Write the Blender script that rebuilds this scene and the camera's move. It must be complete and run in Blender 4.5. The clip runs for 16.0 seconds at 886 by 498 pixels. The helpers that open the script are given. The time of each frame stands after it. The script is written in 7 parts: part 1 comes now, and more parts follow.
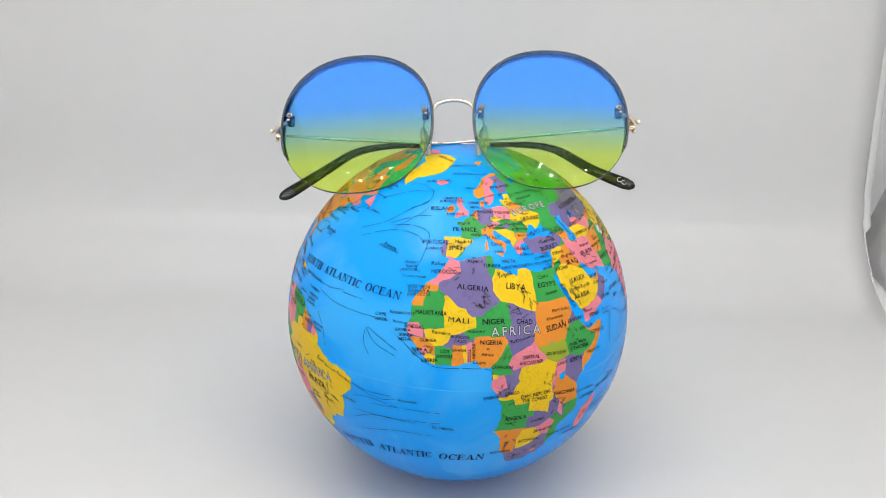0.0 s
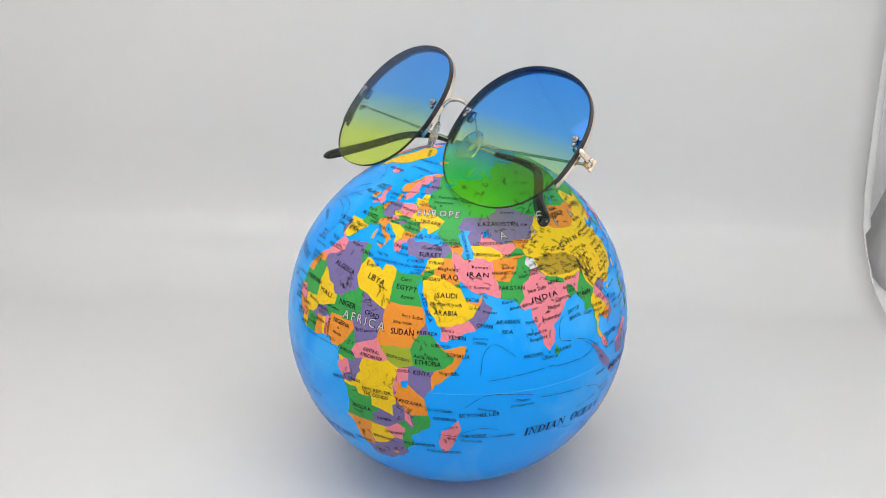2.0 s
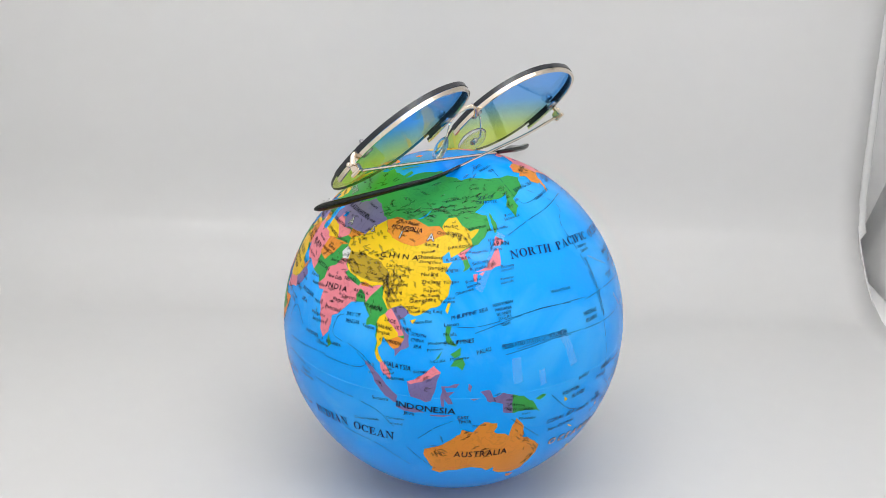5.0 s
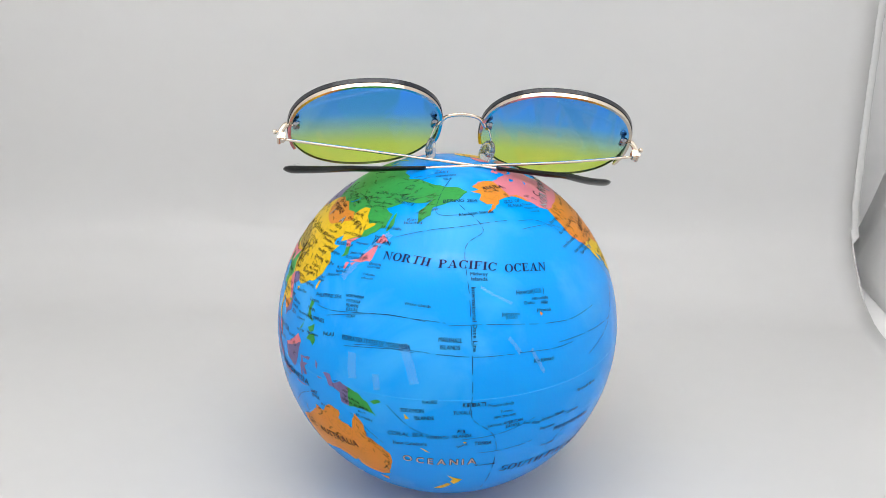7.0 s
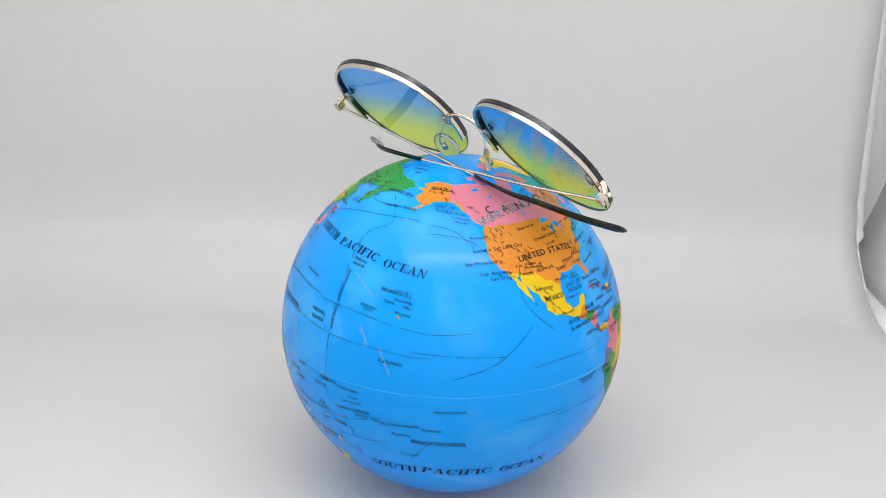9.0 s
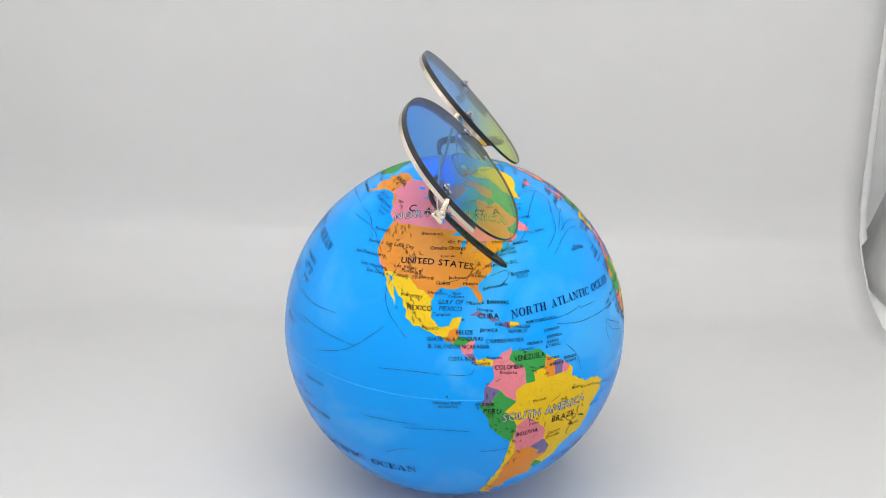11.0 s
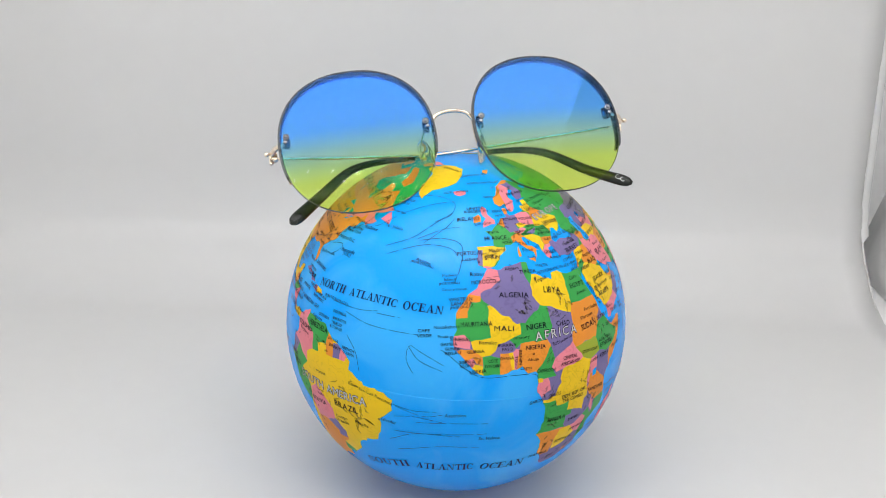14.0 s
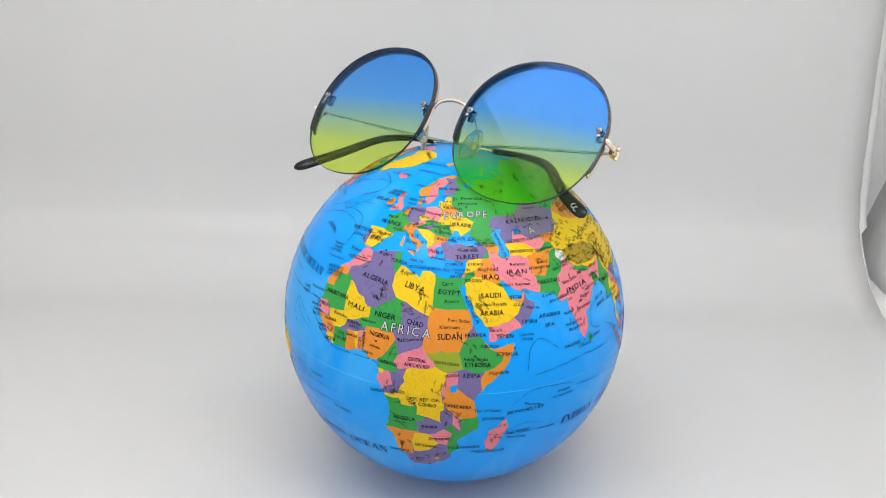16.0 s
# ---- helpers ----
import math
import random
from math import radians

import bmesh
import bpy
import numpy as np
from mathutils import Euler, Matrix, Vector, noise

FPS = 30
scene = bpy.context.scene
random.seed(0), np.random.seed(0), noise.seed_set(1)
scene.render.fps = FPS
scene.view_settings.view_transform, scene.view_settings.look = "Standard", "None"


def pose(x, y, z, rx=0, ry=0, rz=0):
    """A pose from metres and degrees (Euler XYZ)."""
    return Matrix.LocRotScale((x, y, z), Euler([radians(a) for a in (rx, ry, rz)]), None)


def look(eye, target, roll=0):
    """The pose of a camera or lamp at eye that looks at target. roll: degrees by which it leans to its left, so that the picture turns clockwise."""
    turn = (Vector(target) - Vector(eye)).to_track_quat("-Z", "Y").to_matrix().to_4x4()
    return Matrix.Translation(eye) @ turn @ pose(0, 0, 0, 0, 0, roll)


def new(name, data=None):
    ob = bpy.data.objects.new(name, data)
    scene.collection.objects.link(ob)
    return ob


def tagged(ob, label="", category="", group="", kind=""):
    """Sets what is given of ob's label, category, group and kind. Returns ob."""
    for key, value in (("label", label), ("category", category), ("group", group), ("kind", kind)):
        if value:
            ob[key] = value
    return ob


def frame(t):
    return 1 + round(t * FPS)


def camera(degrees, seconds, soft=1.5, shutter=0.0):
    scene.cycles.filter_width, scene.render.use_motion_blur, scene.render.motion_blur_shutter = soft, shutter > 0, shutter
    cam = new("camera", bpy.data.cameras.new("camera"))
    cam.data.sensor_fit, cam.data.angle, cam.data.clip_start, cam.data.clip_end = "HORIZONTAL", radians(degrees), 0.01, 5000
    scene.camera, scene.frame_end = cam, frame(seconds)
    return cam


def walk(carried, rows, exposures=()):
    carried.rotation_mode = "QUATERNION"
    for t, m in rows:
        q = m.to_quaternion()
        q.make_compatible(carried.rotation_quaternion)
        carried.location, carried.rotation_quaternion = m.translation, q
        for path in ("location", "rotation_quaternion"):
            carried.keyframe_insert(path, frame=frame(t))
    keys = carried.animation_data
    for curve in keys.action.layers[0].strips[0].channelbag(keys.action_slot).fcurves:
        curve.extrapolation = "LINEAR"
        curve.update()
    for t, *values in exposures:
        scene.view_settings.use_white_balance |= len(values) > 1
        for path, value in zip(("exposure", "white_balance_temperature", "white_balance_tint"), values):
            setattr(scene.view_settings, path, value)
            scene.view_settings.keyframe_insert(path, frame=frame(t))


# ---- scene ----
# ---- camera and its path ----
cam = camera(42.81, 16.0, soft=0.7)
EYE = (-0.0051, -0.4304, 0.2655)
LEAN = 1.34
# seconds, and the point that the camera is turned to
AIM = [
    (0.0, -0.0066, -0.0114, 0.1015),
    (0.5, -0.0063, -0.0115, 0.1012),
    (1.0, -0.0064, -0.0115, 0.1012),
    (1.5, -0.0063, -0.0115, 0.1013),
    (2.0, -0.0066, -0.0112, 0.1019),
    (2.5, -0.0059, -0.0108, 0.1030),
    (3.0, -0.0047, -0.0107, 0.1032),
    (3.5, -0.0049, -0.0110, 0.1026),
    (4.0, -0.0048, -0.0103, 0.1043),
    (4.5, -0.0048, -0.0104, 0.1040),
    (5.0, -0.0050, -0.0104, 0.1041),
    (5.2, -0.0048, -0.0102, 0.1046),
    (7.3, -0.0025, -0.0096, 0.1060),
    (7.5, -0.0029, -0.0097, 0.1058),
    (8.0, -0.0042, -0.0097, 0.1059),
    (8.2, -0.0043, -0.0096, 0.1060),
    (10.3, -0.0041, -0.0099, 0.1054),
    (10.5, -0.0044, -0.0097, 0.1058),
    (11.0, -0.0054, -0.0095, 0.1065),
    (11.5, -0.0047, -0.0093, 0.1070),
    (12.0, -0.0052, -0.0096, 0.1061),
    (12.5, -0.0054, -0.0098, 0.1056),
    (13.0, -0.0055, -0.0096, 0.1061),
    (13.5, -0.0055, -0.0100, 0.1049),
    (14.0, -0.0060, -0.0100, 0.1051),
    (14.5, -0.0062, -0.0099, 0.1052),
    (15.0, -0.0052, -0.0105, 0.1037),
    (15.5, -0.0049, -0.0109, 0.1027),
    (16.0, -0.0052, -0.0112, 0.1019),
]
walk(cam, [(t, look(EYE, (x, y, z), LEAN)) for t, x, y, z in AIM])
# seconds, and the degrees through which the stand has turned
TURN = [
    (0.0, 0.00),
    (1.0, 24.75),
    (2.0, 49.48),
    (3.0, 74.19),
    (4.0, 98.90),
    (5.0, 123.63),
    (7.5, 185.58),
    (8.0, 197.96),
    (10.5, 259.66),
    (11.5, 284.17),
    (12.5, 308.56),
    (13.5, 332.89),
    (14.5, 357.19),
    (15.5, 381.48),
    (16.0, 393.62),
]
R = 0.07
TIP_X, TIP_Y, SPIN = 0.521, 1.084, -89.411
LAT_MAP = (1.0373, 0.0541, -0.0442)

# ---- world, lamps ----
world = bpy.data.worlds.new("room_air")
scene.world = world
world.use_nodes = True
world.node_tree.nodes["Background"].inputs[0].default_value = (0.93, 0.93, 0.93, 1)
world.node_tree.nodes["Background"].inputs[1].default_value = 1.1


LED_Y, LED_Z = -0.252, 0.575
# wide unseen area lamp, added to carry most of the LED bar's light
added_roof_light = bpy.data.lights.new("added_roof_light", "AREA")
added_roof_light.shape, added_roof_light.size, added_roof_light.size_y = "RECTANGLE", 0.60, 0.36
added_roof_light.energy, added_roof_light.color = 1.13, (1.0, 0.99, 0.975)
new("added_roof_light", added_roof_light).matrix_world = pose(0, -0.128, 0.584, 0, 0, 0)
added_roof_light.spread = radians(140)
scene.view_settings.exposure = 0.0


# ---- materials ----
SKIN = 0.25


def material(name, colour, rough=0.5, metal=0.0, vary=0.06, grain=400.0, bump=0.0, spec=0.5):
    """A surface whose tone wanders at two scales, with a fine relief."""
    m = bpy.data.materials.new(name)
    m.use_nodes = True
    nt = m.node_tree
    b = nt.nodes["Principled BSDF"]
    co = nt.nodes.new("ShaderNodeTexCoord")
    n1 = nt.nodes.new("ShaderNodeTexNoise")
    n1.inputs["Scale"].default_value, n1.inputs["Detail"].default_value = grain, 4
    n2 = nt.nodes.new("ShaderNodeTexNoise")
    n2.inputs["Scale"].default_value, n2.inputs["Detail"].default_value = grain / 14, 3
    add = nt.nodes.new("ShaderNodeMath")
    add.operation = "ADD"
    ramp = nt.nodes.new("ShaderNodeMapRange")
    ramp.inputs[1].default_value, ramp.inputs[2].default_value = 0.6, 1.4
    ramp.inputs[3].default_value, ramp.inputs[4].default_value = 1 - vary, 1 + vary
    mul = nt.nodes.new("ShaderNodeVectorMath")
    mul.operation = "SCALE"
    mul.inputs[0].default_value = colour
    for n in (n1, n2):
        nt.links.new(co.outputs["Object"], n.inputs["Vector"])
    nt.links.new(n1.outputs[0], add.inputs[0])
    nt.links.new(n2.outputs[0], add.inputs[1])
    nt.links.new(add.outputs[0], ramp.inputs[0])
    nt.links.new(ramp.outputs[0], mul.inputs["Scale"])
    nt.links.new(mul.outputs[0], b.inputs["Base Color"])
    b.inputs["Roughness"].default_value = rough
    b.inputs["Metallic"].default_value = metal
    b.inputs["Specular IOR Level"].default_value = spec
    if bump:
        bp = nt.nodes.new("ShaderNodeBump")
        bp.inputs["Strength"].default_value, bp.inputs["Distance"].default_value = bump, 0.0004
        nt.links.new(n1.outputs[0], bp.inputs["Height"])
        nt.links.new(bp.outputs[0], b.inputs["Normal"])
    return m


def glow(name, colour, strength):
    m = bpy.data.materials.new(name)
    m.use_nodes = True
    b = m.node_tree.nodes["Principled BSDF"]
    b.inputs["Base Color"].default_value = (*colour, 1)
    b.inputs["Emission Color"].default_value = (*colour, 1)
    b.inputs["Emission Strength"].default_value = strength
    return m


def tinted_lens(name):
    """A see-through sheet, blue above and yellow-green below, with a clear gloss."""
    m = bpy.data.materials.new(name)
    m.use_nodes = True
    nt = m.node_tree
    nt.nodes.remove(nt.nodes["Principled BSDF"])
    co = nt.nodes.new("ShaderNodeTexCoord")
    sep = nt.nodes.new("ShaderNodeSeparateXYZ")
    rng = nt.nodes.new("ShaderNodeMapRange")
    rng.inputs[1].default_value, rng.inputs[2].default_value = -0.0301, 0.0301
    ramp = nt.nodes.new("ShaderNodeValToRGB")
    stops = ((0.0, (0.91, 0.99, 0.40, 1)), (0.24, (0.86, 0.97, 0.41, 1)), (0.44, (0.62, 0.84, 0.76, 1)),
             (0.60, (0.34, 0.68, 1.0, 1)), (1.0, (0.24, 0.60, 1.0, 1)))
    coat = ((0.0, (0.007, 0.008, 0.006, 1)), (0.34, (0.007, 0.008, 0.008, 1)), (0.58, (0.010, 0.020, 0.045, 1)), (1.0, (0.013, 0.030, 0.075, 1)))
    flash = nt.nodes.new("ShaderNodeValToRGB")
    for node, table in ((ramp, stops), (flash, coat)):
        el = node.color_ramp.elements
        while len(el) < len(table):
            el.new(0.5)
        for e, (at, col) in zip(el, table):
            e.position, e.color = at, col
    clear = nt.nodes.new("ShaderNodeBsdfTransparent")
    gloss = nt.nodes.new("ShaderNodeBsdfGlossy")
    gloss.inputs["Roughness"].default_value = 0.004
    face = nt.nodes.new("ShaderNodeLayerWeight")
    face.inputs[0].default_value = 0.5
    steep = nt.nodes.new("ShaderNodeMath")
    steep.operation, steep.inputs[1].default_value = "POWER", 3.0
    fres = nt.nodes.new("ShaderNodeMapRange")
    fres.inputs[3].default_value, fres.inputs[4].default_value = 0.0, 0.52
    nt.links.new(face.outputs["Facing"], steep.inputs[0])
    nt.links.new(steep.outputs[0], fres.inputs[0])
    mix = nt.nodes.new("ShaderNodeMixShader")
    nt.links.new(co.outputs["Object"], sep.inputs[0])
    nt.links.new(sep.outputs["Y"], rng.inputs[0])
    nt.links.new(rng.outputs[0], ramp.inputs[0])
    nt.links.new(ramp.outputs[0], clear.inputs[0])
    nt.links.new(rng.outputs[0], flash.inputs[0])
    mirror = nt.nodes.new("ShaderNodeBsdfGlossy")
    mirror.inputs["Roughness"].default_value = 0.004
    nt.links.new(flash.outputs[0], mirror.inputs[0])
    body = nt.nodes.new("ShaderNodeAddShader")
    nt.links.new(clear.outputs[0], body.inputs[0])
    nt.links.new(mirror.outputs[0], body.inputs[1])
    nt.links.new(fres.outputs[0], mix.inputs[0])
    nt.links.new(body.outputs[0], mix.inputs[1])
    nt.links.new(gloss.outputs[0], mix.inputs[2])
    nt.links.new(mix.outputs[0], nt.nodes["Material Output"].inputs[0])
    return m


def clear_silicone(name):
    m = bpy.data.materials.new(name)
    m.use_nodes = True
    b = m.node_tree.nodes["Principled BSDF"]
    b.inputs["Base Color"].default_value = (0.86, 0.88, 0.86, 1)
    b.inputs["Roughness"].default_value = 0.06
    b.inputs["Transmission Weight"].default_value = 0.92
    b.inputs["IOR"].default_value = 1.3
    return m


def thin_vinyl(m, amount):
    """Lets some of the light through the skin of the hollow ball."""
    nt = m.node_tree
    b = nt.nodes["Principled BSDF"]
    through_light = nt.nodes.new("ShaderNodeBsdfTranslucent")
    mix = nt.nodes.new("ShaderNodeMixShader")
    mix.inputs[0].default_value = amount
    nt.links.new(b.inputs["Base Color"].links[0].from_socket, through_light.inputs[0])
    nt.links.new(b.outputs[0], mix.inputs[1])
    nt.links.new(through_light.outputs[0], mix.inputs[2])
    nt.links.new(mix.outputs[0], nt.nodes["Material Output"].inputs[0])
    return m


def printed(name, colour, dark, amount):
    """Glossy printed vinyl: a flat ink with hand-drawn relief strokes in a darker tone."""
    m = material(name, colour, 0.34, 0.0, 0.04, 300.0, 0.0, 0.22)
    nt = m.node_tree
    b = nt.nodes["Principled BSDF"]
    src = b.inputs["Base Color"].links[0].from_socket
    co = nt.nodes["Texture Coordinate"]
    warp = nt.nodes.new("ShaderNodeTexNoise")
    warp.inputs["Scale"].default_value, warp.inputs["Detail"].default_value = 120, 2
    mixv = nt.nodes.new("ShaderNodeMixRGB")
    mixv.inputs[0].default_value = 0.035
    stroke = nt.nodes.new("ShaderNodeTexWave")
    stroke.wave_type, stroke.bands_direction = "BANDS", "DIAGONAL"
    stroke.inputs["Scale"].default_value, stroke.inputs["Distortion"].default_value = 88, 8
    stroke.inputs["Detail"].default_value, stroke.inputs["Detail Scale"].default_value = 2.5, 1.6
    thin = nt.nodes.new("ShaderNodeMapRange")
    thin.inputs[1].default_value, thin.inputs[2].default_value = 0.86, 0.94
    where = nt.nodes.new("ShaderNodeTexNoise")
    where.inputs["Scale"].default_value, where.inputs["Detail"].default_value = 52, 1
    patch = nt.nodes.new("ShaderNodeMapRange")
    patch.inputs[1].default_value, patch.inputs[2].default_value = 0.44, 0.50
    both = nt.nodes.new("ShaderNodeMath")
    both.operation = "MULTIPLY"
    amt = nt.nodes.new("ShaderNodeMath")
    amt.operation = "MULTIPLY"
    amt.inputs[1].default_value = amount * 0.22
    mix = nt.nodes.new("ShaderNodeMixRGB")
    mix.inputs[2].default_value = (*dark, 1)
    nt.links.new(co.outputs["Object"], warp.inputs["Vector"])
    nt.links.new(co.outputs["Object"], mixv.inputs[1])
    nt.links.new(warp.outputs["Color"], mixv.inputs[2])
    nt.links.new(mixv.outputs[0], stroke.inputs["Vector"])
    nt.links.new(co.outputs["Object"], where.inputs["Vector"])
    nt.links.new(stroke.outputs[1], thin.inputs[0])
    nt.links.new(where.outputs[0], patch.inputs[0])
    nt.links.new(thin.outputs[0], both.inputs[0])
    nt.links.new(patch.outputs[0], both.inputs[1])
    nt.links.new(both.outputs[0], amt.inputs[0])
    nt.links.new(amt.outputs[0], mix.inputs[0])
    nt.links.new(src, mix.inputs[1])
    nt.links.new(mix.outputs[0], b.inputs["Base Color"])
    return thin_vinyl(m, SKIN)


def ocean_print():
    """Blue printed sea with paler, cloudy shallows."""
    m = material("ocean_print", (0.0, 0.385, 1.0), 0.16, 0.0, 0.03, 24.0, 0.0, 0.3)
    nt = m.node_tree
    b = nt.nodes["Principled BSDF"]
    src = b.inputs["Base Color"].links[0].from_socket
    cloud = nt.nodes.new("ShaderNodeTexNoise")
    cloud.inputs["Scale"].default_value, cloud.inputs["Detail"].default_value = 26, 5
    cloud.inputs["Distortion"].default_value = 0.8
    pale = nt.nodes.new("ShaderNodeMapRange")
    pale.inputs[1].default_value, pale.inputs[2].default_value = 0.50, 0.66
    pale.inputs[3].default_value, pale.inputs[4].default_value = 0.0, 0.6
    mix = nt.nodes.new("ShaderNodeMixRGB")
    mix.inputs[2].default_value = (0.06, 0.52, 1.0, 1)
    nt.links.new(nt.nodes["Texture Coordinate"].outputs["Object"], cloud.inputs["Vector"])
    nt.links.new(cloud.outputs[0], pale.inputs[0])
    nt.links.new(pale.outputs[0], mix.inputs[0])
    nt.links.new(src, mix.inputs[1])
    nt.links.new(mix.outputs[0], b.inputs["Base Color"])
    return thin_vinyl(m, SKIN)


WHITE_SHEET = material("white_sheet", (0.585, 0.583, 0.577), 0.42, 0.0, 0.012, 90.0, 0.02, 0.5)
TENT_CLOTH = material("tent_cloth", (0.94, 0.94, 0.94), 0.45, 0.0, 0.03, 120.0, 0.2, 0.3)
LED_BOARD = material("led_board", (0.8, 0.8, 0.78), 0.4)
LED_GLOW = glow("led_glow", (1.0, 0.985, 0.965), 240.0)
OCEAN = ocean_print()
PAPER = {
    "Y": printed("yellow_print", (0.92, 0.60, 0.012), (0.34, 0.22, 0.01), 0.8),
    "G": printed("green_print", (0.045, 0.38, 0.075), (0.012, 0.13, 0.04), 0.8),
    "O": printed("orange_print", (0.86, 0.30, 0.030), (0.36, 0.12, 0.02), 0.8),
    "P": printed("pink_print", (0.86, 0.25, 0.30), (0.40, 0.09, 0.12), 0.8),
    "V": printed("violet_print", (0.20, 0.165, 0.36), (0.08, 0.06, 0.16), 0.8),
    "L": printed("olive_print", (0.36, 0.44, 0.03), (0.16, 0.18, 0.01), 0.6),
    "T": printed("plateau_print", (0.50, 0.33, 0.02), (0.24, 0.15, 0.01), 0.9),
    "W": printed("white_print", (0.80, 0.80, 0.80), (0.4, 0.4, 0.4), 0.5),
}
INK = material("black_ink", (0.008, 0.009, 0.016), 0.6, 0.0, 0.05, 400.0, 0.0, 0.1)
BLUE_INK = material("blue_ink", (0.004, 0.014, 0.07), 0.6, 0.0, 0.05, 400.0, 0.0, 0.1)
RELIEF_INK = material("relief_ink", (0.07, 0.055, 0.03), 0.5, 0.0, 0.2, 500.0, 0.0, 0.1)
RELIEF_INK.node_tree.nodes["Principled BSDF"].inputs["Alpha"].default_value = 0.40
SHALLOWS = material("pale_sea_ink", (0.22, 0.58, 1.0), 0.3, 0.0, 0.2, 200.0, 0.0, 0.2)
SHALLOWS.node_tree.nodes["Principled BSDF"].inputs["Alpha"].default_value = 0.2
WHITE_INK = material("white_ink", (0.46, 0.46, 0.46), 0.5)
SEAM = material("moulded_seam", (0.02, 0.44, 1.0), 0.2)
LENS = tinted_lens("gradient_lens")
BLACK_RIM = material("black_enamel", (0.012, 0.014, 0.02), 0.25)
GOLD = material("pale_gold", (0.70, 0.61, 0.50), 0.16, 1.0, 0.03)
STEEL = material("screw_steel", (0.32, 0.32, 0.34), 0.22, 1.0)
ACETATE = material("black_acetate", (0.008, 0.010, 0.008), 0.16, 0.0, 0.1, 500.0, 0.0, 0.3)
SILICONE = clear_silicone("clear_silicone")


# ---- mesh helpers ----
def part(name, bm, mat, parent=None, label="", smooth=True):
    me = bpy.data.meshes.new(name)
    bm.to_mesh(me)
    bm.free()
    me.materials.append(mat)
    for p in me.polygons:
        p.use_smooth = smooth
    ob = new(name, me)
    ob.parent = parent
    if label:
        tagged(ob, label)
    return ob


def grid_mesh(rows, wrap=False):
    """A skin over rows of points, each row as long as the next."""
    bm = bmesh.new()
    vs = [[bm.verts.new(p) for p in row] for row in rows]
    n = len(rows[0])
    for a, b in zip(vs, vs[1:]):
        for i in range(n if wrap else n - 1):
            j = (i + 1) % n
            bm.faces.new((a[i], a[j], b[j], b[i]))
    return bm, vs


def curve_through(points, steps=8):
    """A smooth line through the points."""
    P = [Vector(p) for p in points]
    P = [2 * P[0] - P[1]] + P + [2 * P[-1] - P[-2]]
    out = []
    for i in range(1, len(P) - 2):
        a, b, c, d = P[i - 1:i + 3]
        for k in range(steps):
            u = k / steps
            out.append(0.5 * (2 * b + (c - a) * u + (2 * a - 5 * b + 4 * c - d) * u * u + (3 * b - a - 3 * c + d) * u ** 3))
    return out + [P[-2]]


def tube(points, radii, sides=10, flat=1.0, up=Vector((0, 0, 1))):
    """A closed rod along the points; flat squeezes it along its second axis."""
    n = len(points)
    rows = []
    for i, p in enumerate(points):
        p = Vector(p)
        d = (Vector(points[min(i + 1, n - 1)]) - Vector(points[max(i - 1, 0)])).normalized()
        a = d.cross(up).normalized()
        b = a.cross(d)
        r = radii if isinstance(radii, float) else radii[0] + (radii[1] - radii[0]) * i / (n - 1) if len(radii) == 2 else radii[i]
        rows.append([p + r * (a * math.cos(q) + b * flat * math.sin(q)) for q in [2 * math.pi * k / sides for k in range(sides)]])
    bm, vs = grid_mesh(rows, True)
    for ring in (vs[0], vs[-1]):
        bm.faces.new(ring)
    bmesh.ops.recalc_face_normals(bm, faces=bm.faces)
    return bm


def slab(x0, x1, y0, y1, z0, z1, bevel=0.0):
    bm = bmesh.new()
    bmesh.ops.create_cube(bm, size=1)
    for v in bm.verts:
        v.co = ((x0 + x1) / 2 + v.co.x * (x1 - x0), (y0 + y1) / 2 + v.co.y * (y1 - y0), (z0 + z1) / 2 + v.co.z * (z1 - z0))
    if bevel:
        bmesh.ops.bevel(bm, geom=list(bm.edges), offset=bevel, segments=2, affect="EDGES")
    return bm


def merged(*bms):
    out = bmesh.new()
    for b in bms:
        me = bpy.data.meshes.new("tmp")
        b.to_mesh(me)
        b.free()
        out.from_mesh(me)
        bpy.data.meshes.remove(me)
    return out


# ---- the light tent ----
def structure(name, bm, mat, label, smooth=False):
    return tagged(part(name, bm, mat, None, "", smooth), label, kind="structure")


EDGE_X, LEFT_X = 0.2462, -0.315
BEND_Y, WALL_Y, BEND = 0.150, 0.2182, 0.036


def sheet_y(z):
    """Where the sheet stands at a height: a soft rise that rounds off into the leaning back."""
    if z < 0.07:
        reach = min(z, 0.020)
        return sum(bend_y(z + reach * (k / 6 - 1)) for k in range(13)) / 13
    return bend_y(z)


def bend_y(z):
    if z < BEND:
        return BEND_Y + (WALL_Y - BEND_Y) * (z / BEND) ** (1 / 2.2)
    return WALL_Y + 0.09 * (z - BEND) - 0.045 * max(0, z - 0.12)


def sweep_profile():
    """The sheet from the front over the floor, up through its bend and along the back: (y, z)."""
    out = [(-0.30 + (BEND_Y + 0.30) * i / 16, 0.0) for i in range(17)]
    out += [(sheet_y(BEND * (k / 16) ** 2.2), BEND * (k / 16) ** 2.2) for k in range(1, 17)]
    return out + [(sheet_y(z), z) for z in [BEND + 0.43 * k / 24 for k in range(1, 25)]]


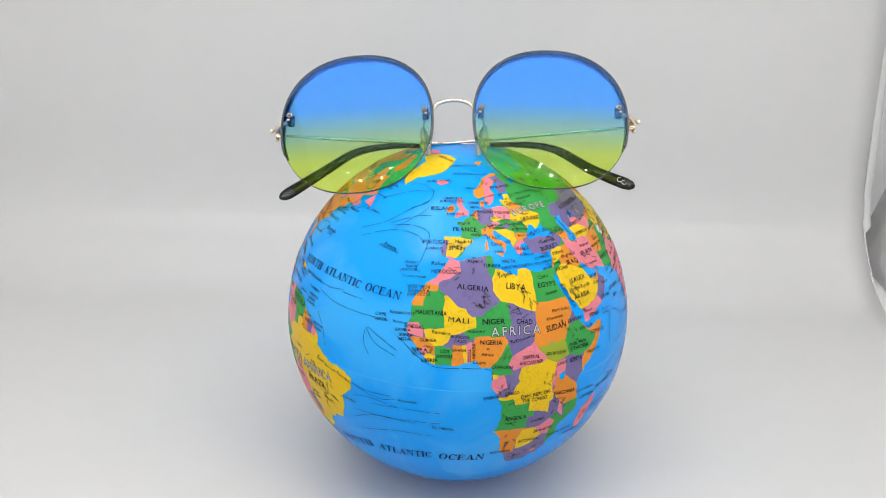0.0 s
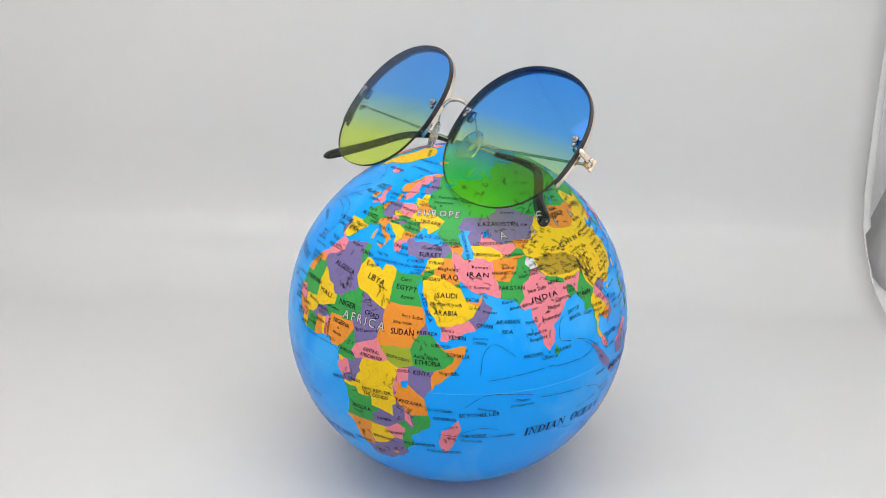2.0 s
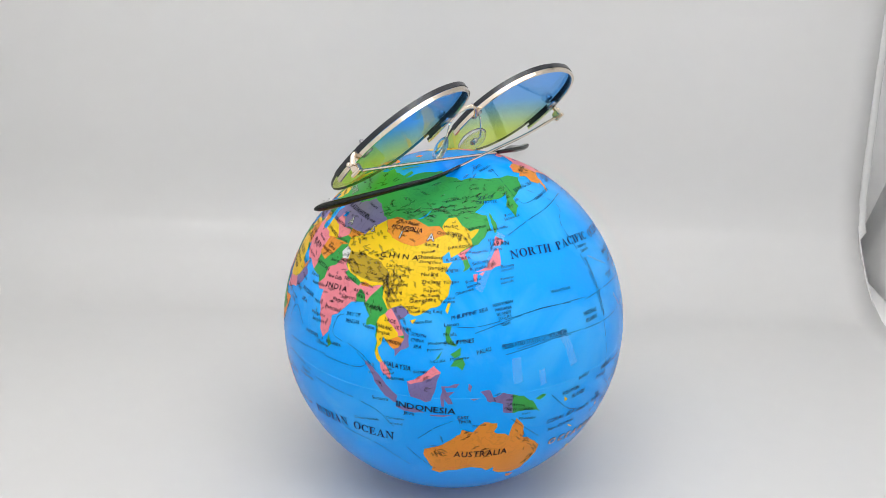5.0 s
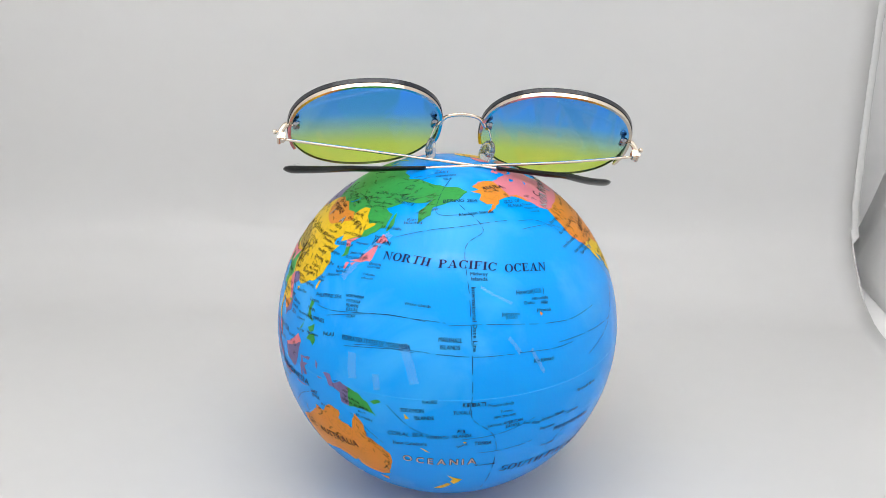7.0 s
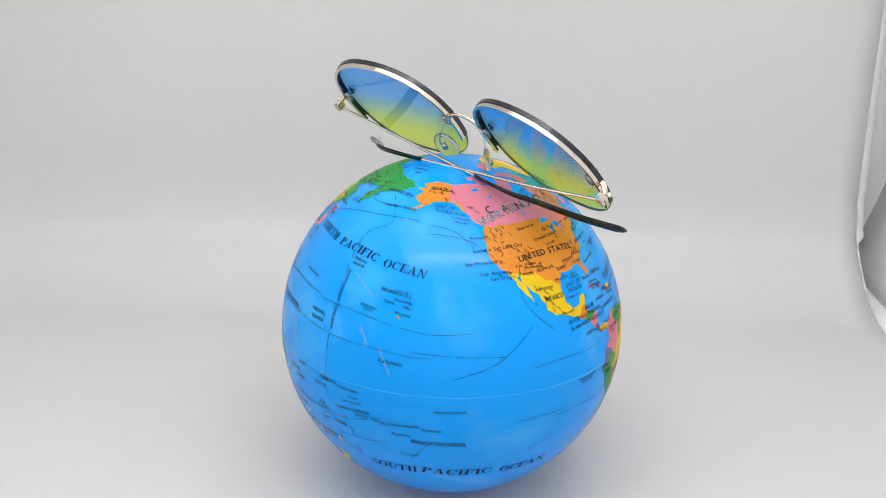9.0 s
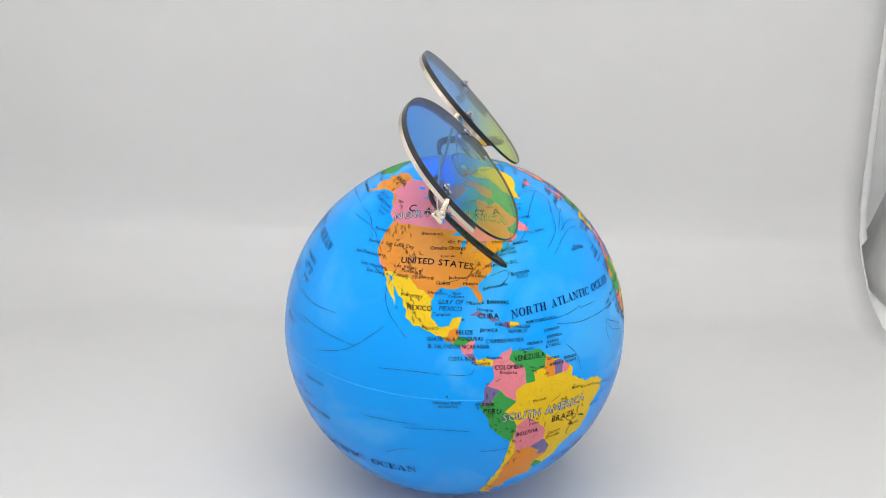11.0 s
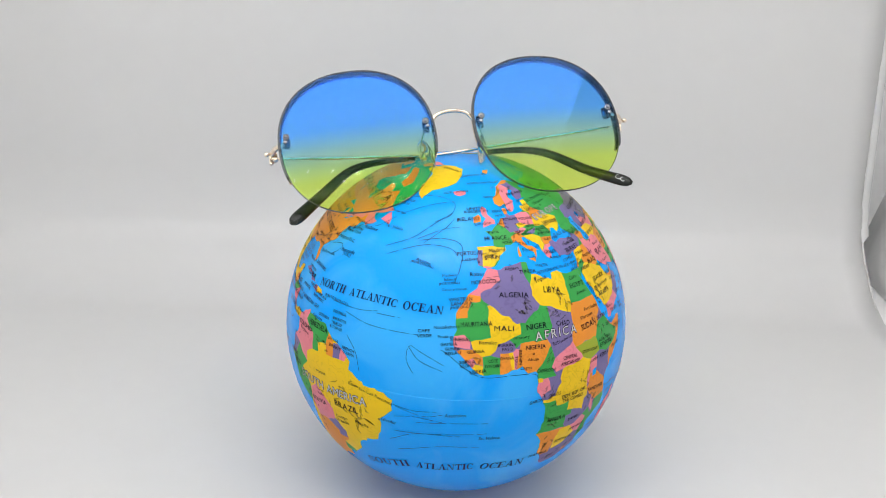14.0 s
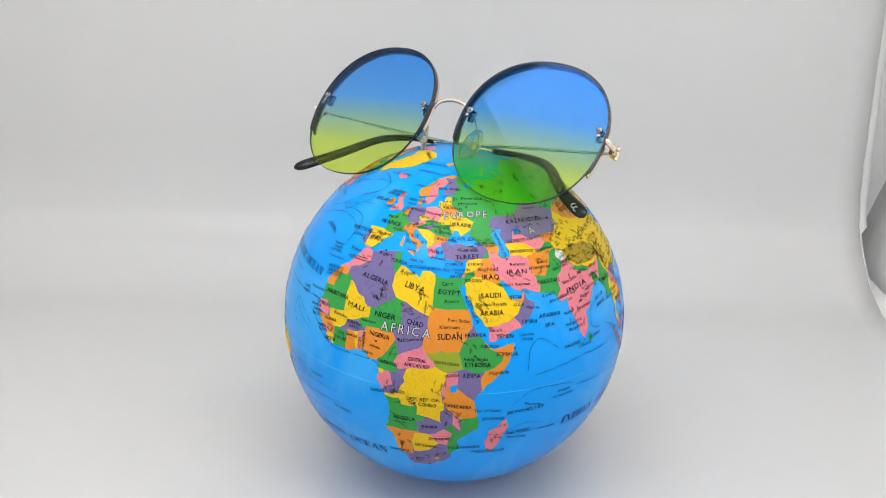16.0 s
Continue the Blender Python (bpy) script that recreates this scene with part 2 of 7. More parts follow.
def backdrop_sheet():
    prof = sweep_profile()
    rows = []
    for i, (y, z) in enumerate(prof):
        row = []
        for k in range(41):
            u = k / 40
            right = EDGE_X + 0.0016 * noise.noise(Vector((0, i * 0.37, 2)))
            x = LEFT_X + (right - LEFT_X) * u
            sag = 0.0012 * noise.noise(Vector((x * 7, (y + z) * 6, 0)))
            row.append((x, y - (sag if z > 0.03 else 0), z + (0 if z > 0.03 else abs(sag) * 0.2)))
        rows.append(row)
    bm, vs = grid_mesh(rows)
    bmesh.ops.recalc_face_normals(bm, faces=bm.faces)
    ob = structure("backdrop", bm, WHITE_SHEET, "seamless white backdrop sheet curving up from the floor", True)
    mod = ob.modifiers.new("thickness", "SOLIDIFY")
    mod.thickness, mod.offset = 0.0012, 0.0
    return ob


backdrop_sheet()
structure("floor", slab(-0.75, 0.75, -0.75, 0.55, -0.03, -0.004), TENT_CLOTH, "pale table top under the photo tent")


def tent_panel(name, axis, at, a0, a1, b0, b1, label, skirt=0.0):
    """One cloth side of the tent, slightly slack; a skirt curls in towards the floor."""
    rows = []
    for i in range(25):
        row = []
        for k in range(73):
            a, b = a0 + (a1 - a0) * i / 24, b0 + (b1 - b0) * k / 72
            s = at + 0.006 * noise.noise(Vector((a * 5, b * 5, at * 9))) * math.sin(math.pi * k / 72)
            s -= skirt * max(0.0, 1 - b / 0.14) ** 2
            row.append((s, a, b) if axis == "x" else (a, s, b) if axis == "y" else (a, b, s))
        rows.append(row)
    bm, _ = grid_mesh(rows)
    ob = structure(name, bm, TENT_CLOTH, label, True)
    mod = ob.modifiers.new("thickness", "SOLIDIFY")
    mod.thickness = 0.0015
    return ob


tent_panel("tent_side", "x", 0.292, -0.31, 0.27, -0.003, 0.60, "white reflective side cloth of the photo tent", 0.028)
tent_panel("tent_side", "x", -0.325, -0.31, 0.27, -0.003, 0.60, "white reflective side cloth of the photo tent")
tent_panel("tent_back", "y", 0.272, -0.325, 0.325, -0.003, 0.60, "white back cloth of the photo tent")
# unseen front cloth, added to bounce light onto the ball and floor
structure("front_bounce", merged(slab(-0.325, -0.20, -0.3135, -0.312, -0.003, 0.60), slab(0.20, 0.325, -0.3135, -0.312, -0.003, 0.60),
                               slab(-0.20, 0.20, -0.3135, -0.312, 0.42, 0.60), slab(-0.20, 0.20, -0.3135, -0.312, -0.003, 0.02)),
          TENT_CLOTH, "unseen white reflector cloth with a square opening, added across the tent's front")
tent_panel("tent_roof", "z", 0.60, -0.325, 0.325, -0.31, 0.27, "white roof cloth of the photo tent")


def edge_tape():
    """The frayed strip along the upright edge of the sheet."""
    rows = []
    for i in range(90):
        z = 0.001 + 0.43 * (i / 89) ** 1.15
        y = sheet_y(z)
        w = (0.0038 if z > 0.033 else 0.0004) + 0.0006 * noise.noise(Vector((0, 5, z * 260)))
        left = EDGE_X - 0.0006 + 0.0004 * noise.noise(Vector((7, 5, z * 200)))
        h = 0.0008 + 0.0009 * noise.noise(Vector((3, 0, z * 240)))
        rows.append([(left, y - 0.0008, z), (left + w * 0.2, y - 0.0008 - h, z), (EDGE_X + w, y - 0.0006 - h, z), (EDGE_X + w + 0.0006, y + 0.001, z)])
    bm, _ = grid_mesh(rows)
    structure("trim", bm, WHITE_SHEET, "frayed white tape along the backdrop's edge", True)


edge_tape()


def led_strip():
    bar = tagged(new("led_strip"), "white light bar with two staggered rows of small bright lamps", "lamp")
    bar.matrix_world = pose(0, LED_Y, LED_Z)
    part("board", slab(-0.27, 0.27, -0.03, 0.03, 0.0, 0.006, 0.001), LED_BOARD, bar)
    for row, y in enumerate((-0.010, 0.010)):
        for k in range(12):
            bm = bmesh.new()
            bmesh.ops.create_cone(bm, cap_ends=True, segments=10, radius1=0.0031, radius2=0.0034, depth=0.002)
            ob = part("led", bm, LED_GLOW, bar)
            ob.location = (-0.250 + 0.040 * k + (0.020 if row else 0), y, -0.0012)
    return bar


led_strip()


# ---- the globe ----
from mathutils import geometry

globe = tagged(new("globe"), "glossy blue toy globe ball printed with a political world map", "globe")
MAP = Matrix.Translation((0, 0, R)) @ pose(0, 0, 0, TIP_X, 0, 0) @ pose(0, 0, 0, 0, TIP_Y, 0) @ pose(0, 0, 0, 0, 0, SPIN)


def map_point(lon, lat, h=0.0):
    lo, la = math.radians(lon), math.radians(lat)
    return Vector(((R + h) * math.cos(la) * math.cos(lo), (R + h) * math.cos(la) * math.sin(lo), (R + h) * math.sin(la)))


def ocean_ball():
    bm = bmesh.new()
    bmesh.ops.create_uvsphere(bm, u_segments=128, v_segments=64, radius=R)
    ob = part("ball", bm, OCEAN, globe, "glossy blue vinyl ball")
    ob.matrix_basis = MAP
    return ob


ocean_ball()


# ---- the printed map ----
def print_lat(lat):
    """Where the print puts a true latitude."""
    a = math.radians(lat)
    return math.degrees(a * (LAT_MAP[0] + LAT_MAP[2] * a * a) + LAT_MAP[1])


LAND, WATER, COUNTRIES = [], [], []


def land(colour, *runs):
    LAND.append((colour, [p for run in runs for p in run]))


def water(pts):
    WATER.append(pts)


def country(colour, pts):
    COUNTRIES.append((colour, pts))


AFRICA_NE = [(-6, 35.8), (-2, 35.1), (3, 36.8), (10, 37.3), (11, 36.8), (10.2, 34.3), (15, 32.4), (19.5, 30.4), (20, 32.5), (23, 32.6), (25, 31.6), (29, 30.9), (32.3, 31.3), (34.2, 31.2), (34.8, 29.6), (34.2, 27.8), (32.7, 29.8), (34, 26.7), (35.6, 23.9), (37.2, 21), (37.4, 18.9), (39.4, 15.5), (41.5, 13.3), (43.2, 11.7), (44.5, 10.4), (48, 11.2), (51.2, 11.9), (50.8, 9.3), (48, 4.6), (45.3, 2), (41.6, -1.7), (39.2, -4.7), (39.3, -7), (40.5, -10.6), (40.7, -15)]
AFRICA_SW = [(36.9, -17.9), (34.8, -20), (35.5, -24), (32.8, -25.9), (32.5, -28.4), (30, -31.3), (25.7, -34), (20, -34.8), (18.4, -34), (17.2, -29.7), (15, -26.6), (14.4, -22.5), (11.8, -17.3), (13.5, -12.5), (13.2, -8.8), (12, -5), (9.3, -1.8), (9.5, 1), (9.7, 3.6), (8.5, 4.7), (6, 4.3), (4.4, 6.4), (1, 6), (-2, 4.8), (-4.5, 5.3), (-7.6, 4.4), (-11.4, 6.9), (-13.3, 9), (-15, 11), (-16.8, 12.4), (-17.4, 14.7), (-16.2, 18), (-17, 21), (-15.8, 24), (-13, 27.8), (-9.8, 29.8), (-9.6, 31.5), (-6.8, 34.1)]
land("V", AFRICA_NE, AFRICA_SW)
EUROPE_W = [(-5.6, 36), (-9, 37), (-9.4, 38.8), (-8.8, 43.2), (-1.8, 43.4), (-1.2, 46), (-4.7, 48.4), (-1.5, 48.7), (0.2, 49.7), (3.5, 51.4), (5, 53.2), (8.5, 53.6), (8.2, 57), (10.6, 57.7), (10.2, 55), (11, 54), (14.2, 54), (18.5, 54.7), (21, 55), (21, 57.3), (24, 57.2), (23.5, 59.2), (30, 60), (25, 60.3), (22.5, 60), (21.3, 62.5), (25.3, 65), (22, 65.6), (17.5, 62), (18.8, 60), (16.5, 57), (14.3, 55.5), (12.8, 55.6), (11, 59), (8, 58.1), (5.2, 59.5), (5, 62), (10, 64), (14, 68), (20, 70), (26, 71), (31, 70.2), (41, 67), (36, 66), (33, 66.8), (38, 64), (44, 66)]
SIBERIA = [(44, 68.5), (54, 68.5), (60, 69), (68, 68.5), (68, 72.5), (73, 72), (74, 68), (78, 72.3), (82, 74), (90, 75.3), (100, 76.5), (105, 77.6), (113, 74), (125, 73.2), (130, 71), (140, 72.5), (150, 71.3), (160, 70), (170, 69.5), (180, 69), (190, 66), (186, 64.5), (179, 62.5), (170, 60), (163, 58), (162, 55), (156.7, 51), (155.7, 56), (160, 60.5), (163, 62.3), (155, 59.3), (143, 59.3), (135.2, 54.7), (141, 53), (140.5, 48), (135.5, 44), (130.5, 42.4)]
ASIA_E = [(127.5, 39.8), (129.4, 36), (126.4, 34.5), (126.6, 37.5), (124.5, 40), (121.5, 39), (121.5, 40.8), (118, 39), (119, 37.3), (122.5, 37.1), (119.3, 35), (121.8, 31.5), (121.5, 28), (118.5, 24.5), (114, 22.4), (110.3, 21), (108, 21.6), (105.8, 19), (108.9, 15), (109.2, 12), (106.8, 10.4), (105, 8.7), (104.8, 10.3), (102.5, 12), (100.8, 13.4), (99.3, 10), (100.5, 7.2), (103.4, 4.5), (104.2, 1.4), (101.2, 3), (100.3, 6), (98.3, 8.2), (98.6, 12.5), (97.6, 16.5)]
ASIA_S = [(94.3, 16), (94.3, 19), (91.8, 22.4), (89, 21.8), (87, 21.3), (82.3, 16.6), (80.2, 15.5), (80.2, 13), (79.8, 10.3), (77.6, 8.1), (76.2, 10), (74.5, 14), (72.8, 19), (72.7, 21.5), (70, 20.9), (69, 22.3), (67.2, 24.7), (61.6, 25.2), (57, 27), (54, 26.6), (51, 28.5), (49, 30.3), (48, 29.8), (49.5, 27), (50.5, 25), (51.5, 25.8), (51.6, 24.3), (54.5, 24.2), (56.3, 26.2), (57, 24), (59.8, 22.4), (57.8, 19), (55, 17.3), (52, 15.6), (48, 14), (45, 12.8), (43.4, 12.8), (42.7, 16.5), (39.1, 21.3), (36.5, 26), (35, 29.5)]
MEDITERRANEAN = [(34.3, 31.3), (36, 34.5), (36, 36.7), (32, 36.1), (30.5, 36.5), (27.4, 36.8), (26.5, 39), (26, 40.7), (23.5, 40.4), (24, 38), (23, 36.6), (21.3, 37.7), (19.4, 40.5), (19.5, 42), (15.5, 44), (13.7, 45.5), (12.4, 45.3), (12.4, 44.2), (14, 42.5), (16, 41.8), (18.4, 40), (17, 40.4), (16.5, 38.5), (15.7, 38), (15.7, 40), (12.3, 41.7), (10.3, 43.5), (8.7, 44.4), (6, 43.1), (3.2, 43.2), (3.2, 41.8), (0, 39.8), (-0.2, 38.5), (-2, 36.8)]
land("G", EUROPE_W, SIBERIA, ASIA_E, ASIA_S, MEDITERRANEAN)
AMERICA_W = [(-141, 69.7), (-156, 71.2), (-166, 68.5), (-162, 66.5), (-168, 65.6), (-161, 64.5), (-165, 61.5), (-162, 58.7), (-157.5, 58.7), (-164.5, 54.7), (-158, 56.3), (-152, 59.3), (-148, 60.2), (-140, 59.7), (-134, 57), (-130.5, 54.5), (-127.5, 51), (-123, 49), (-124.5, 48.3), (-124, 44), (-124.3, 40.4), (-122.4, 37), (-120.6, 34.6), (-117.2, 32.6), (-114.5, 28.5), (-112, 25.5), (-109.7, 23), (-111, 26), (-113, 31), (-114.8, 31.6), (-112, 28.8), (-109, 26), (-105.5, 22), (-105.5, 20), (-101, 17.5), (-95, 16), (-92, 14.6), (-87.6, 13), (-85.7, 10), (-83, 8.3), (-80, 7.4), (-77.6, 7.3)]
AMERICA_GULF = [(-77, 8.9), (-79.8, 9.6), (-82, 9), (-83.6, 11), (-83.2, 15), (-88, 15.8), (-88.2, 18.5), (-87, 21.4), (-90.3, 21), (-90.8, 18.8), (-94.5, 18.2), (-97.3, 21), (-97.5, 25), (-97, 28), (-94.5, 29.5), (-89.5, 29.2), (-88, 30.4), (-84, 30), (-82.7, 28), (-81.2, 25.2), (-80.2, 26.5), (-81.4, 30.5), (-79, 33.5), (-75.6, 35.3), (-76, 37.5), (-74, 40.6), (-70.2, 41.8), (-70, 43.7), (-66.5, 44.5), (-65.5, 43.5), (-60.5, 46), (-64.5, 47.5), (-65, 49.2), (-69, 48.4), (-60, 50.2)]
AMERICA_N = [(-55.8, 52.3), (-60, 55), (-61.5, 57), (-64.5, 60.3), (-69.5, 58.9), (-72, 61.5), (-77.8, 62.3), (-77, 58), (-79.5, 54.5), (-79, 51.5), (-82.3, 53), (-82.3, 55.2), (-88, 56.6), (-93, 58.5), (-94.5, 61), (-87, 64.5), (-86, 66.5), (-82, 68), (-85, 69.8), (-94, 71.8), (-96, 68), (-110, 68), (-115, 69), (-125, 69.7), (-135, 69.3)]
land("P", AMERICA_W, AMERICA_GULF, AMERICA_N)
AMERICA_S = [(-77.6, 7.1), (-77, 8.8), (-75, 10.8), (-71.5, 12.3), (-71.6, 11), (-68, 11), (-62, 10.7), (-59, 8), (-54, 5.9), (-51, 4.2), (-50, 0.5), (-44, -2.7), (-39, -3), (-35.2, -5.5), (-35, -9), (-39, -13), (-39.3, -18), (-41, -22), (-44.5, -23), (-48.5, -26), (-50, -30), (-53.8, -34.2), (-57, -34.5), (-57.5, -38), (-62, -39), (-65, -41), (-65.5, -45), (-67.7, -48), (-69, -52.3), (-67, -55), (-72, -53), (-75, -50), (-74, -44), (-73.5, -39), (-71.5, -32), (-70.2, -22), (-70.3, -18.4), (-76, -14), (-79, -8), (-81.3, -4.7), (-80, -2.5), (-80, 0.5), (-77.5, 3), (-77.3, 6)]
land("Y", AMERICA_S)
land("O", [(114, -22), (113.5, -26), (115.7, -32), (115.2, -34.3), (118, -35), (124, -33), (129, -31.7), (132, -32), (135.5, -34.8), (138, -33), (138.2, -35.5), (140.5, -38), (144, -38.4), (146.4, -39), (150, -37.3), (151.3, -33.5), (153.3, -28.5), (153, -25), (149, -20.8), (146, -19), (145.3, -15), (142.6, -10.8), (141.6, -14), (140.7, -17.5), (137, -15.9), (135.7, -15), (136.7, -12.2), (132.6, -11.3), (130.7, -12.5), (129, -14.9), (126, -14), (122.2, -18), (118.5, -20.3)])
# islands
land("P", [(-62, 66.5), (-65, 62.5), (-72, 64), (-74, 68), (-80, 70), (-89, 73), (-80, 73.8), (-70, 71)])
land("P", [(-62, 82.5), (-75, 78.8), (-80, 76.2), (-89, 76.6), (-92, 81), (-80, 83)])
land("P", [(-105, 69), (-116, 69.2), (-117, 73), (-106, 73.2)])
land("P", [(-123, 71.5), (-125, 74.2), (-117, 74.5), (-118, 72)])
land("P", [(-53, 46.7), (-59.3, 47.7), (-56.5, 51.5), (-53.5, 49)])
land("Y", [(-44, 60), (-49, 62), (-53.5, 67), (-51, 70), (-56, 74.5), (-68, 76), (-72, 78.3), (-60, 82), (-35, 83.5), (-18, 81), (-19, 76), (-23, 71), (-30, 68.2), (-40, 65)])
land("P", [(-22, 63.9), (-24, 65.5), (-20, 66.2), (-14.5, 66), (-14, 64.8), (-18.5, 63.4)])
land("P", [(-5.5, 50.1), (1.3, 51.2), (1.6, 52.8), (-1.6, 55), (-2, 57.6), (-4, 58.6), (-6, 57), (-4.8, 54.8), (-3, 53.5), (-4.8, 52)])
land("O", [(-6.3, 52.2), (-10, 51.7), (-9.8, 54), (-7, 55.2), (-5.8, 54.2)])
land("O", [(12.5, 38), (15.5, 38.2), (15.2, 36.7)])
land("O", [(8.4, 39), (9.6, 39.2), (9.4, 42.8), (8.4, 41)])
land("P", [(23.6, 35.4), (26.3, 35.2), (24, 34.9)])
land("Y", [(32.4, 35), (34.4, 35.6), (33.8, 34.9)])
land("P", [(49.3, -12), (50.4, -15.5), (47.2, -24.9), (45, -25.5), (43.5, -22), (44.5, -16.3), (47, -15)])
land("G", [(80, 9.7), (81.8, 7.2), (80.6, 6), (79.8, 7.5)])
land("Y", [(108.7, 19.4), (110.9, 20), (110, 18.4)])
land("Y", [(121, 25), (121.9, 25), (120.9, 22), (120.2, 23)])
land("P", [(130, 33.4), (131.9, 33.6), (131, 31.2), (130.2, 31.3)])
land("P", [(131, 34.2), (135.5, 35.6), (137, 37.3), (140, 40.5), (141.5, 41.3), (142, 39.5), (140.8, 35.7), (137, 34.6), (133, 34.3)])
land("P", [(140, 42), (141.7, 45.4), (145.3, 43.3), (143, 42)])
land("P", [(132.2, 33.5), (134.5, 34.2), (133.5, 32.9)])
land("G", [(142, 46.2), (142, 53), (143, 54.3), (144.5, 49), (143, 46.8)])
land("V", [(95.3, 5.6), (98, 4.2), (103.5, -1), (106, -3.2), (105.8, -5.8), (102.3, -4), (99, 0)])
land("V", [(105.3, -6.8), (108.5, -6.6), (112.6, -6.9), (114.5, -7.8), (111, -8.3), (106.5, -7.4)])
land("V", [(109, 1.6), (111.4, 2.6), (115, 5), (117, 7), (119, 5.2), (117.8, 1), (116.3, -3.8), (114.5, -4.1), (110.2, -2.9)])
country("P", [(109, 1.8), (110, 0.8), (112, 1.5), (115, 2.6), (117.6, 4), (120, 5.5), (117, 8), (112, 4)])
land("V", [(119.8, 0.8), (124.8, 1.7), (124, 0.5), (120.5, 0.5), (121, -1), (123.3, -0.8), (121.5, -2), (122.8, -4.5), (121.5, -4.6), (120.3, -3), (120.3, -5.6), (119.4, -5.4), (119, -3.3)])
land("V", [(131, -0.8), (134, -0.8), (135, -3.3), (138, -1.7), (144.5, -3.9), (147.8, -6.2), (150.5, -10.4), (146, -8.6), (143, -9.2), (138, -8.2), (138, -5.5), (133, -4), (132.8, -2.8)])
country("G", [(141, -2), (141, -10), (152, -12), (152, -5), (146, -3)])
land("G", [(148.5, -5.6), (152, -4.2), (152, -5.4), (150, -6.3)])
land("G", [(120.3, 16), (120.7, 18.5), (122.2, 18.4), (121.6, 15.8), (124, 13), (123.5, 12.8), (120.7, 13.8)])
land("G", [(122, 7), (123.3, 8.6), (125.5, 9.7), (126.5, 7.5), (125.5, 5.8), (124, 7)])
land("G", [(122, 10.5), (123.3, 11.2), (125.2, 12.4), (125, 10.3), (123.3, 9.3)])
land("G", [(117.3, 8.4), (119.4, 11.2), (118.6, 9.3)])
land("V", [(123.6, -10.2), (127, -8.4), (125, -9.3)])
land("V", [(116, -8.4), (122.8, -8.3), (120, -9), (116.2, -8.9)])
land("V", [(127.5, 1.8), (128.5, 1), (128, -0.8), (127.4, 0)])
land("V", [(128, -3), (130.8, -3), (129, -3.6)])
land("Y", [(172.8, -34.6), (175.5, -36.7), (178.3, -37.7), (176.9, -39.6), (175.2, -41.6), (173.8, -39.3), (174.6, -37.5)])
land("Y", [(172.7, -40.6), (174.2, -41.8), (171, -45.5), (168.5, -46.6), (166.6, -45.9), (171, -42.4)])
land("O", [(144.7, -40.8), (148.2, -40.9), (147.5, -43.4), (146, -43.5)])
land("V", [(-84.8, 21.9), (-82, 23.1), (-77, 21), (-74.3, 20.2), (-77.5, 19.9), (-79, 21.4)])
land("V", [(-74.4, 18.5), (-73, 19.9), (-71.7, 19.7), (-71.7, 17.8)])
land("Y", [(-71.7, 19.7), (-69, 19.3), (-68.4, 18.4), (-71.7, 17.8)])
land("G", [(-78.3, 18.4), (-76.3, 18.2), (-77.5, 17.8)])
land("O", [(-155.9, 20.2), (-154.9, 19.5), (-155.7, 19), (-156, 19.6)])
land("P", [(-91.4, 0), (-90.9, -0.3), (-91.3, -1)])
land("Y", [(177.3, -17.5), (178.6, -17.6), (178, -18.3)])
land("Y", [(159.5, -8), (161, -9.4), (159.8, -9.6)])
land("Y", [(164, -20.2), (167, -22.3), (165.5, -21.8)])
land("G", [(52, 71), (56, 74), (66, 76.8), (58, 73), (56, 70.7)])
land("O", [(12, 78), (17, 76.8), (26, 79.5), (17, 80)])
# inland seas and lakes
water([(27.8, 42.5), (28.6, 43.8), (30.8, 46.4), (33, 46), (33.6, 44.6), (36.5, 45.2), (38.5, 46.9), (37.5, 44.8), (41.5, 42), (40, 41), (36, 41.4), (33, 42), (29.2, 41.2)])
water([(47.2, 44.8), (49, 46.5), (52.8, 46.6), (51.3, 44.5), (52.5, 42), (53.8, 39), (53.6, 36.9), (50, 37.4), (49, 38.5), (49.8, 40.4), (48.5, 42)])
water([(58.3, 44), (58.4, 46), (61, 46.5), (61.2, 44.5)])
water([(103.8, 51.6), (106, 52.5), (109.8, 55.6), (108, 53.2), (105.5, 51.7)])
water([(31.8, -0.6), (33.9, 0.3), (33.8, -2.3), (32, -2.4)])
water([(-92, 46.8), (-88.5, 48.9), (-84.7, 46.8), (-88, 46.8)])
water([(-87.7, 41.8), (-87.8, 44.5), (-85.3, 45.8), (-86.3, 42.6)])
water([(-84, 46), (-80.2, 45.3), (-82.3, 43.2), (-83.5, 44.2)])
water([(-83, 41.7), (-79.2, 42.8), (-79.3, 43.7), (-76.3, 43.9), (-78.5, 43.2), (-80.5, 41.9)])
water([(-125, 66), (-120, 66.8), (-118, 65.5), (-122, 65)])
water([(-116, 61), (-110, 62.8), (-112, 61.2)])
water([(-98.5, 53), (-97, 51), (-96.5, 51.5), (-97.8, 53.8)])
# Africa
country("P", [(-14, 28), (-8.7, 27.7), (-8.7, 28.7), (-3.6, 30.9), (-1.2, 32.2), (-2, 36), (-7, 37), (-12, 32)])
country("O", [(-18, 20.8), (-13, 21.3), (-13, 23.3), (-12, 26), (-8.7, 26), (-8.7, 27.7), (-14, 28), (-19, 24)])
country("V", [(-8.7, 27.3), (3, 19.2), (6, 19.5), (12, 23.5), (9.9, 26.5), (9, 32), (8.3, 35), (8.6, 38), (-2, 37), (-1.2, 32.2), (-3.6, 30.9), (-8.7, 28.7)])
country("G", [(8.6, 38), (8.3, 35), (7.6, 33.5), (9, 32), (10.2, 30.3), (11.5, 33.2), (12, 38)])
country("Y", [(11.5, 33.2), (10.2, 30.3), (9.9, 26.5), (12, 23.5), (15, 23), (24, 19.5), (25, 22), (25, 33), (15, 34)])
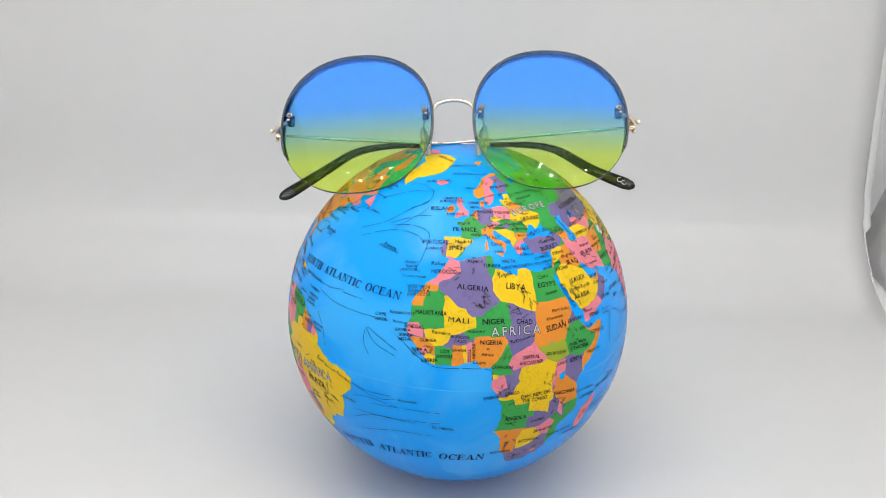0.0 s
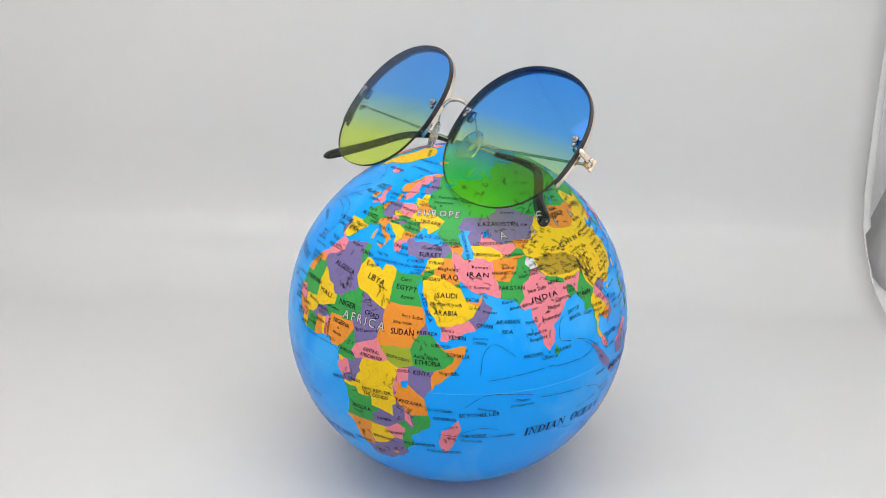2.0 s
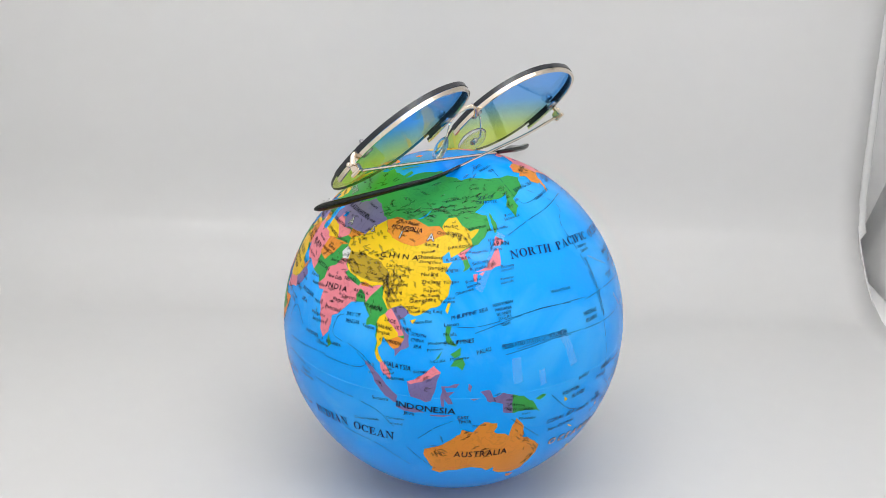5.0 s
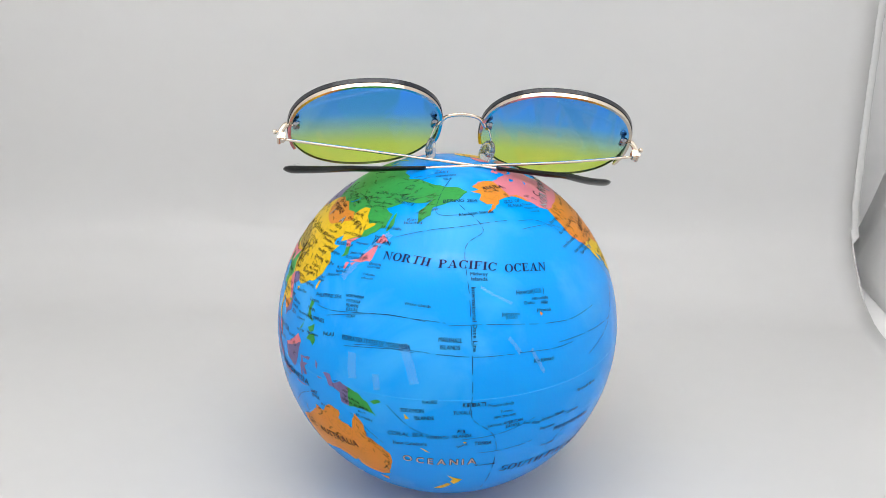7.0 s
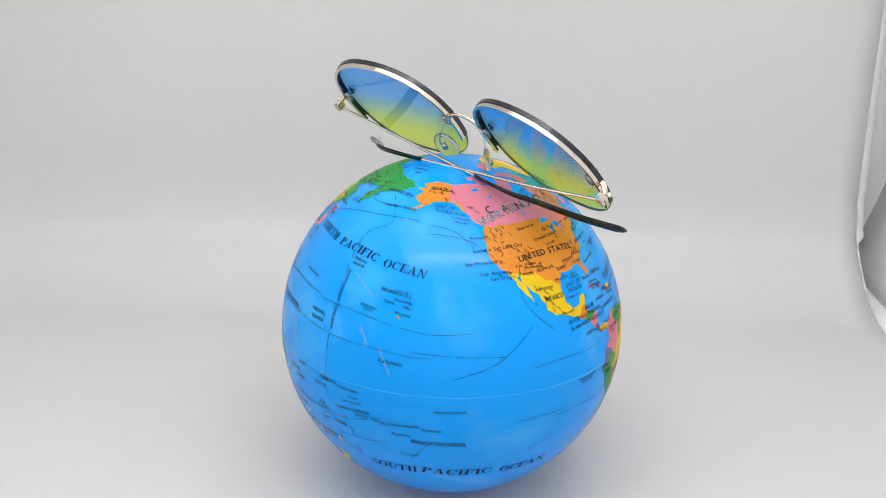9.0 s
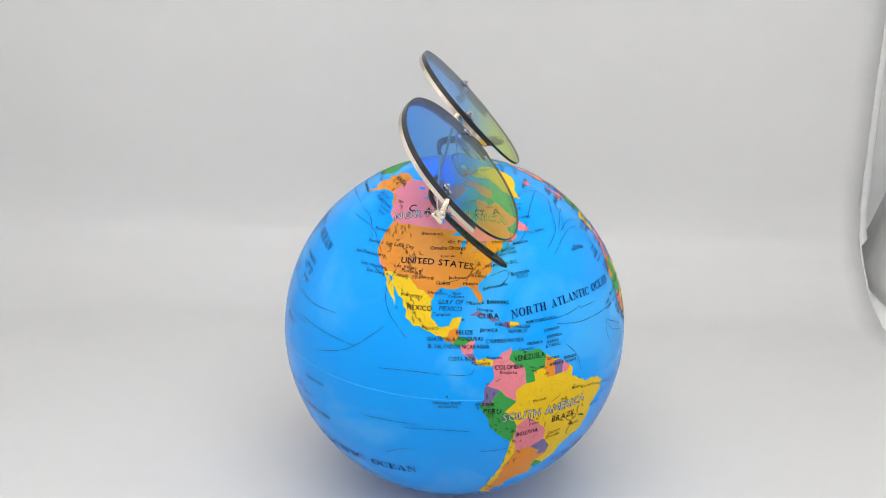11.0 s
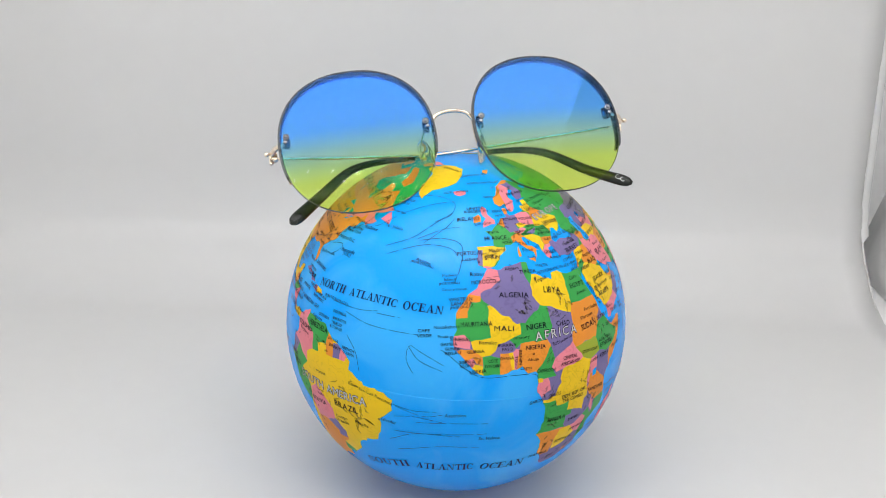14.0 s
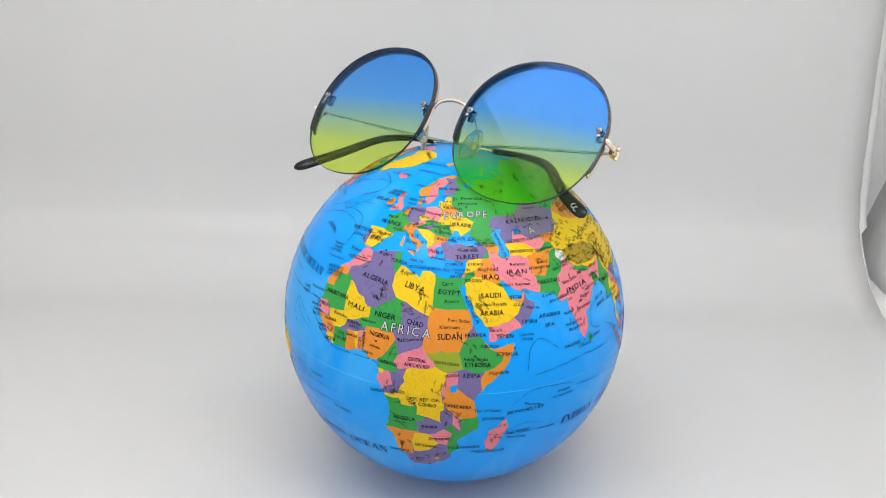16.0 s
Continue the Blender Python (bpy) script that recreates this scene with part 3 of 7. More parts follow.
country("G", [(25, 33), (25, 22), (37, 22), (35.5, 29.5), (34.2, 32), (30, 33)])
country("G", [(-18, 16), (-14, 16.6), (-12, 14.8), (-5.5, 15.5), (-6.5, 25), (-4.8, 25), (-8.7, 27.3), (-8.7, 26), (-12, 26), (-13, 23.3), (-13, 21.3), (-18, 20.8)])
country("Y", [(-12, 14.8), (-11.4, 12.3), (-8, 10.2), (-5.5, 10.5), (-3, 13.5), (0.5, 15), (4.2, 16.4), (4.2, 19.2), (3, 19.2), (-4.8, 25), (-6.5, 25), (-5.5, 15.5)])
country("G", [(4.2, 19.2), (4.2, 16.4), (0.5, 15), (2.5, 12), (4, 13.5), (13.5, 13.6), (15.5, 17), (15, 23), (12, 23.5), (6, 19.5)])
country("V", [(15, 23), (15.5, 17), (13.5, 13.6), (15, 10), (15.5, 7.5), (19, 9), (22.8, 11), (24, 15.7), (24, 19.5)])
country("O", [(24, 19.5), (24, 15.7), (22.8, 11), (24, 9), (33, 10), (34, 9.5), (36.2, 14), (38.5, 18), (37, 22), (25, 22)])
country("P", [(-18, 13.3), (-12, 12.4), (-12, 14.8), (-14, 16.6), (-18, 16.5)])
country("O", [(-15, 12.5), (-11.4, 12.3), (-8, 10.2), (-8, 7.6), (-10, 8.4), (-11, 10), (-13.5, 8.8), (-17, 11)])
country("P", [(-13.5, 8.8), (-11, 10), (-10.3, 8.3), (-11.5, 6.5), (-14, 7.5)])
country("Y", [(-11.5, 6.5), (-10.3, 8.3), (-8, 7.6), (-7.5, 3.5), (-10, 5)])
country("G", [(-8, 10.2), (-8, 7.6), (-7.5, 3.5), (-3, 4), (-2.7, 9.7), (-5.5, 10.5)])
country("O", [(-3, 4), (-2.7, 9.7), (-2.8, 11), (0, 11), (1.2, 5)])
country("V", [(-5.5, 10.5), (-2.7, 9.7), (-2.8, 11), (0, 11), (2.5, 12), (0.5, 15), (-3, 13.5)])
country("Y", [(0, 11), (1.2, 5), (1.8, 5.5), (1.7, 9), (1.4, 11.3)])
country("P", [(1.4, 11.3), (1.7, 9), (1.8, 5.5), (2.8, 5.5), (2.8, 9), (3.6, 11.8), (2.5, 12)])
country("O", [(2.8, 5.5), (2.8, 9), (3.6, 11.8), (4, 13.5), (13.5, 13.6), (14.5, 12), (12, 7.5), (8.5, 4), (5, 3)])
country("G", [(8.5, 4), (12, 7.5), (14.5, 12), (15, 10), (15.5, 7.5), (14.5, 5), (16, 2), (9, 2.3)])
country("P", [(15.5, 7.5), (14.5, 5), (16, 3.3), (18.5, 4), (22.5, 4.1), (27.4, 5.1), (24, 9), (22.8, 11), (19, 9)])
country("L", [(24, 9), (27.4, 5.1), (30.8, 3.5), (35.5, 5), (34, 9.5), (33, 10)])
country("G", [(36.2, 14), (34, 9.5), (33, 8), (35.5, 5), (39.5, 3.5), (42, 4), (45, 5), (48, 8), (43, 11), (42, 12.5), (40, 14.5)])
country("V", [(36.2, 14), (40, 14.5), (42, 12.5), (43.5, 12.6), (39, 17), (38.5, 18)])
country("O", [(43, 11), (48, 8), (45, 5), (42, 4), (41, 2), (41, -3), (53, 8), (53, 13), (43.5, 12)])
country("V", [(35.5, 5), (39.5, 3.5), (42, 4), (41, 2), (41.5, -2), (39.5, -5.5), (34, -1), (34, 4)])
country("P", [(30.8, 3.5), (34, 4), (34, -1), (29.6, -1.3)])
country("P", [(29.6, -1.3), (30.7, -1.2), (30.5, -4.2), (29.2, -4.2)])
country("O", [(30.5, -1), (34, -1), (39.5, -5), (41, -10.7), (35, -11.5), (32.5, -9), (29.5, -6), (30.5, -4.2)])
country("Y", [(12, -6), (16.5, -6), (17, -8), (22, -8), (22, -11), (24, -11), (29.5, -13), (29, -9), (30.5, -8.2), (29.3, -4), (29.6, -1.3), (30.8, 3.5), (27.4, 5.1), (18.5, 4), (17.7, -0.5), (16, -4.5), (12, -5)])
country("V", [(18.5, 4), (16, 3.3), (16, 2), (13.2, 2.2), (14.4, -2), (11, -4), (12.5, -5), (16, -4.5), (17.7, -0.5)])
country("P", [(9, 1), (11.3, 1), (11.3, 2.2), (13.2, 2.2), (14.4, -2), (11, -4), (8, -1)])
country("Y", [(9, 1), (11.3, 1), (11.3, 2.3), (9, 2.3)])
country("G", [(11, -5.9), (16.5, -6), (17, -8), (22, -8), (22, -11), (24, -11), (24, -13), (22, -13), (22, -16.5), (23.3, -17.6), (11, -17.3)])
country("V", [(22, -13), (24, -13), (24, -11), (29.5, -13), (29, -9), (33, -9.5), (33, -13.7), (30, -15.6), (27, -18), (23.3, -17.6), (22, -16.5)])
country("P", [(33, -9.5), (34.5, -11.5), (35.5, -16), (34.3, -15), (33, -13.7)])
country("G", [(35, -11.5), (42, -10.5), (42, -18), (36, -27), (32, -26.8), (31.5, -22), (33, -17), (30.3, -15.6), (33, -14), (35.3, -17), (35.8, -14.5)])
country("P", [(27, -18), (30.3, -15.6), (33, -17), (32.3, -21.3), (31.3, -22.4), (29, -22), (25.3, -17.8)])
country("Y", [(25.3, -17.8), (29, -22), (25.5, -25.5), (20.5, -27), (20, -22), (21, -18.3)])
country("O", [(11, -17.3), (25, -17.8), (21, -18.3), (20, -22), (20, -28.5), (16.5, -28.6), (13, -26)])
country("O", [(27, -29.6), (28.5, -28.6), (29.4, -29.6), (28, -30.6)])
# south-west Asia
country("V", [(25.5, 42), (25.5, 36), (36, 35.8), (37, 36.8), (42.4, 37.1), (44.8, 39.7), (43.5, 41.1), (41, 42.5), (33, 43)])
country("G", [(34.8, 29), (39, 32), (38.8, 33.4), (36, 32.5), (35.3, 32)])
country("Y", [(34.5, 29.3), (39, 32), (42, 31.1), (46.5, 29.1), (48.5, 28.4), (51, 24.5), (55, 22.5), (52, 19), (46.5, 17.2), (43, 17), (42, 16), (38, 20)])
country("Y", [(35.5, 36.8), (42.4, 37.1), (41, 34.4), (38.8, 33.4), (36, 32.5), (35, 34)])
country("O", [(34, 31), (35.3, 31.5), (36, 33), (36.5, 34.6), (34.5, 34.6)])
country("O", [(42.4, 37.1), (44.8, 37.2), (46, 35), (45.5, 34), (48, 31), (49, 29.8), (46.5, 29.1), (42, 31.1), (39, 32), (38.8, 33.4), (41, 34.4)])
country("P", [(43, 17), (46.5, 17.2), (52, 19), (54, 16.5), (50, 11), (42, 11.5), (42, 16)])
country("O", [(51, 24.5), (52, 23), (55, 22.5), (56, 24.5), (56.5, 26.5), (53, 25.5)])
country("V", [(52, 19), (55, 22.5), (56, 24.5), (56.5, 27), (61, 23), (57, 16), (53.5, 16)])
country("P", [(44.8, 37.2), (44.8, 39.7), (48.5, 38.5), (50, 37), (54, 37.3), (61, 36.5), (61, 31), (63, 27), (61.6, 24), (52, 26), (48.5, 29.8), (48, 31), (45.5, 34), (46, 35)])
country("W", [(73.7, 34.5), (75, 36.8), (78, 35.5), (78.5, 33), (75.5, 32.6)])
country("G", [(61, 30.5), (63, 27), (61.6, 24), (68, 22.5), (71, 24.4), (70.5, 28), (74.5, 31), (74, 34), (75, 36.5), (71, 36.2), (69.5, 33), (66.3, 29.8)])
country("O", [(61, 36.5), (61, 30.5), (66.3, 29.8), (69.5, 33), (71, 36), (74.5, 37.3), (68, 37.1), (64.5, 37)])
country("G", [(40, 43.5), (46.5, 41.8), (43.5, 41.1), (41.3, 41.5)])
country("O", [(46.5, 41.8), (50.5, 40.5), (49, 38.4), (45, 39.5), (43.5, 41.1)])
country("P", [(56, 41.5), (58, 45.5), (66, 41.5), (71, 42), (72, 40), (67, 37.3), (61, 41)])
country("Y", [(52.5, 41.5), (56, 41.5), (61, 41), (67, 37.3), (61, 35.5), (54, 37), (52, 39)])
country("O", [(71, 42.5), (80.2, 42.2), (74, 39.5), (70, 39.8), (72, 40.5)])
country("G", [(68, 37.1), (74.8, 37.3), (74, 39.5), (70, 39.8), (67.5, 39)])
country("V", [(47, 47.5), (50, 51.5), (61, 51), (70, 55.3), (77, 54), (87.5, 49), (82.5, 45.3), (80.2, 42.2), (71, 42.5), (66, 41.5), (58, 45.5), (56, 41.5), (52.5, 41.5), (50, 45)])
# south and east Asia
country("G", [(79.3, 9.95), (82.4, 8.5), (82.2, 5.4), (79.3, 5.4)])
country("T", [(78.5, 34.5), (80, 31.8), (86, 29.3), (92, 28.6), (97, 29.2), (99.5, 31), (97, 33.5), (92, 35.5), (86, 36), (80, 35.8)])
country("G", [(81, 30), (80.2, 28.6), (84, 27.3), (88, 26.5), (88, 28), (84, 29)])
country("G", [(88.2, 24), (89, 26), (91.5, 24.5), (92.5, 22), (92, 20.5), (89, 21)])
country("O", [(88.8, 27.3), (90, 28.2), (92, 27.6), (91.8, 26.8), (89, 26.7)])
country("P", [(68, 22.5), (71, 24.4), (70.5, 28), (74.5, 31), (75.5, 32.6), (78.5, 33), (78.7, 31), (81, 30), (80.2, 28.6), (84, 27.3), (88, 26.5), (88.2, 27.8), (92, 27.5), (97, 28.2), (93.3, 24), (92.5, 22), (91.5, 24.5), (89, 26), (88.2, 24), (89, 21), (81, 5), (76, 6)])
country("G", [(93.3, 24), (97, 28.2), (98.5, 24.5), (101, 21.5), (98, 19), (98.8, 10), (94, 14), (92.5, 21)])
country("P", [(100.2, 20.3), (102, 22.3), (104.8, 19.5), (107.5, 15), (105.5, 14.4), (105.5, 15.5), (102, 18)])
country("V", [(102, 22.3), (105.5, 23.3), (108.5, 21.5), (111, 14), (105, 8), (104, 10.4), (106, 11), (107.5, 14), (107.5, 15.3), (104.8, 19.5)])
country("O", [(102.5, 13), (105.5, 14.4), (107.5, 14), (106, 11), (103.5, 9.5)])
country("P", [(99.5, 6.3), (102, 6.3), (105, 1), (100, 3)])
country("Y", [(98, 19), (100.2, 20.3), (102, 18), (105.5, 15.5), (105.5, 14.4), (102.5, 13), (101, 6), (98, 7), (98.8, 10)])
country("O", [(87.8, 49.1), (91, 45.2), (96.5, 42.7), (105, 41.6), (112, 43.5), (119.5, 47), (116, 49.8), (110, 49.2), (102, 51.5), (98, 50.5), (92, 50.8)])
country("P", [(124.5, 40), (130.5, 42.5), (128, 38.3), (125, 37.8)])
country("G", [(125, 37.8), (128.5, 38.5), (130.5, 36), (126, 33.5)])
country("Y", [(74, 39.5), (75, 36.8), (78, 35.5), (79, 31), (84, 29), (88, 28), (92, 27.7), (97, 28.2), (98.5, 24.5), (101, 21.5), (102, 22.3), (105.5, 23.3), (108, 21.5), (112, 17), (124, 26), (124, 38), (125, 40.5), (130.5, 42.8), (131, 44.9), (135, 48.4), (131, 47.8), (127.5, 49.9), (124, 53.3), (120, 53), (117, 49.6), (119.5, 47), (112, 43.5), (105, 41.6), (96.5, 42.7), (91, 45.2), (87.5, 49), (82.5, 45.3), (80.2, 42.2)])
# Europe
country("Y", [(22.2, 48.4), (24, 51.7), (31, 52), (34, 52.3), (40, 49.6), (38.3, 47), (35, 45), (33, 44), (30, 45), (28, 48)])
country("O", [(23.5, 51.6), (31, 52), (32.5, 53.5), (28, 56), (24, 54)])
country("P", [(14.2, 54.5), (14.8, 51), (19, 49.4), (22.7, 49.2), (24, 52), (23, 54.3), (19, 55)])
country("V", [(6, 54), (6, 49.3), (8, 47.6), (13, 47.7), (12.2, 50.3), (14.9, 51), (14.2, 54.3), (9, 55)])
country("V", [(-10, 37), (-7.4, 37), (-6.9, 41.9), (-8.8, 42), (-10, 41)])
country("G", [(-5, 48.5), (-2, 43.3), (3.2, 42.4), (7.6, 43), (7, 46), (8, 48.8), (6, 49.3), (2.5, 51.3), (0, 50.5)])
country("Y", [(-10, 44), (-8.8, 42), (-6.9, 41.9), (-7.4, 37), (-5, 35.5), (4, 41.5), (3.2, 42.4), (-1.8, 43.4)])
country("O", [(7, 46), (7.6, 43), (17, 36), (19, 41), (13.7, 45.8), (12, 47)])
country("P", [(9.5, 47.5), (13, 46.5), (17, 48), (15, 49), (13, 48.5)])
country("Y", [(12.2, 50.3), (14, 48.7), (18.8, 49.5), (15, 51)])
country("V", [(16.2, 46.8), (22.5, 48), (20.5, 46.2), (18.8, 45.9)])
country("G", [(20.5, 46.2), (22.5, 48), (26.5, 48.2), (28.2, 45.5), (29.8, 45), (28.5, 43.7), (22.7, 44.2)])
country("O", [(22.7, 44.2), (28.5, 43.7), (28, 42), (22.5, 41.4)])
country("P", [(20, 39.5), (22.5, 41.3), (26.3, 41.8), (28, 36), (21, 35.5)])
country("Y", [(13.7, 45.8), (18.8, 45.9), (22.5, 44.5), (22.5, 41.4), (20, 39.7), (19, 41.8)])
country("O", [(4, 58.5), (8, 57.5), (11.5, 59), (12.5, 61.5), (12, 64), (16, 68), (20.5, 69.1), (25.5, 69), (28.8, 69.7), (31, 71), (20, 72), (4, 62)])
country("P", [(11.5, 59), (12.5, 61.5), (12, 64), (16, 68), (20.5, 69.1), (24, 66), (22, 65.5), (17, 62), (19.5, 59.5), (14, 55), (12, 56)])
country("V", [(20.5, 69.1), (25.5, 69), (28.8, 69.7), (30, 67.5), (31.3, 62.8), (27.8, 60.4), (20, 59.5), (21, 63), (24, 66)])
country("Y", [(21, 55.3), (24, 54), (28, 56), (27.8, 59.6), (23, 59.5), (20.5, 57)])
country("O", [(7.5, 54.8), (9, 54.8), (12, 54.8), (11, 58), (7, 57)])
country("O", [(2.5, 51), (6, 49.4), (6.8, 53.4), (4, 53.4)])
# the Americas
country("O", [(-141, 72), (-141, 60), (-135, 59.5), (-130, 55), (-140, 57), (-170, 52), (-172, 68)])
country("O", [(-125, 49), (-95, 49), (-88, 48), (-83, 46), (-82.5, 42.5), (-79, 43), (-75, 45), (-71, 45.2), (-69, 47.4), (-67.5, 45), (-65, 43), (-79, 24), (-84, 24), (-97, 25.8), (-99.5, 27.5), (-104, 29.5), (-106.5, 31.8), (-111, 31.3), (-114.8, 32.5), (-117.2, 32.5), (-126, 40)])
country("O", [(-92.2, 14.3), (-91, 17.5), (-89, 18.3), (-88, 17), (-88.3, 15.7), (-90, 13.5)])
country("Y", [(-117.2, 32.5), (-114.8, 32.5), (-111, 31.3), (-106.5, 31.8), (-104, 29.5), (-99.5, 27.5), (-97, 25.8), (-86, 22), (-87.5, 18.3), (-89, 17.8), (-91, 17.5), (-92, 14.3), (-108, 18), (-118, 28)])
country("G", [(-90, 13.5), (-88.3, 16), (-83, 16.3), (-83.2, 15), (-87.5, 13)])
country("P", [(-87.8, 13), (-83.2, 15), (-83.5, 11), (-86, 10.9)])
country("V", [(-86, 10.9), (-83.5, 11), (-82.6, 9.5), (-83, 8)])
country("Y", [(-83, 8), (-82.6, 10), (-77.2, 9.5), (-77.8, 7)])
country("P", [(-79, 8.5), (-77.3, 8.7), (-75, 12), (-71.3, 12.6), (-72.5, 9), (-70, 7), (-67.5, 6.2), (-67, 1.2), (-69.8, 0), (-70, -4.2), (-73, -2.3), (-75.3, 0), (-79, 1.4)])
country("G", [(-71.3, 12.6), (-72.5, 9), (-70, 7), (-67.5, 6.2), (-67, 1.2), (-64, 1.5), (-64.5, 4.2), (-60.7, 5.2), (-60, 8.5), (-61, 11.5)])
country("O", [(-60, 8.5), (-60.7, 5.2), (-59.8, 2), (-57, 2), (-57.2, 6.5)])
country("V", [(-57.2, 6.5), (-57, 2), (-54.3, 2.3), (-54, 6.5)])
country("P", [(-54, 6.5), (-54.3, 2.3), (-52, 2.4), (-51, 5)])
country("V", [(-81.5, 1.4), (-78.8, 1.4), (-75.3, 0), (-78.5, -4.8), (-80.3, -4.4), (-82, -3)])
country("G", [(-82, -3.5), (-80.3, -4.4), (-78.5, -4.8), (-75.3, 0), (-73, -2.3), (-70, -4.2), (-73.5, -7.3), (-70.5, -9.5), (-69, -12.5), (-69.5, -17.3), (-70.4, -18.3), (-77, -17)])
country("P", [(-69, -12.5), (-65.3, -10), (-60.5, -13.7), (-58.2, -16.3), (-58, -20), (-62.5, -22.2), (-67.5, -22.7), (-69.5, -17.3), (-68.7, -14)])
country("V", [(-58, -20), (-62.5, -22.2), (-58, -25), (-58.5, -27.3), (-54.7, -27), (-54.3, -24)])
country("Y", [(-70.4, -18.3), (-69.5, -17.3), (-67.5, -22.7), (-70, -30), (-71, -40), (-72.5, -50), (-68.6, -52.5), (-68.6, -55.5), (-77, -52), (-75, -35)])
country("G", [(-57.7, -30.2), (-53.4, -32.7), (-53, -35), (-58.3, -34.2)])
country("O", [(-67.5, -22.7), (-62.5, -22.2), (-58, -25), (-58.5, -27.3), (-54, -25.6), (-54, -27.3), (-57.7, -30.2), (-58.3, -34.2), (-55, -38), (-63, -57), (-68.6, -56), (-68.6, -52.5), (-72.5, -50), (-71, -40), (-70, -30)])


def flat(lon, lat):
    """The printed place on a plane about the north pole."""
    r, a = 90 - print_lat(lat), math.radians(lon)
    return Vector((r * math.cos(a), r * math.sin(a)))


def unflat(v):
    lat = 90 - v.length
    return math.degrees(math.atan2(v.y, v.x)), lat


def outline(pts, seed, rough):
    """The polygon's outline in short steps, made a little ragged."""
    out = []
    for (a, b), (c, d) in zip(pts, pts[1:] + pts[:1]):
        span = math.hypot((c - a) * math.cos(math.radians((b + d) / 2)), d - b)
        n = max(1, int(span / 1.3))
        for k in range(n):
            u = k / n
            lon, lat = a + (c - a) * u, b + (d - b) * u
            w = rough * min(1, span / 4) * min(1, len(pts) / 14)
            q = Vector((lon * 0.55, lat * 0.55, seed))
            out.append(flat(lon + w * noise.noise(q) / max(0.35, math.cos(math.radians(lat))), lat + w * noise.noise(q + Vector((31, 7, 3)))))
    area = sum(p.x * q.y - q.x * p.y for p, q in zip(out, out[1:] + out[:1]))
    return out if area > 0 else out[::-1]


def islands(groups):
    """Each joined patch of one owner by itself."""
    out = []
    for (kind, i), tris in sorted(groups.items()):
        colour = COUNTRIES[i][0] if kind == "country" else LAND[i][0]
        root = {}

        def find(a):
            while root.setdefault(a, a) != a:
                a = root[a]
            return a

        for t in tris:
            for a in t[1:]:
                root[find(a)] = find(t[0])
        sets = {}
        for t in tris:
            sets.setdefault(find(t[0]), []).append(t)
        out += [(s, colour) for k, s in sorted(sets.items()) if len(s) > 1]
    return out


def build_map():
    verts, faces, meaning = [], [], []

    def add(pts, seed, rough, what):
        o = outline(pts, seed, rough)
        faces.append(list(range(len(verts), len(verts) + len(o))))
        verts.extend(o)
        meaning.append(what)

    for pts in WATER:
        add(pts, 0.0, 0.5, ("water", 0))
    for i, (c, pts) in enumerate(COUNTRIES):
        add(pts, 0.0, 0.9, ("country", i))
    for i, (c, pts) in enumerate(LAND):
        add(pts, 0.0, 0.9, ("land", i))
    inside = len(verts)
    for k in range(22000):
        z = 1 - 2 * (k + 0.5) / 22000
        lat = math.degrees(math.asin(z))
        if -58 < lat < 86:
            a = k * 2.399963
            r = 90 - lat
            verts.append(Vector((r * math.cos(a), r * math.sin(a))))
    v, e, f, ov, oe, of = geometry.delaunay_2d_cdt(verts, [], faces, 1, 1e-5, True)
    groups = {}
    for tri, src in zip(f, of):
        kinds = [meaning[s] for s in src]
        lands = [i for k, i in kinds if k == "land"]
        if not lands or any(k == "water" for k, i in kinds):
            continue
        owners = [i for k, i in kinds if k == "country"]
        groups.setdefault(("country", min(owners)) if owners else ("land", min(lands)), []).append(tri)
    for tris, colour in islands(groups):
        used = sorted({k for t in tris for k in t})
        at = {k: n for n, k in enumerate(used)}
        me = bpy.data.meshes.new("country_print")
        me.from_pydata([map_point(*unflat(v[k]), 0.00013) for k in used], [], [[at[k] for k in t] for t in tris])
        me.materials.append(PAPER[colour])
        for p in me.polygons:
            p.use_smooth = True
        me.update()
        ob = new("country_print", me)
        ob.parent = globe
        ob.matrix_basis = MAP


build_map()


# ---- sunglasses ----
LENS_X, LENS_Y, LENS_A, LENS_B, WRAP, SQUARE = 0.0377, -0.0037, 0.0296, 0.0297, 0.088, 2.24
GLASSES = Matrix(((0.9982, -0.0258, -0.0543, -0.00388), (-0.0224, 0.6776, -0.7314, -0.0008),
                  (0.0560, 0.7313, 0.6757, R + 0.0843), (0, 0, 0, 1)))


def oval(a, scale=1.0):
    """A point of the lens outline at the angle a, and the bulge there."""
    c, s = math.cos(a), math.sin(a)
    e = 2 / SQUARE
    x = scale * LENS_A * math.copysign(abs(c) ** e, c)
    y = scale * LENS_B * math.copysign(abs(s) ** e, s)
    return x, y, -(x * x + y * y) / (2 * 0.40)


def lens_mesh():
    """A thin curved disc, closed round its edge."""
    n, rings = 72, 9
    bm = bmesh.new()
    layers = []
    for back in (0, 1):
        z0 = 0.0019 - 0.0012 * back
        mid = bm.verts.new((0, 0, z0))
        rows = []
        for r in range(1, rings + 1):
            row = []
            for k in range(n):
                x, y, z = oval(2 * math.pi * k / n, (r / rings) ** 0.8)
                row.append(bm.verts.new((x, y, z0 + z)))
            rows.append(row)
        for k in range(n):
            j = (k + 1) % n
            bm.faces.new((mid, rows[0][k], rows[0][j]) if not back else (mid, rows[0][j], rows[0][k]))
            for a, b in zip(rows, rows[1:]):
                bm.faces.new((a[k], b[k], b[j], a[j]) if not back else (a[j], b[j], b[k], a[k]))
        layers.append(rows[-1])
    return bm


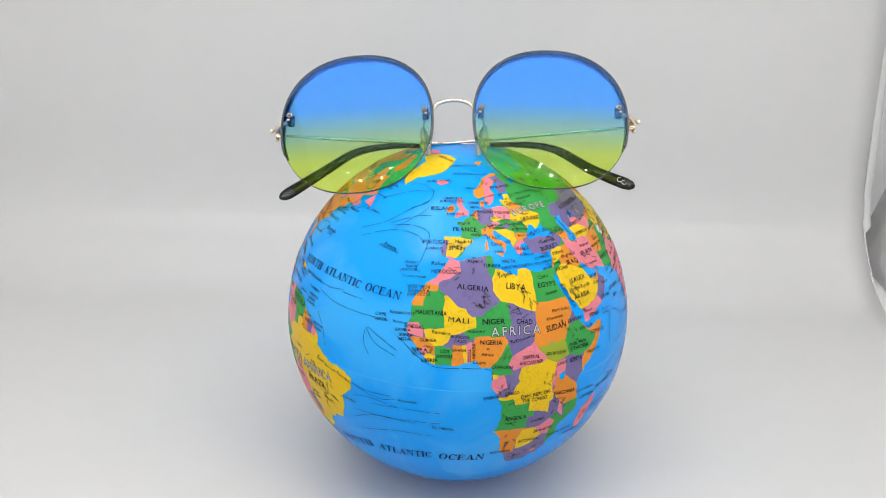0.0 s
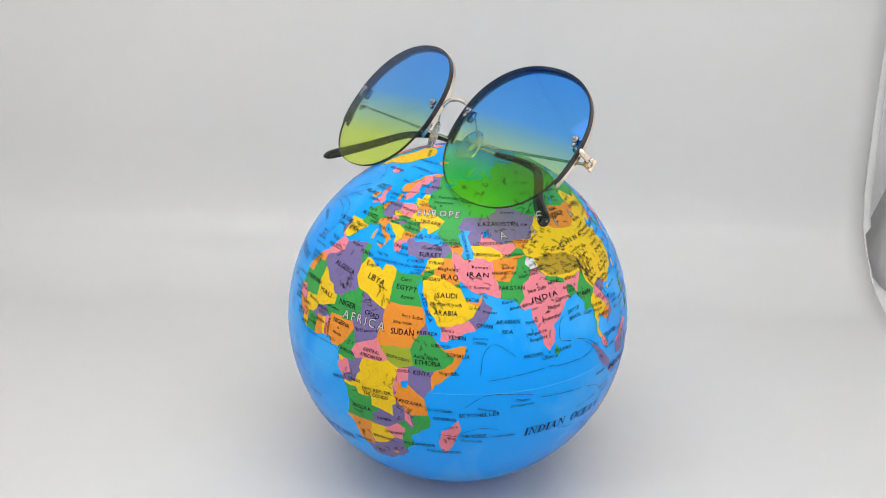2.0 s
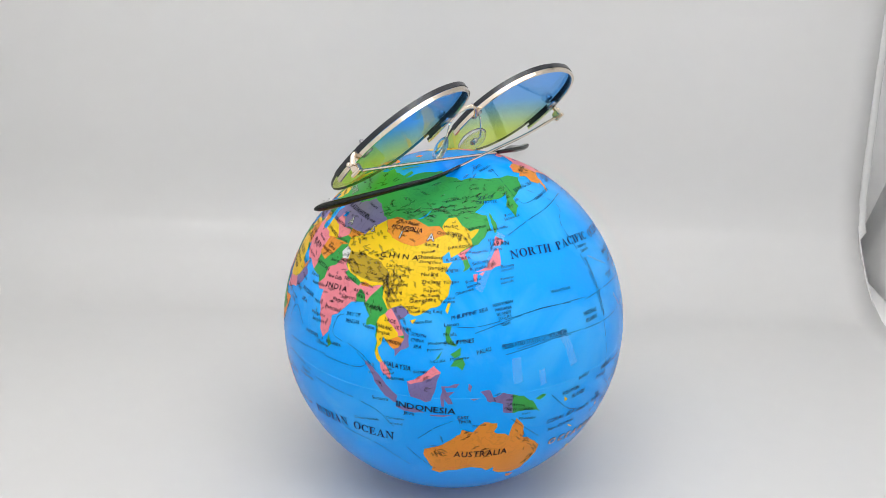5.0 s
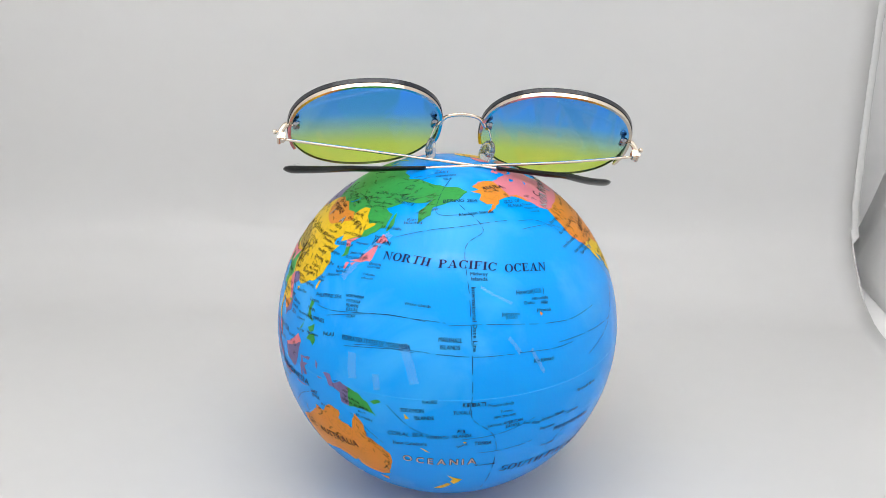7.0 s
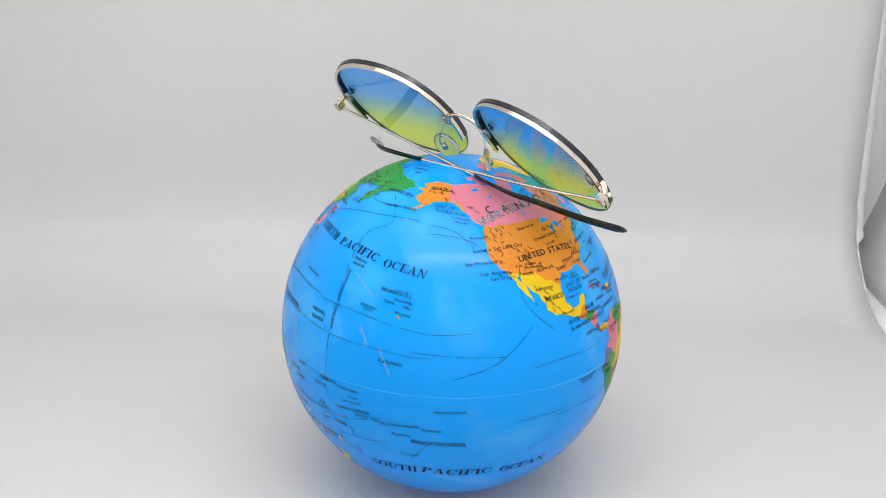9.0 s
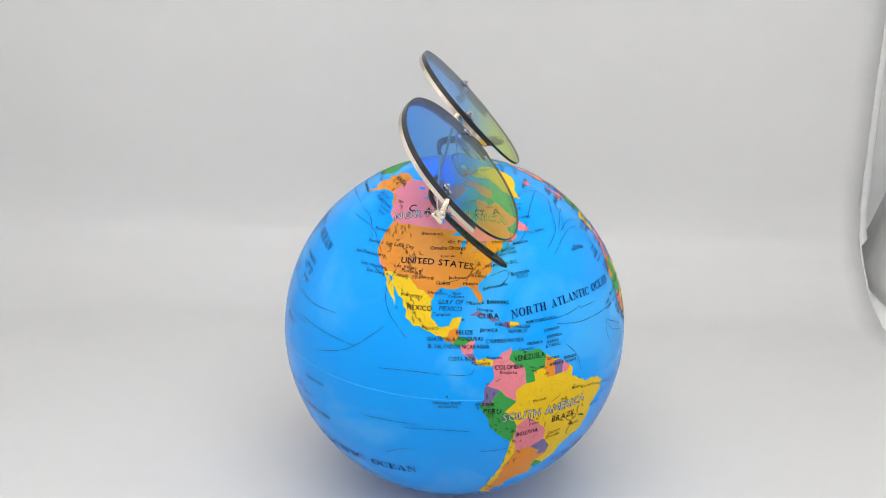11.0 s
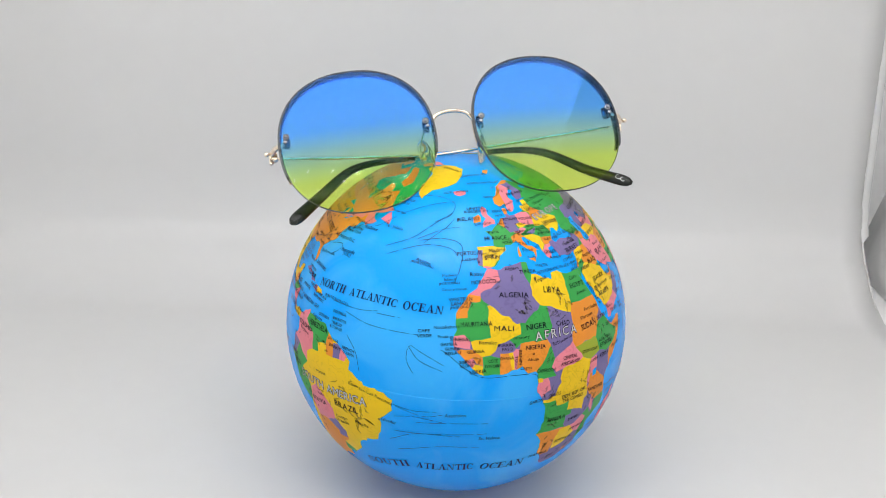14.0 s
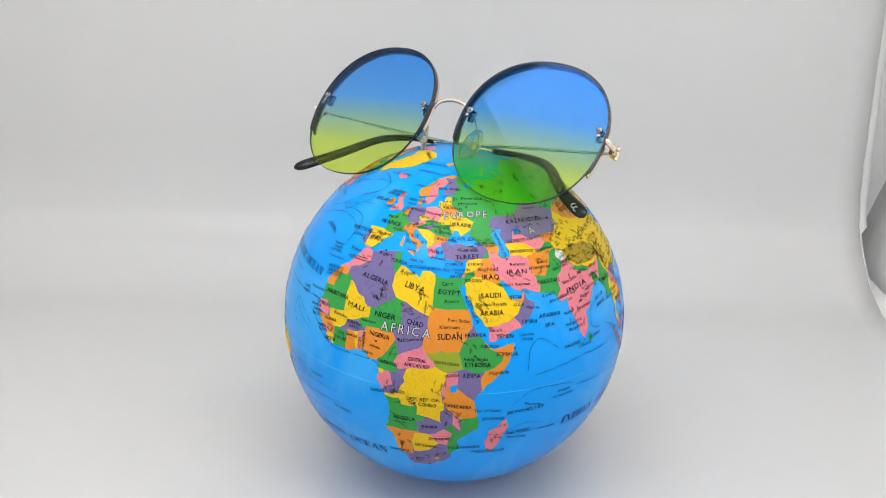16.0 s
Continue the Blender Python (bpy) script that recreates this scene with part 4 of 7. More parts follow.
def band(a0, a1, inner, outer, front, back, steps=60):
    """A strip round the lens from one angle to another, square in section."""
    rows = []
    for k in range(steps + 1):
        a = math.radians(a0 + (a1 - a0) * k / steps)
        x0, y0, z0 = oval(a, 1.0)
        d = Vector((x0, y0, 0)).normalized()
        row = []
        for off, z in ((inner, front), (outer, front), (outer, back), (inner, back)):
            row.append((x0 + d.x * off, y0 + d.y * off, z0 + z))
        rows.append(row)
    bm, vs = grid_mesh(rows, True)
    if abs(a1 - a0) < 359.9:
        for ring in (vs[0], vs[-1]):
            bm.faces.new(ring)
    else:
        bmesh.ops.remove_doubles(bm, verts=bm.verts, dist=1e-6)
    bmesh.ops.recalc_face_normals(bm, faces=bm.faces)
    return bm


def ball(r, m, seg=12):
    bm = bmesh.new()
    bmesh.ops.create_uvsphere(bm, u_segments=seg, v_segments=8, radius=r)
    bmesh.ops.transform(bm, matrix=m, verts=bm.verts)
    return bm


def rod(r, depth, m, seg=14):
    bm = bmesh.new()
    bmesh.ops.create_cone(bm, cap_ends=True, segments=seg, radius1=r, radius2=r, depth=depth)
    bmesh.ops.bevel(bm, geom=[e for e in bm.edges if e.calc_length() < 2.2 * math.pi * r / seg], offset=r * 0.2, segments=1, affect="EDGES")
    bmesh.ops.transform(bm, matrix=m, verts=bm.verts)
    return bm


def sunglasses():
    g = tagged(new("sunglasses"), "folded round sunglasses with blue to yellow-green lenses resting on the globe", "sunglasses")
    g.matrix_world = GLASSES
    for s in (1, -1):
        seat = Matrix(((s, 0, 0, s * LENS_X), (0, 1, 0, LENS_Y), (0, 0, 1, 0), (0, 0, 0, 1))) @ pose(0, 0, 0, 0, math.degrees(WRAP), 0)

        def placed(bm):
            bmesh.ops.transform(bm, matrix=seat, verts=bm.verts)
            if s < 0:
                bmesh.ops.reverse_faces(bm, faces=bm.faces)
            return bm

        lens = part("lens", placed(lens_mesh()), LENS, g, "lens fading from blue above to yellow-green below")
        lens.data.transform(Matrix.Translation((-s * LENS_X, -LENS_Y, 0)))
        lens.location = (s * LENS_X, LENS_Y, 0)
        # black band puts the dark look of refraction into the clear edge
        part("lens_edge", placed(band(0, 360, -0.00008, 0.00014, 0.0018, 0.0009, 96)), BLACK_RIM, g, "lens edge with its refraction darkness put in as a black band", False)
        part("rim", placed(merged(band(-20, 194, 0.00012, 0.00070, 0.0019, 0.0001), band(-22.5, 196.5, -0.00055, 0.00010, 0.0, -0.00085))), BLACK_RIM, g, "black enamel upper rim", False)
        part("metal_rim", placed(merged(band(-23, 197, -0.0007, 0.00046, -0.0009, -0.0016), band(-22, 196, 0.0, 0.00046, -0.0001, -0.0010))), GOLD, g, "pale gold metal rim behind the lens", False)
        # screws through the lens, with a small block behind
        for a, b in ((-0.0268, 0.0042), (0.0268, 0.0052)):
            for_z = 0.0020 - (a * a + b * b) / 0.80
            bm = merged(rod(0.0013, 0.0014, pose(a, b, for_z)), ball(0.0008, pose(a, b, for_z + 0.0009)),
                        rod(0.0008, 0.0014, pose(a + math.copysign(0.0005, a), b - 0.0021, for_z - 0.0002)),
                        slab(a - 0.0012, a + 0.0012, b - 0.0034, b + 0.0014, for_z - 0.0040, for_z - 0.0026, 0.0003))
            part("screw", placed(bm), STEEL, g, "small steel lens screw")
        # end piece and hinge at the outer side
        hx = s * 0.0695
        bm = merged(tube(curve_through([(s * 0.0655, -0.001, -0.003), (s * 0.0685, -0.0018, -0.0035), (s * 0.0706, -0.0030, -0.0065)], 5), 0.0011, 8),
                    slab(hx - 0.0012, hx + 0.0012, -0.0050, -0.0016, -0.0098, -0.0064, 0.0004),
                    rod(0.0008, 0.0046, pose(hx + s * 0.0012, -0.0034, -0.0092, 90, 0, 0)),
                    ball(0.0010, pose(hx + s * 0.0028, -0.0028, -0.0060)))
        part("hinge", bm, GOLD, g, "pale gold end piece with hinge", False)
        # nose pad on its wire
        px = s * 0.0112
        bm = bmesh.new()
        bmesh.ops.create_uvsphere(bm, u_segments=18, v_segments=10, radius=1)
        bmesh.ops.transform(bm, matrix=pose(px, -0.0098, -0.0062, 0, s * 62, s * -14) @ Matrix.Diagonal((0.0038, 0.0072, 0.0011, 1)), verts=bm.verts)
        pad = part("nose_pad", bm, SILICONE, g, "clear silicone nose pad")
        wire = curve_through([(s * 0.0106, 0.0003, -0.0016), (s * 0.0120, -0.0034, -0.0046), (s * 0.0130, -0.0068, -0.0066), (s * 0.0120, -0.0092, -0.0066)], 6)
        part("pad_arm", merged(tube(wire, 0.00036, 8), slab(px - 0.0012 + s * 0.001, px + 0.0012 + s * 0.001, -0.0115, -0.0080, -0.0074, -0.0058, 0.0004)), GOLD, pad, "thin wire arm of the nose pad")
    # bridge
    arch = curve_through([(-0.0092, -0.0004, -0.0005), (-0.0080, 0.0016, 0.0004), (-0.0055, 0.0040, 0.0010), (0, 0.0050, 0.0013), (0.0055, 0.0040, 0.0010), (0.0080, 0.0016, 0.0004), (0.0092, -0.0004, -0.0005)], 6)
    part("bridge", tube(arch, 0.00078, 10), GOLD, g, "pale gold wire bridge with engraved ridges")
    ridges = merged(*[rod(0.00098, 0.0004, pose(x, 0.0050 - 42 * x * x, 0.0013, 0, 90, 0), 10) for x in (-0.0036, -0.0024, -0.0012, 0, 0.0012, 0.0024, 0.0036)])
    part("bridge_ridges", ridges, GOLD, g)
    # folded temples: wire, then a bent black tip that ends at the other side
    for s, lift, end in ((1, 0.0, (-0.0676, -0.0337, -0.0038)), (-1, 0.0013, (0.0696, -0.0309, -0.0062))):
        wire = curve_through([(s * 0.0702, -0.0036, -0.0086), (s * 0.040, -0.0044, -0.0112 - lift), (s * 0.005, -0.0054, -0.0142 - lift), (s * -0.0175, -0.0056, -0.0164 - lift)], 8)
        temple = part("temple", tube(wire, 0.00060, 10), GOLD, g, "thin pale gold temple wire, folded in")
        tip = curve_through([(s * -0.0140, -0.0056, -0.0160 - lift), (s * -0.024, -0.0050, -0.0172 - lift), (s * -0.0345, -0.0060, -0.0174 - lift), (s * -0.0425, -0.0100, -0.0153 - lift), (s * -0.0545, -0.0210, -0.0106 - lift * 0.5), end], 8)
        n = len(tip)
        radii = [0.0012 + 0.0015 * (i / (n - 1)) ** 1.5 for i in range(n - 3)] + [0.0025, 0.0020, 0.0008]
        tip = tip[:-1] + [tip[-1] - (tip[-1] - tip[-2]) * 0.35]
        part("temple_tip", tube(tip, radii, 14, 0.52), ACETATE, temple, "glossy black acetate temple tip, bent down")
    # pale round marks stamped on one tip
    marks = []
    for off in (0.0, 0.0021):
        arc = [(0.0650 - off * 0.75 + 0.0009 * math.cos(a), -0.0288 + off * 0.66 + 0.0009 * math.sin(a), -0.0053 - off * 0.2) for a in [math.radians(60 + 24 * k) for k in range(11)]]
        marks.append(tube(arc, 0.00013, 6))
    part("stamped_mark", merged(*marks), WHITE_INK, g, "two small pale curved marks")
    return g


glasses = sunglasses()


# ---- writing on the globe ----
GLYPHS = {}


def cut_glyphs(chars):
    """Outlines of the built-in font, one flat mesh a letter, plain and bold."""
    made = []
    for ch in sorted(chars):
        for bold in (0, 1):
            cu = bpy.data.curves.new("glyph", "FONT")
            cu.body, cu.size, cu.resolution_u, cu.offset = ch, 1.0, 2, 0.0 if ch == "M" else 0.008 * bold + 0.004
            made.append((ch, bold, new("glyph", cu)))
    bpy.context.view_layer.update()
    deps = bpy.context.evaluated_depsgraph_get()
    for ch, bold, ob in made:
        me = bpy.data.meshes.new_from_object(ob.evaluated_get(deps))
        co = np.array([v.co[:2] for v in me.vertices]) if len(me.vertices) else np.zeros((0, 2))
        x0, x1 = (co[:, 0].min(), co[:, 0].max()) if len(co) else (0, 0.25)
        if len(co):
            co[:, 0] -= x0
        GLYPHS[ch, bold] = (co, [tuple(p.vertices) for p in me.polygons], x1 - x0)
        bpy.data.meshes.remove(me)
        cu = ob.data
        bpy.data.objects.remove(ob)
        bpy.data.curves.remove(cu)


def stem_box(x0, y0, x1, y1):
    return [(x0, y0), (x1, y0), (x1, y1), (x0, y1)]


def bowl(cx, cy, rx, ry, a0, a1, side, cap):
    """A bowed stroke, thick at the sides and thin above and below."""
    steps = 14
    ring = [(math.cos(a), math.sin(a)) for a in [math.radians(a0 + (a1 - a0) * k / steps) for k in range(steps + 1)]]
    pairs = [((cx + rx * c, cy + ry * d), (cx + (rx - side) * c, cy + (ry - cap) * d)) for c, d in ring]
    return [[p[0], q[0], q[1], p[1]] for p, q in zip(pairs, pairs[1:])]


def serif_letters():
    """Roman capitals with thick stems, hairlines and feet for the names of the oceans."""
    H, f = 0.72, 0.058

    def upright(x, foot=True, head=True):
        out = [stem_box(x + 0.06, 0, x + 0.21, H)]
        return out + ([stem_box(x, 0, x + 0.27, f)] if foot else []) + ([stem_box(x, H - f, x + 0.27, H)] if head else [])

    top_p = bowl(0.20, 0.53, 0.34, 0.19, -90, 90, 0.13, 0.045)
    arm_f = [stem_box(0.2, H - f, 0.54, H), stem_box(0.50, 0.53, 0.54, H), stem_box(0.2, 0.34, 0.42, 0.385), stem_box(0.38, 0.27, 0.42, 0.46)]
    letters = {
        "I": (upright(0), 0.27),
        "H": (upright(0) + upright(0.40) + [stem_box(0.2, 0.33, 0.47, 0.38)], 0.67),
        "N": ([stem_box(0.08, 0, 0.13, H), stem_box(0, 0, 0.21, f), stem_box(0, H - f, 0.15, H), [(0.03, H), (0.54, 0), (0.60, 0), (0.20, H)],
               stem_box(0.55, 0, 0.60, H), stem_box(0.47, H - f, 0.68, H)], 0.68),
        "T": ([stem_box(0, H - f, 0.60, H), stem_box(0, 0.53, 0.035, H), stem_box(0.565, 0.53, 0.60, H), stem_box(0.235, 0, 0.365, H), stem_box(0.15, 0, 0.45, f)], 0.60),
        "L": (upright(0) + [stem_box(0.2, 0, 0.55, f), stem_box(0.51, 0, 0.55, 0.2)], 0.55),
        "E": (upright(0) + arm_f + [stem_box(0.2, 0, 0.57, f), stem_box(0.53, 0, 0.57, 0.2)], 0.57),
        "F": (upright(0) + arm_f, 0.54),
        "A": ([[(0.07, 0), (0.12, 0), (0.37, H), (0.31, H)], [(0.47, 0), (0.62, 0), (0.385, H), (0.295, H)], stem_box(0.16, 0.21, 0.50, 0.255),
               stem_box(0, 0, 0.20, f), stem_box(0.40, 0, 0.68, f)], 0.68),
        "O": (bowl(0.33, 0.36, 0.33, 0.37, 0, 180, 0.14, 0.045) + bowl(0.33, 0.36, 0.33, 0.37, 180, 360, 0.14, 0.045), 0.66),
        "C": (bowl(0.33, 0.36, 0.33, 0.37, 38, 322, 0.14, 0.045) + [stem_box(0.545, 0.48, 0.585, H)], 0.60),
        "D": (upright(0) + bowl(0.20, 0.36, 0.45, 0.36, -90, 90, 0.14, 0.045), 0.65),
        "P": (upright(0) + top_p, 0.54),
        "R": (upright(0) + top_p + [[(0.50, 0), (0.64, 0), (0.42, 0.37), (0.29, 0.37)], stem_box(0.50, 0, 0.69, f)], 0.69),
        "U": ([stem_box(0.07, 0.22, 0.20, H), stem_box(0, H - f, 0.27, H), stem_box(0.52, 0.22, 0.57, H), stem_box(0.45, H - f, 0.64, H)]
              + bowl(0.32, 0.23, 0.25, 0.24, 180, 360, 0.09, 0.06), 0.64),
        "S": (bowl(0.25, 0.53, 0.22, 0.20, 30, 270, 0.11, 0.05) + bowl(0.25, 0.185, 0.24, 0.20, -150, 90, 0.11, 0.05)
              + [stem_box(0.42, 0.5, 0.455, H), stem_box(0.01, 0, 0.045, 0.22)], 0.50),
    }
    for ch, (pieces, width) in letters.items():
        co = np.array([p for piece in pieces for p in piece])
        GLYPHS[ch, 2] = (co, [tuple(range(4 * k, 4 * k + 4)) for k in range(len(pieces))], width)


LABELS = []


def label(*row):
    LABELS.append(row)


def lettering(text, lat, lon, width, height, slope, style):
    bold = {"B": 1, "O": 2}.get(style, 0)
    size = height / 0.72
    raw = [(GLYPHS[c, bold][2] if c != " " else 0.26) * size for c in text]
    gap = 0.09 * size
    natural = sum(raw) + gap * (len(text) - 1)
    k = min(0.92 if style == "W" else 1.25, max(0.6, width / natural))
    extra = (width - natural * k) / max(1, len(text) - 1)
    m = map_point(lon, lat).normalized()
    east = Vector((-math.sin(math.radians(lon)), math.cos(math.radians(lon)), 0))
    north = m.cross(east)
    a = math.radians(slope)
    along, up = east * math.cos(a) + north * math.sin(a), north * math.cos(a) - east * math.sin(a)
    verts, faces = [], []
    x = -width / 2
    lean = {"I": 0.22, "O": 0.10}.get(style, 0.0)
    for c, w in zip(text, raw):
        co, polys, _ = GLYPHS[c, bold] if c != " " else (np.zeros((0, 2)), [], 0)
        base = len(verts)
        for gx, gy in co:
            yy = gy * size - height / 2
            px, py = (x + gx * size * k + lean * yy) / 1000, yy / 1000
            d = along * px + up * py
            r = d.length
            verts.append((m * math.cos(r / R) + (d / r if r > 0 else m) * math.sin(r / R)) * R)
        faces += [tuple(base + i for i in p) for p in polys]
        x += w * k + gap * k + extra
    return verts, faces


def print_mesh(name, verts, faces, lift, mat):
    me = bpy.data.meshes.new(name)
    me.from_pydata([v * (1 + lift / R) for v in verts], [], faces)
    me.materials.append(mat)
    me.update()
    ob = new(name, me)
    ob.parent = globe
    ob.matrix_basis = MAP
    return ob


def write_labels():
    serif_letters()
    cut_glyphs({c for row in LABELS for c in row[0] if c != " "})
    for row in LABELS:
        style = row[6]
        verts, faces = lettering(*row)
        if style == "W":
            m = sum(verts, Vector()) / len(verts)
            side = m.cross(Vector((0, 0, 1))).normalized()
            rise = side.cross(m).normalized()
            edge, rim = [], []
            for q in range(8):
                off = (side * math.cos(q * math.pi / 4) + rise * math.sin(q * math.pi / 4)) * 0.0002
                rim += [tuple(i + len(edge) for i in f) for f in faces]
                edge += [(v + off).normalized() * R for v in verts]
            print_mesh("lettering_outline", edge, rim, 0.00020, INK)
        print_mesh("lettering", verts, faces, 0.00026, {"W": WHITE_INK, "I": BLUE_INK, "O": BLUE_INK}.get(style, INK))


def ribbon(points, width, lift, mat, name, dash=0):
    """A printed line through map places."""
    line = [p.normalized() * R for p in curve_through([map_point(lo, la) for lo, la in points], 10)]
    verts, faces = [], []
    for i, p in enumerate(line):
        d = (line[min(i + 1, len(line) - 1)] - line[max(i - 1, 0)]).normalized()
        s = p.cross(d).normalized() * width / 2
        verts += [p + s, p - s]
        if i and not (dash and i % dash == 0):
            n = len(verts)
            faces.append((n - 4, n - 3, n - 1, n - 2))
    return print_mesh(name, verts, faces, lift, mat)


def current_line(points):
    ribbon(points, 0.00017, 0.00018, BLUE_INK, "current_line", 9)


def relief(chain, count, spread=1.3, length=3.2):
    """Soft dark brush strokes that draw a mountain chain, tapered and bent, along true longitudes and latitudes."""
    line = curve_through([map_point(lo, print_lat(la)) for lo, la in chain], 8)
    verts, faces = [], []
    for _ in range(count):
        i = random.randrange(len(line) - 1)
        c, nxt = line[i].normalized(), line[i + 1].normalized()
        fore = (nxt - c).normalized()
        side = c.cross(fore)
        c = (c + side * radians(random.gauss(0, spread)) + fore * radians(random.uniform(-2, 2))).normalized()
        a = random.gauss(0, 0.5)
        fore, side = fore * math.cos(a) + side * math.sin(a), side * math.cos(a) - fore * math.sin(a)
        long, wide, bow = length * random.uniform(0.45, 1.15) / 1000, random.uniform(0.25, 0.70) / 1000, random.uniform(-0.6, 0.6)
        base, steps = len(verts), 7
        for k in range(steps + 1):
            u = k / steps - 0.5
            w = wide * (1 - (2 * u) ** 2) ** 0.7 * random.uniform(0.7, 1.2) + 0.00003
            mid = c * R + fore * u * long + side * (bow * u * u * long + 0.00015 * math.sin(9 * u + bow * 7))
            verts += [(mid + side * w).normalized() * R, (mid - side * w * 0.6).normalized() * R]
            if k:
                n = base + 2 * k
                faces.append((n - 2, n - 1, n + 1, n))
    print_mesh("mountain_chain", verts, faces, 0.00018, RELIEF_INK)


# text, print latitude and longitude of its middle, width and letter height in mm, slope, style
label("NORTH", 26.11, -64.42, 14.46, 2.97, 5.6, "O")
label("ATLANTIC", 27.16, -46.17, 20.63, 2.96, 1.1, "O")
label("OCEAN", 27.10, -27.74, 14.76, 3.00, -0.9, "O")
label("SOUTH", -30.42, -39.30, 18.54, 3.97, 14.9, "O")
label("ATLANTIC", -27.91, -18.10, 21.56, 3.97, 4.0, "O")
label("OCEAN", -27.38, 2.23, 17.14, 3.97, 0.1, "O")
label("NORTH", 42.22, 155.88, 17.84, 3.21, -2.8, "O")
label("PACIFIC", 40.85, -179.59, 21.00, 3.16, -6.2, "O")
label("OCEAN", 37.84, -156.49, 17.11, 3.16, -8.8, "O")
label("INDIAN", -15.91, 79.10, 18.02, 3.89, 2.7, "O")
label("OCEAN", -15.78, 96.70, 17.21, 3.95, -1.8, "O")
label("AFRICA", 18.54, 17.08, 18.72, 3.40, -1.2, "W")
label("EUROPE", 55.57, 36.16, 15.57, 2.79, 3.4, "W")
label("A", 48.11, 67.63, 2.98, 3.02, 8.4, "W")
label("S", 48.61, 83.68, 2.67, 2.96, 6.9, "W")
label("I", 48.52, 98.35, 0.84, 2.99, -4.1, "W")
label("A", 48.90, 112.86, 3.30, 3.03, -1.6, "W")
label("C", 58.64, -117.48, 2.68, 3.54, 13.9, "B")
label("A", 58.46, -107.31, 2.83, 3.34, 4.3, "B")
label("N", 58.45, -96.26, 3.47, 3.30, 5.3, "B")
label("A", 58.74, -87.43, 3.39, 3.17, 2.3, "B")
label("D", 58.83, -77.28, 3.00, 3.36, 2.5, "B")
label("A", 58.84, -67.13, 3.15, 3.25, -6.0, "B")
label("NORTH AMERICA", 58.42, -94.41, 41.65, 3.40, 1.7, "W")
label("SOUTH AMERICA", -6.17, -58.71, 36.80, 3.58, 1.2, "W")
label("AUSTRALIA", -21.96, 132.22, 20.26, 3.54, -0.4, "B")
label("OCEANIA", -24.08, 169.91, 27.44, 3.64, -2.1, "W")
label("ALGERIA", 31.50, 3.14, 11.40, 1.87, -5.3, "B")
label("LIBYA", 31.32, 18.35, 7.37, 2.29, -11.6, "B")
label("EGYPT", 30.70, 30.28, 7.77, 1.86, -3.1, "B")
label("MAURITANIA", 23.46, -10.11, 11.25, 1.66, 2.2, "B")
label("MALI", 21.95, -1.23, 7.28, 1.85, -3.7, "B")
label("NIGER", 21.58, 9.88, 8.26, 2.04, -0.7, "B")
label("CHAD", 20.88, 19.95, 6.20, 1.87, -8.3, "B")
label("SUDAN", 17.83, 31.06, 8.69, 2.24, 3.0, "B")
label("NIGERIA", 15.46, 9.00, 8.05, 1.69, -3.4, "B")
label("CAMEROON", 7.75, 12.40, 7.84, 1.38, -5.5, "B")
label("CENTRAL", 10.07, 21.61, 6.81, 1.38, -1.7, "B")
label("AFRICAN REP.", 8.33, 21.79, 9.57, 1.39, -1.2, "B")
label("SOUTH SUDAN", 9.81, 30.49, 8.82, 1.17, -4.8, "B")
label("ETHIOPIA", 9.53, 39.85, 9.33, 1.75, -1.0, "B")
label("KENYA", 6.20, 38.11, 6.08, 1.80, -0.9, "B")
label("UGANDA", 6.11, 32.27, 5.29, 1.20, 6.5, "B")
label("SOMALIA", 12.35, 48.81, 8.18, 1.53, -5.4, "B")
label("ERITREA", 18.41, 39.03, 7.46, 1.30, 0.7, "B")
label("DJIBOUTI", 14.98, 43.32, 6.53, 1.13, -3.1, "B")
label("DEM. REP. OF", -2.51, 23.65, 11.46, 1.56, 2.3, "B")
label("THE CONGO", -4.19, 23.59, 10.42, 1.60, 0.3, "B")
label("TANZANIA", -4.06, 34.28, 10.31, 1.57, -4.6, "B")
label("ANGOLA", -10.13, 17.99, 8.49, 1.82, 1.5, "B")
label("GABON", -1.94, 9.46, 5.60, 1.39, 6.6, "B")
label("CONGO", -0.95, 15.94, 5.61, 1.35, 1.2, "B")
label("ZAMBIA", -12.38, 25.91, 5.98, 1.31, 4.4, "B")
label("BOTSWANA", -20.97, 24.60, 8.25, 1.62, -1.2, "B")
label("ZIMBABWE", -17.26, 29.03, 8.08, 1.44, 4.1, "B")
label("NAMIBIA", -25.13, 15.47, 8.06, 1.66, 3.5, "B")
label("MOZAMBIQUE", -20.78, 37.10, 11.80, 1.56, 4.1, "B")
label("MADAGASCAR", -23.30, 45.31, 12.72, 1.66, -0.1, "B")
label("COMOROS", -8.87, 45.26, 8.41, 1.47, -1.6, "B")
label("SEYCHELLES", -7.12, 55.65, 14.97, 1.50, 2.2, "B")
label("MALDIVES", 11.02, 72.16, 7.79, 1.36, 1.3, "B")
label("SENEGAL", 18.88, -14.98, 7.34, 1.31, 2.1, "B")
label("GAMBIA", 17.33, -18.52, 5.99, 1.13, 6.0, "B")
label("GUINEA-", 16.04, -17.15, 5.73, 1.13, 5.4, "B")
label("BISSAU", 14.78, -17.08, 5.52, 1.13, 7.4, "B")
label("GUINEA", 15.37, -10.23, 6.14, 1.13, 4.7, "B")
label("SIERRA", 12.27, -12.74, 5.81, 1.15, 3.8, "B")
label("LEONE", 11.15, -12.81, 4.57, 1.15, 5.4, "B")
label("LIBERIA", 9.42, -9.34, 5.95, 1.36, 6.5, "B")
label("CÔTE", 12.50, -4.94, 3.44, 1.14, 0.9, "B")
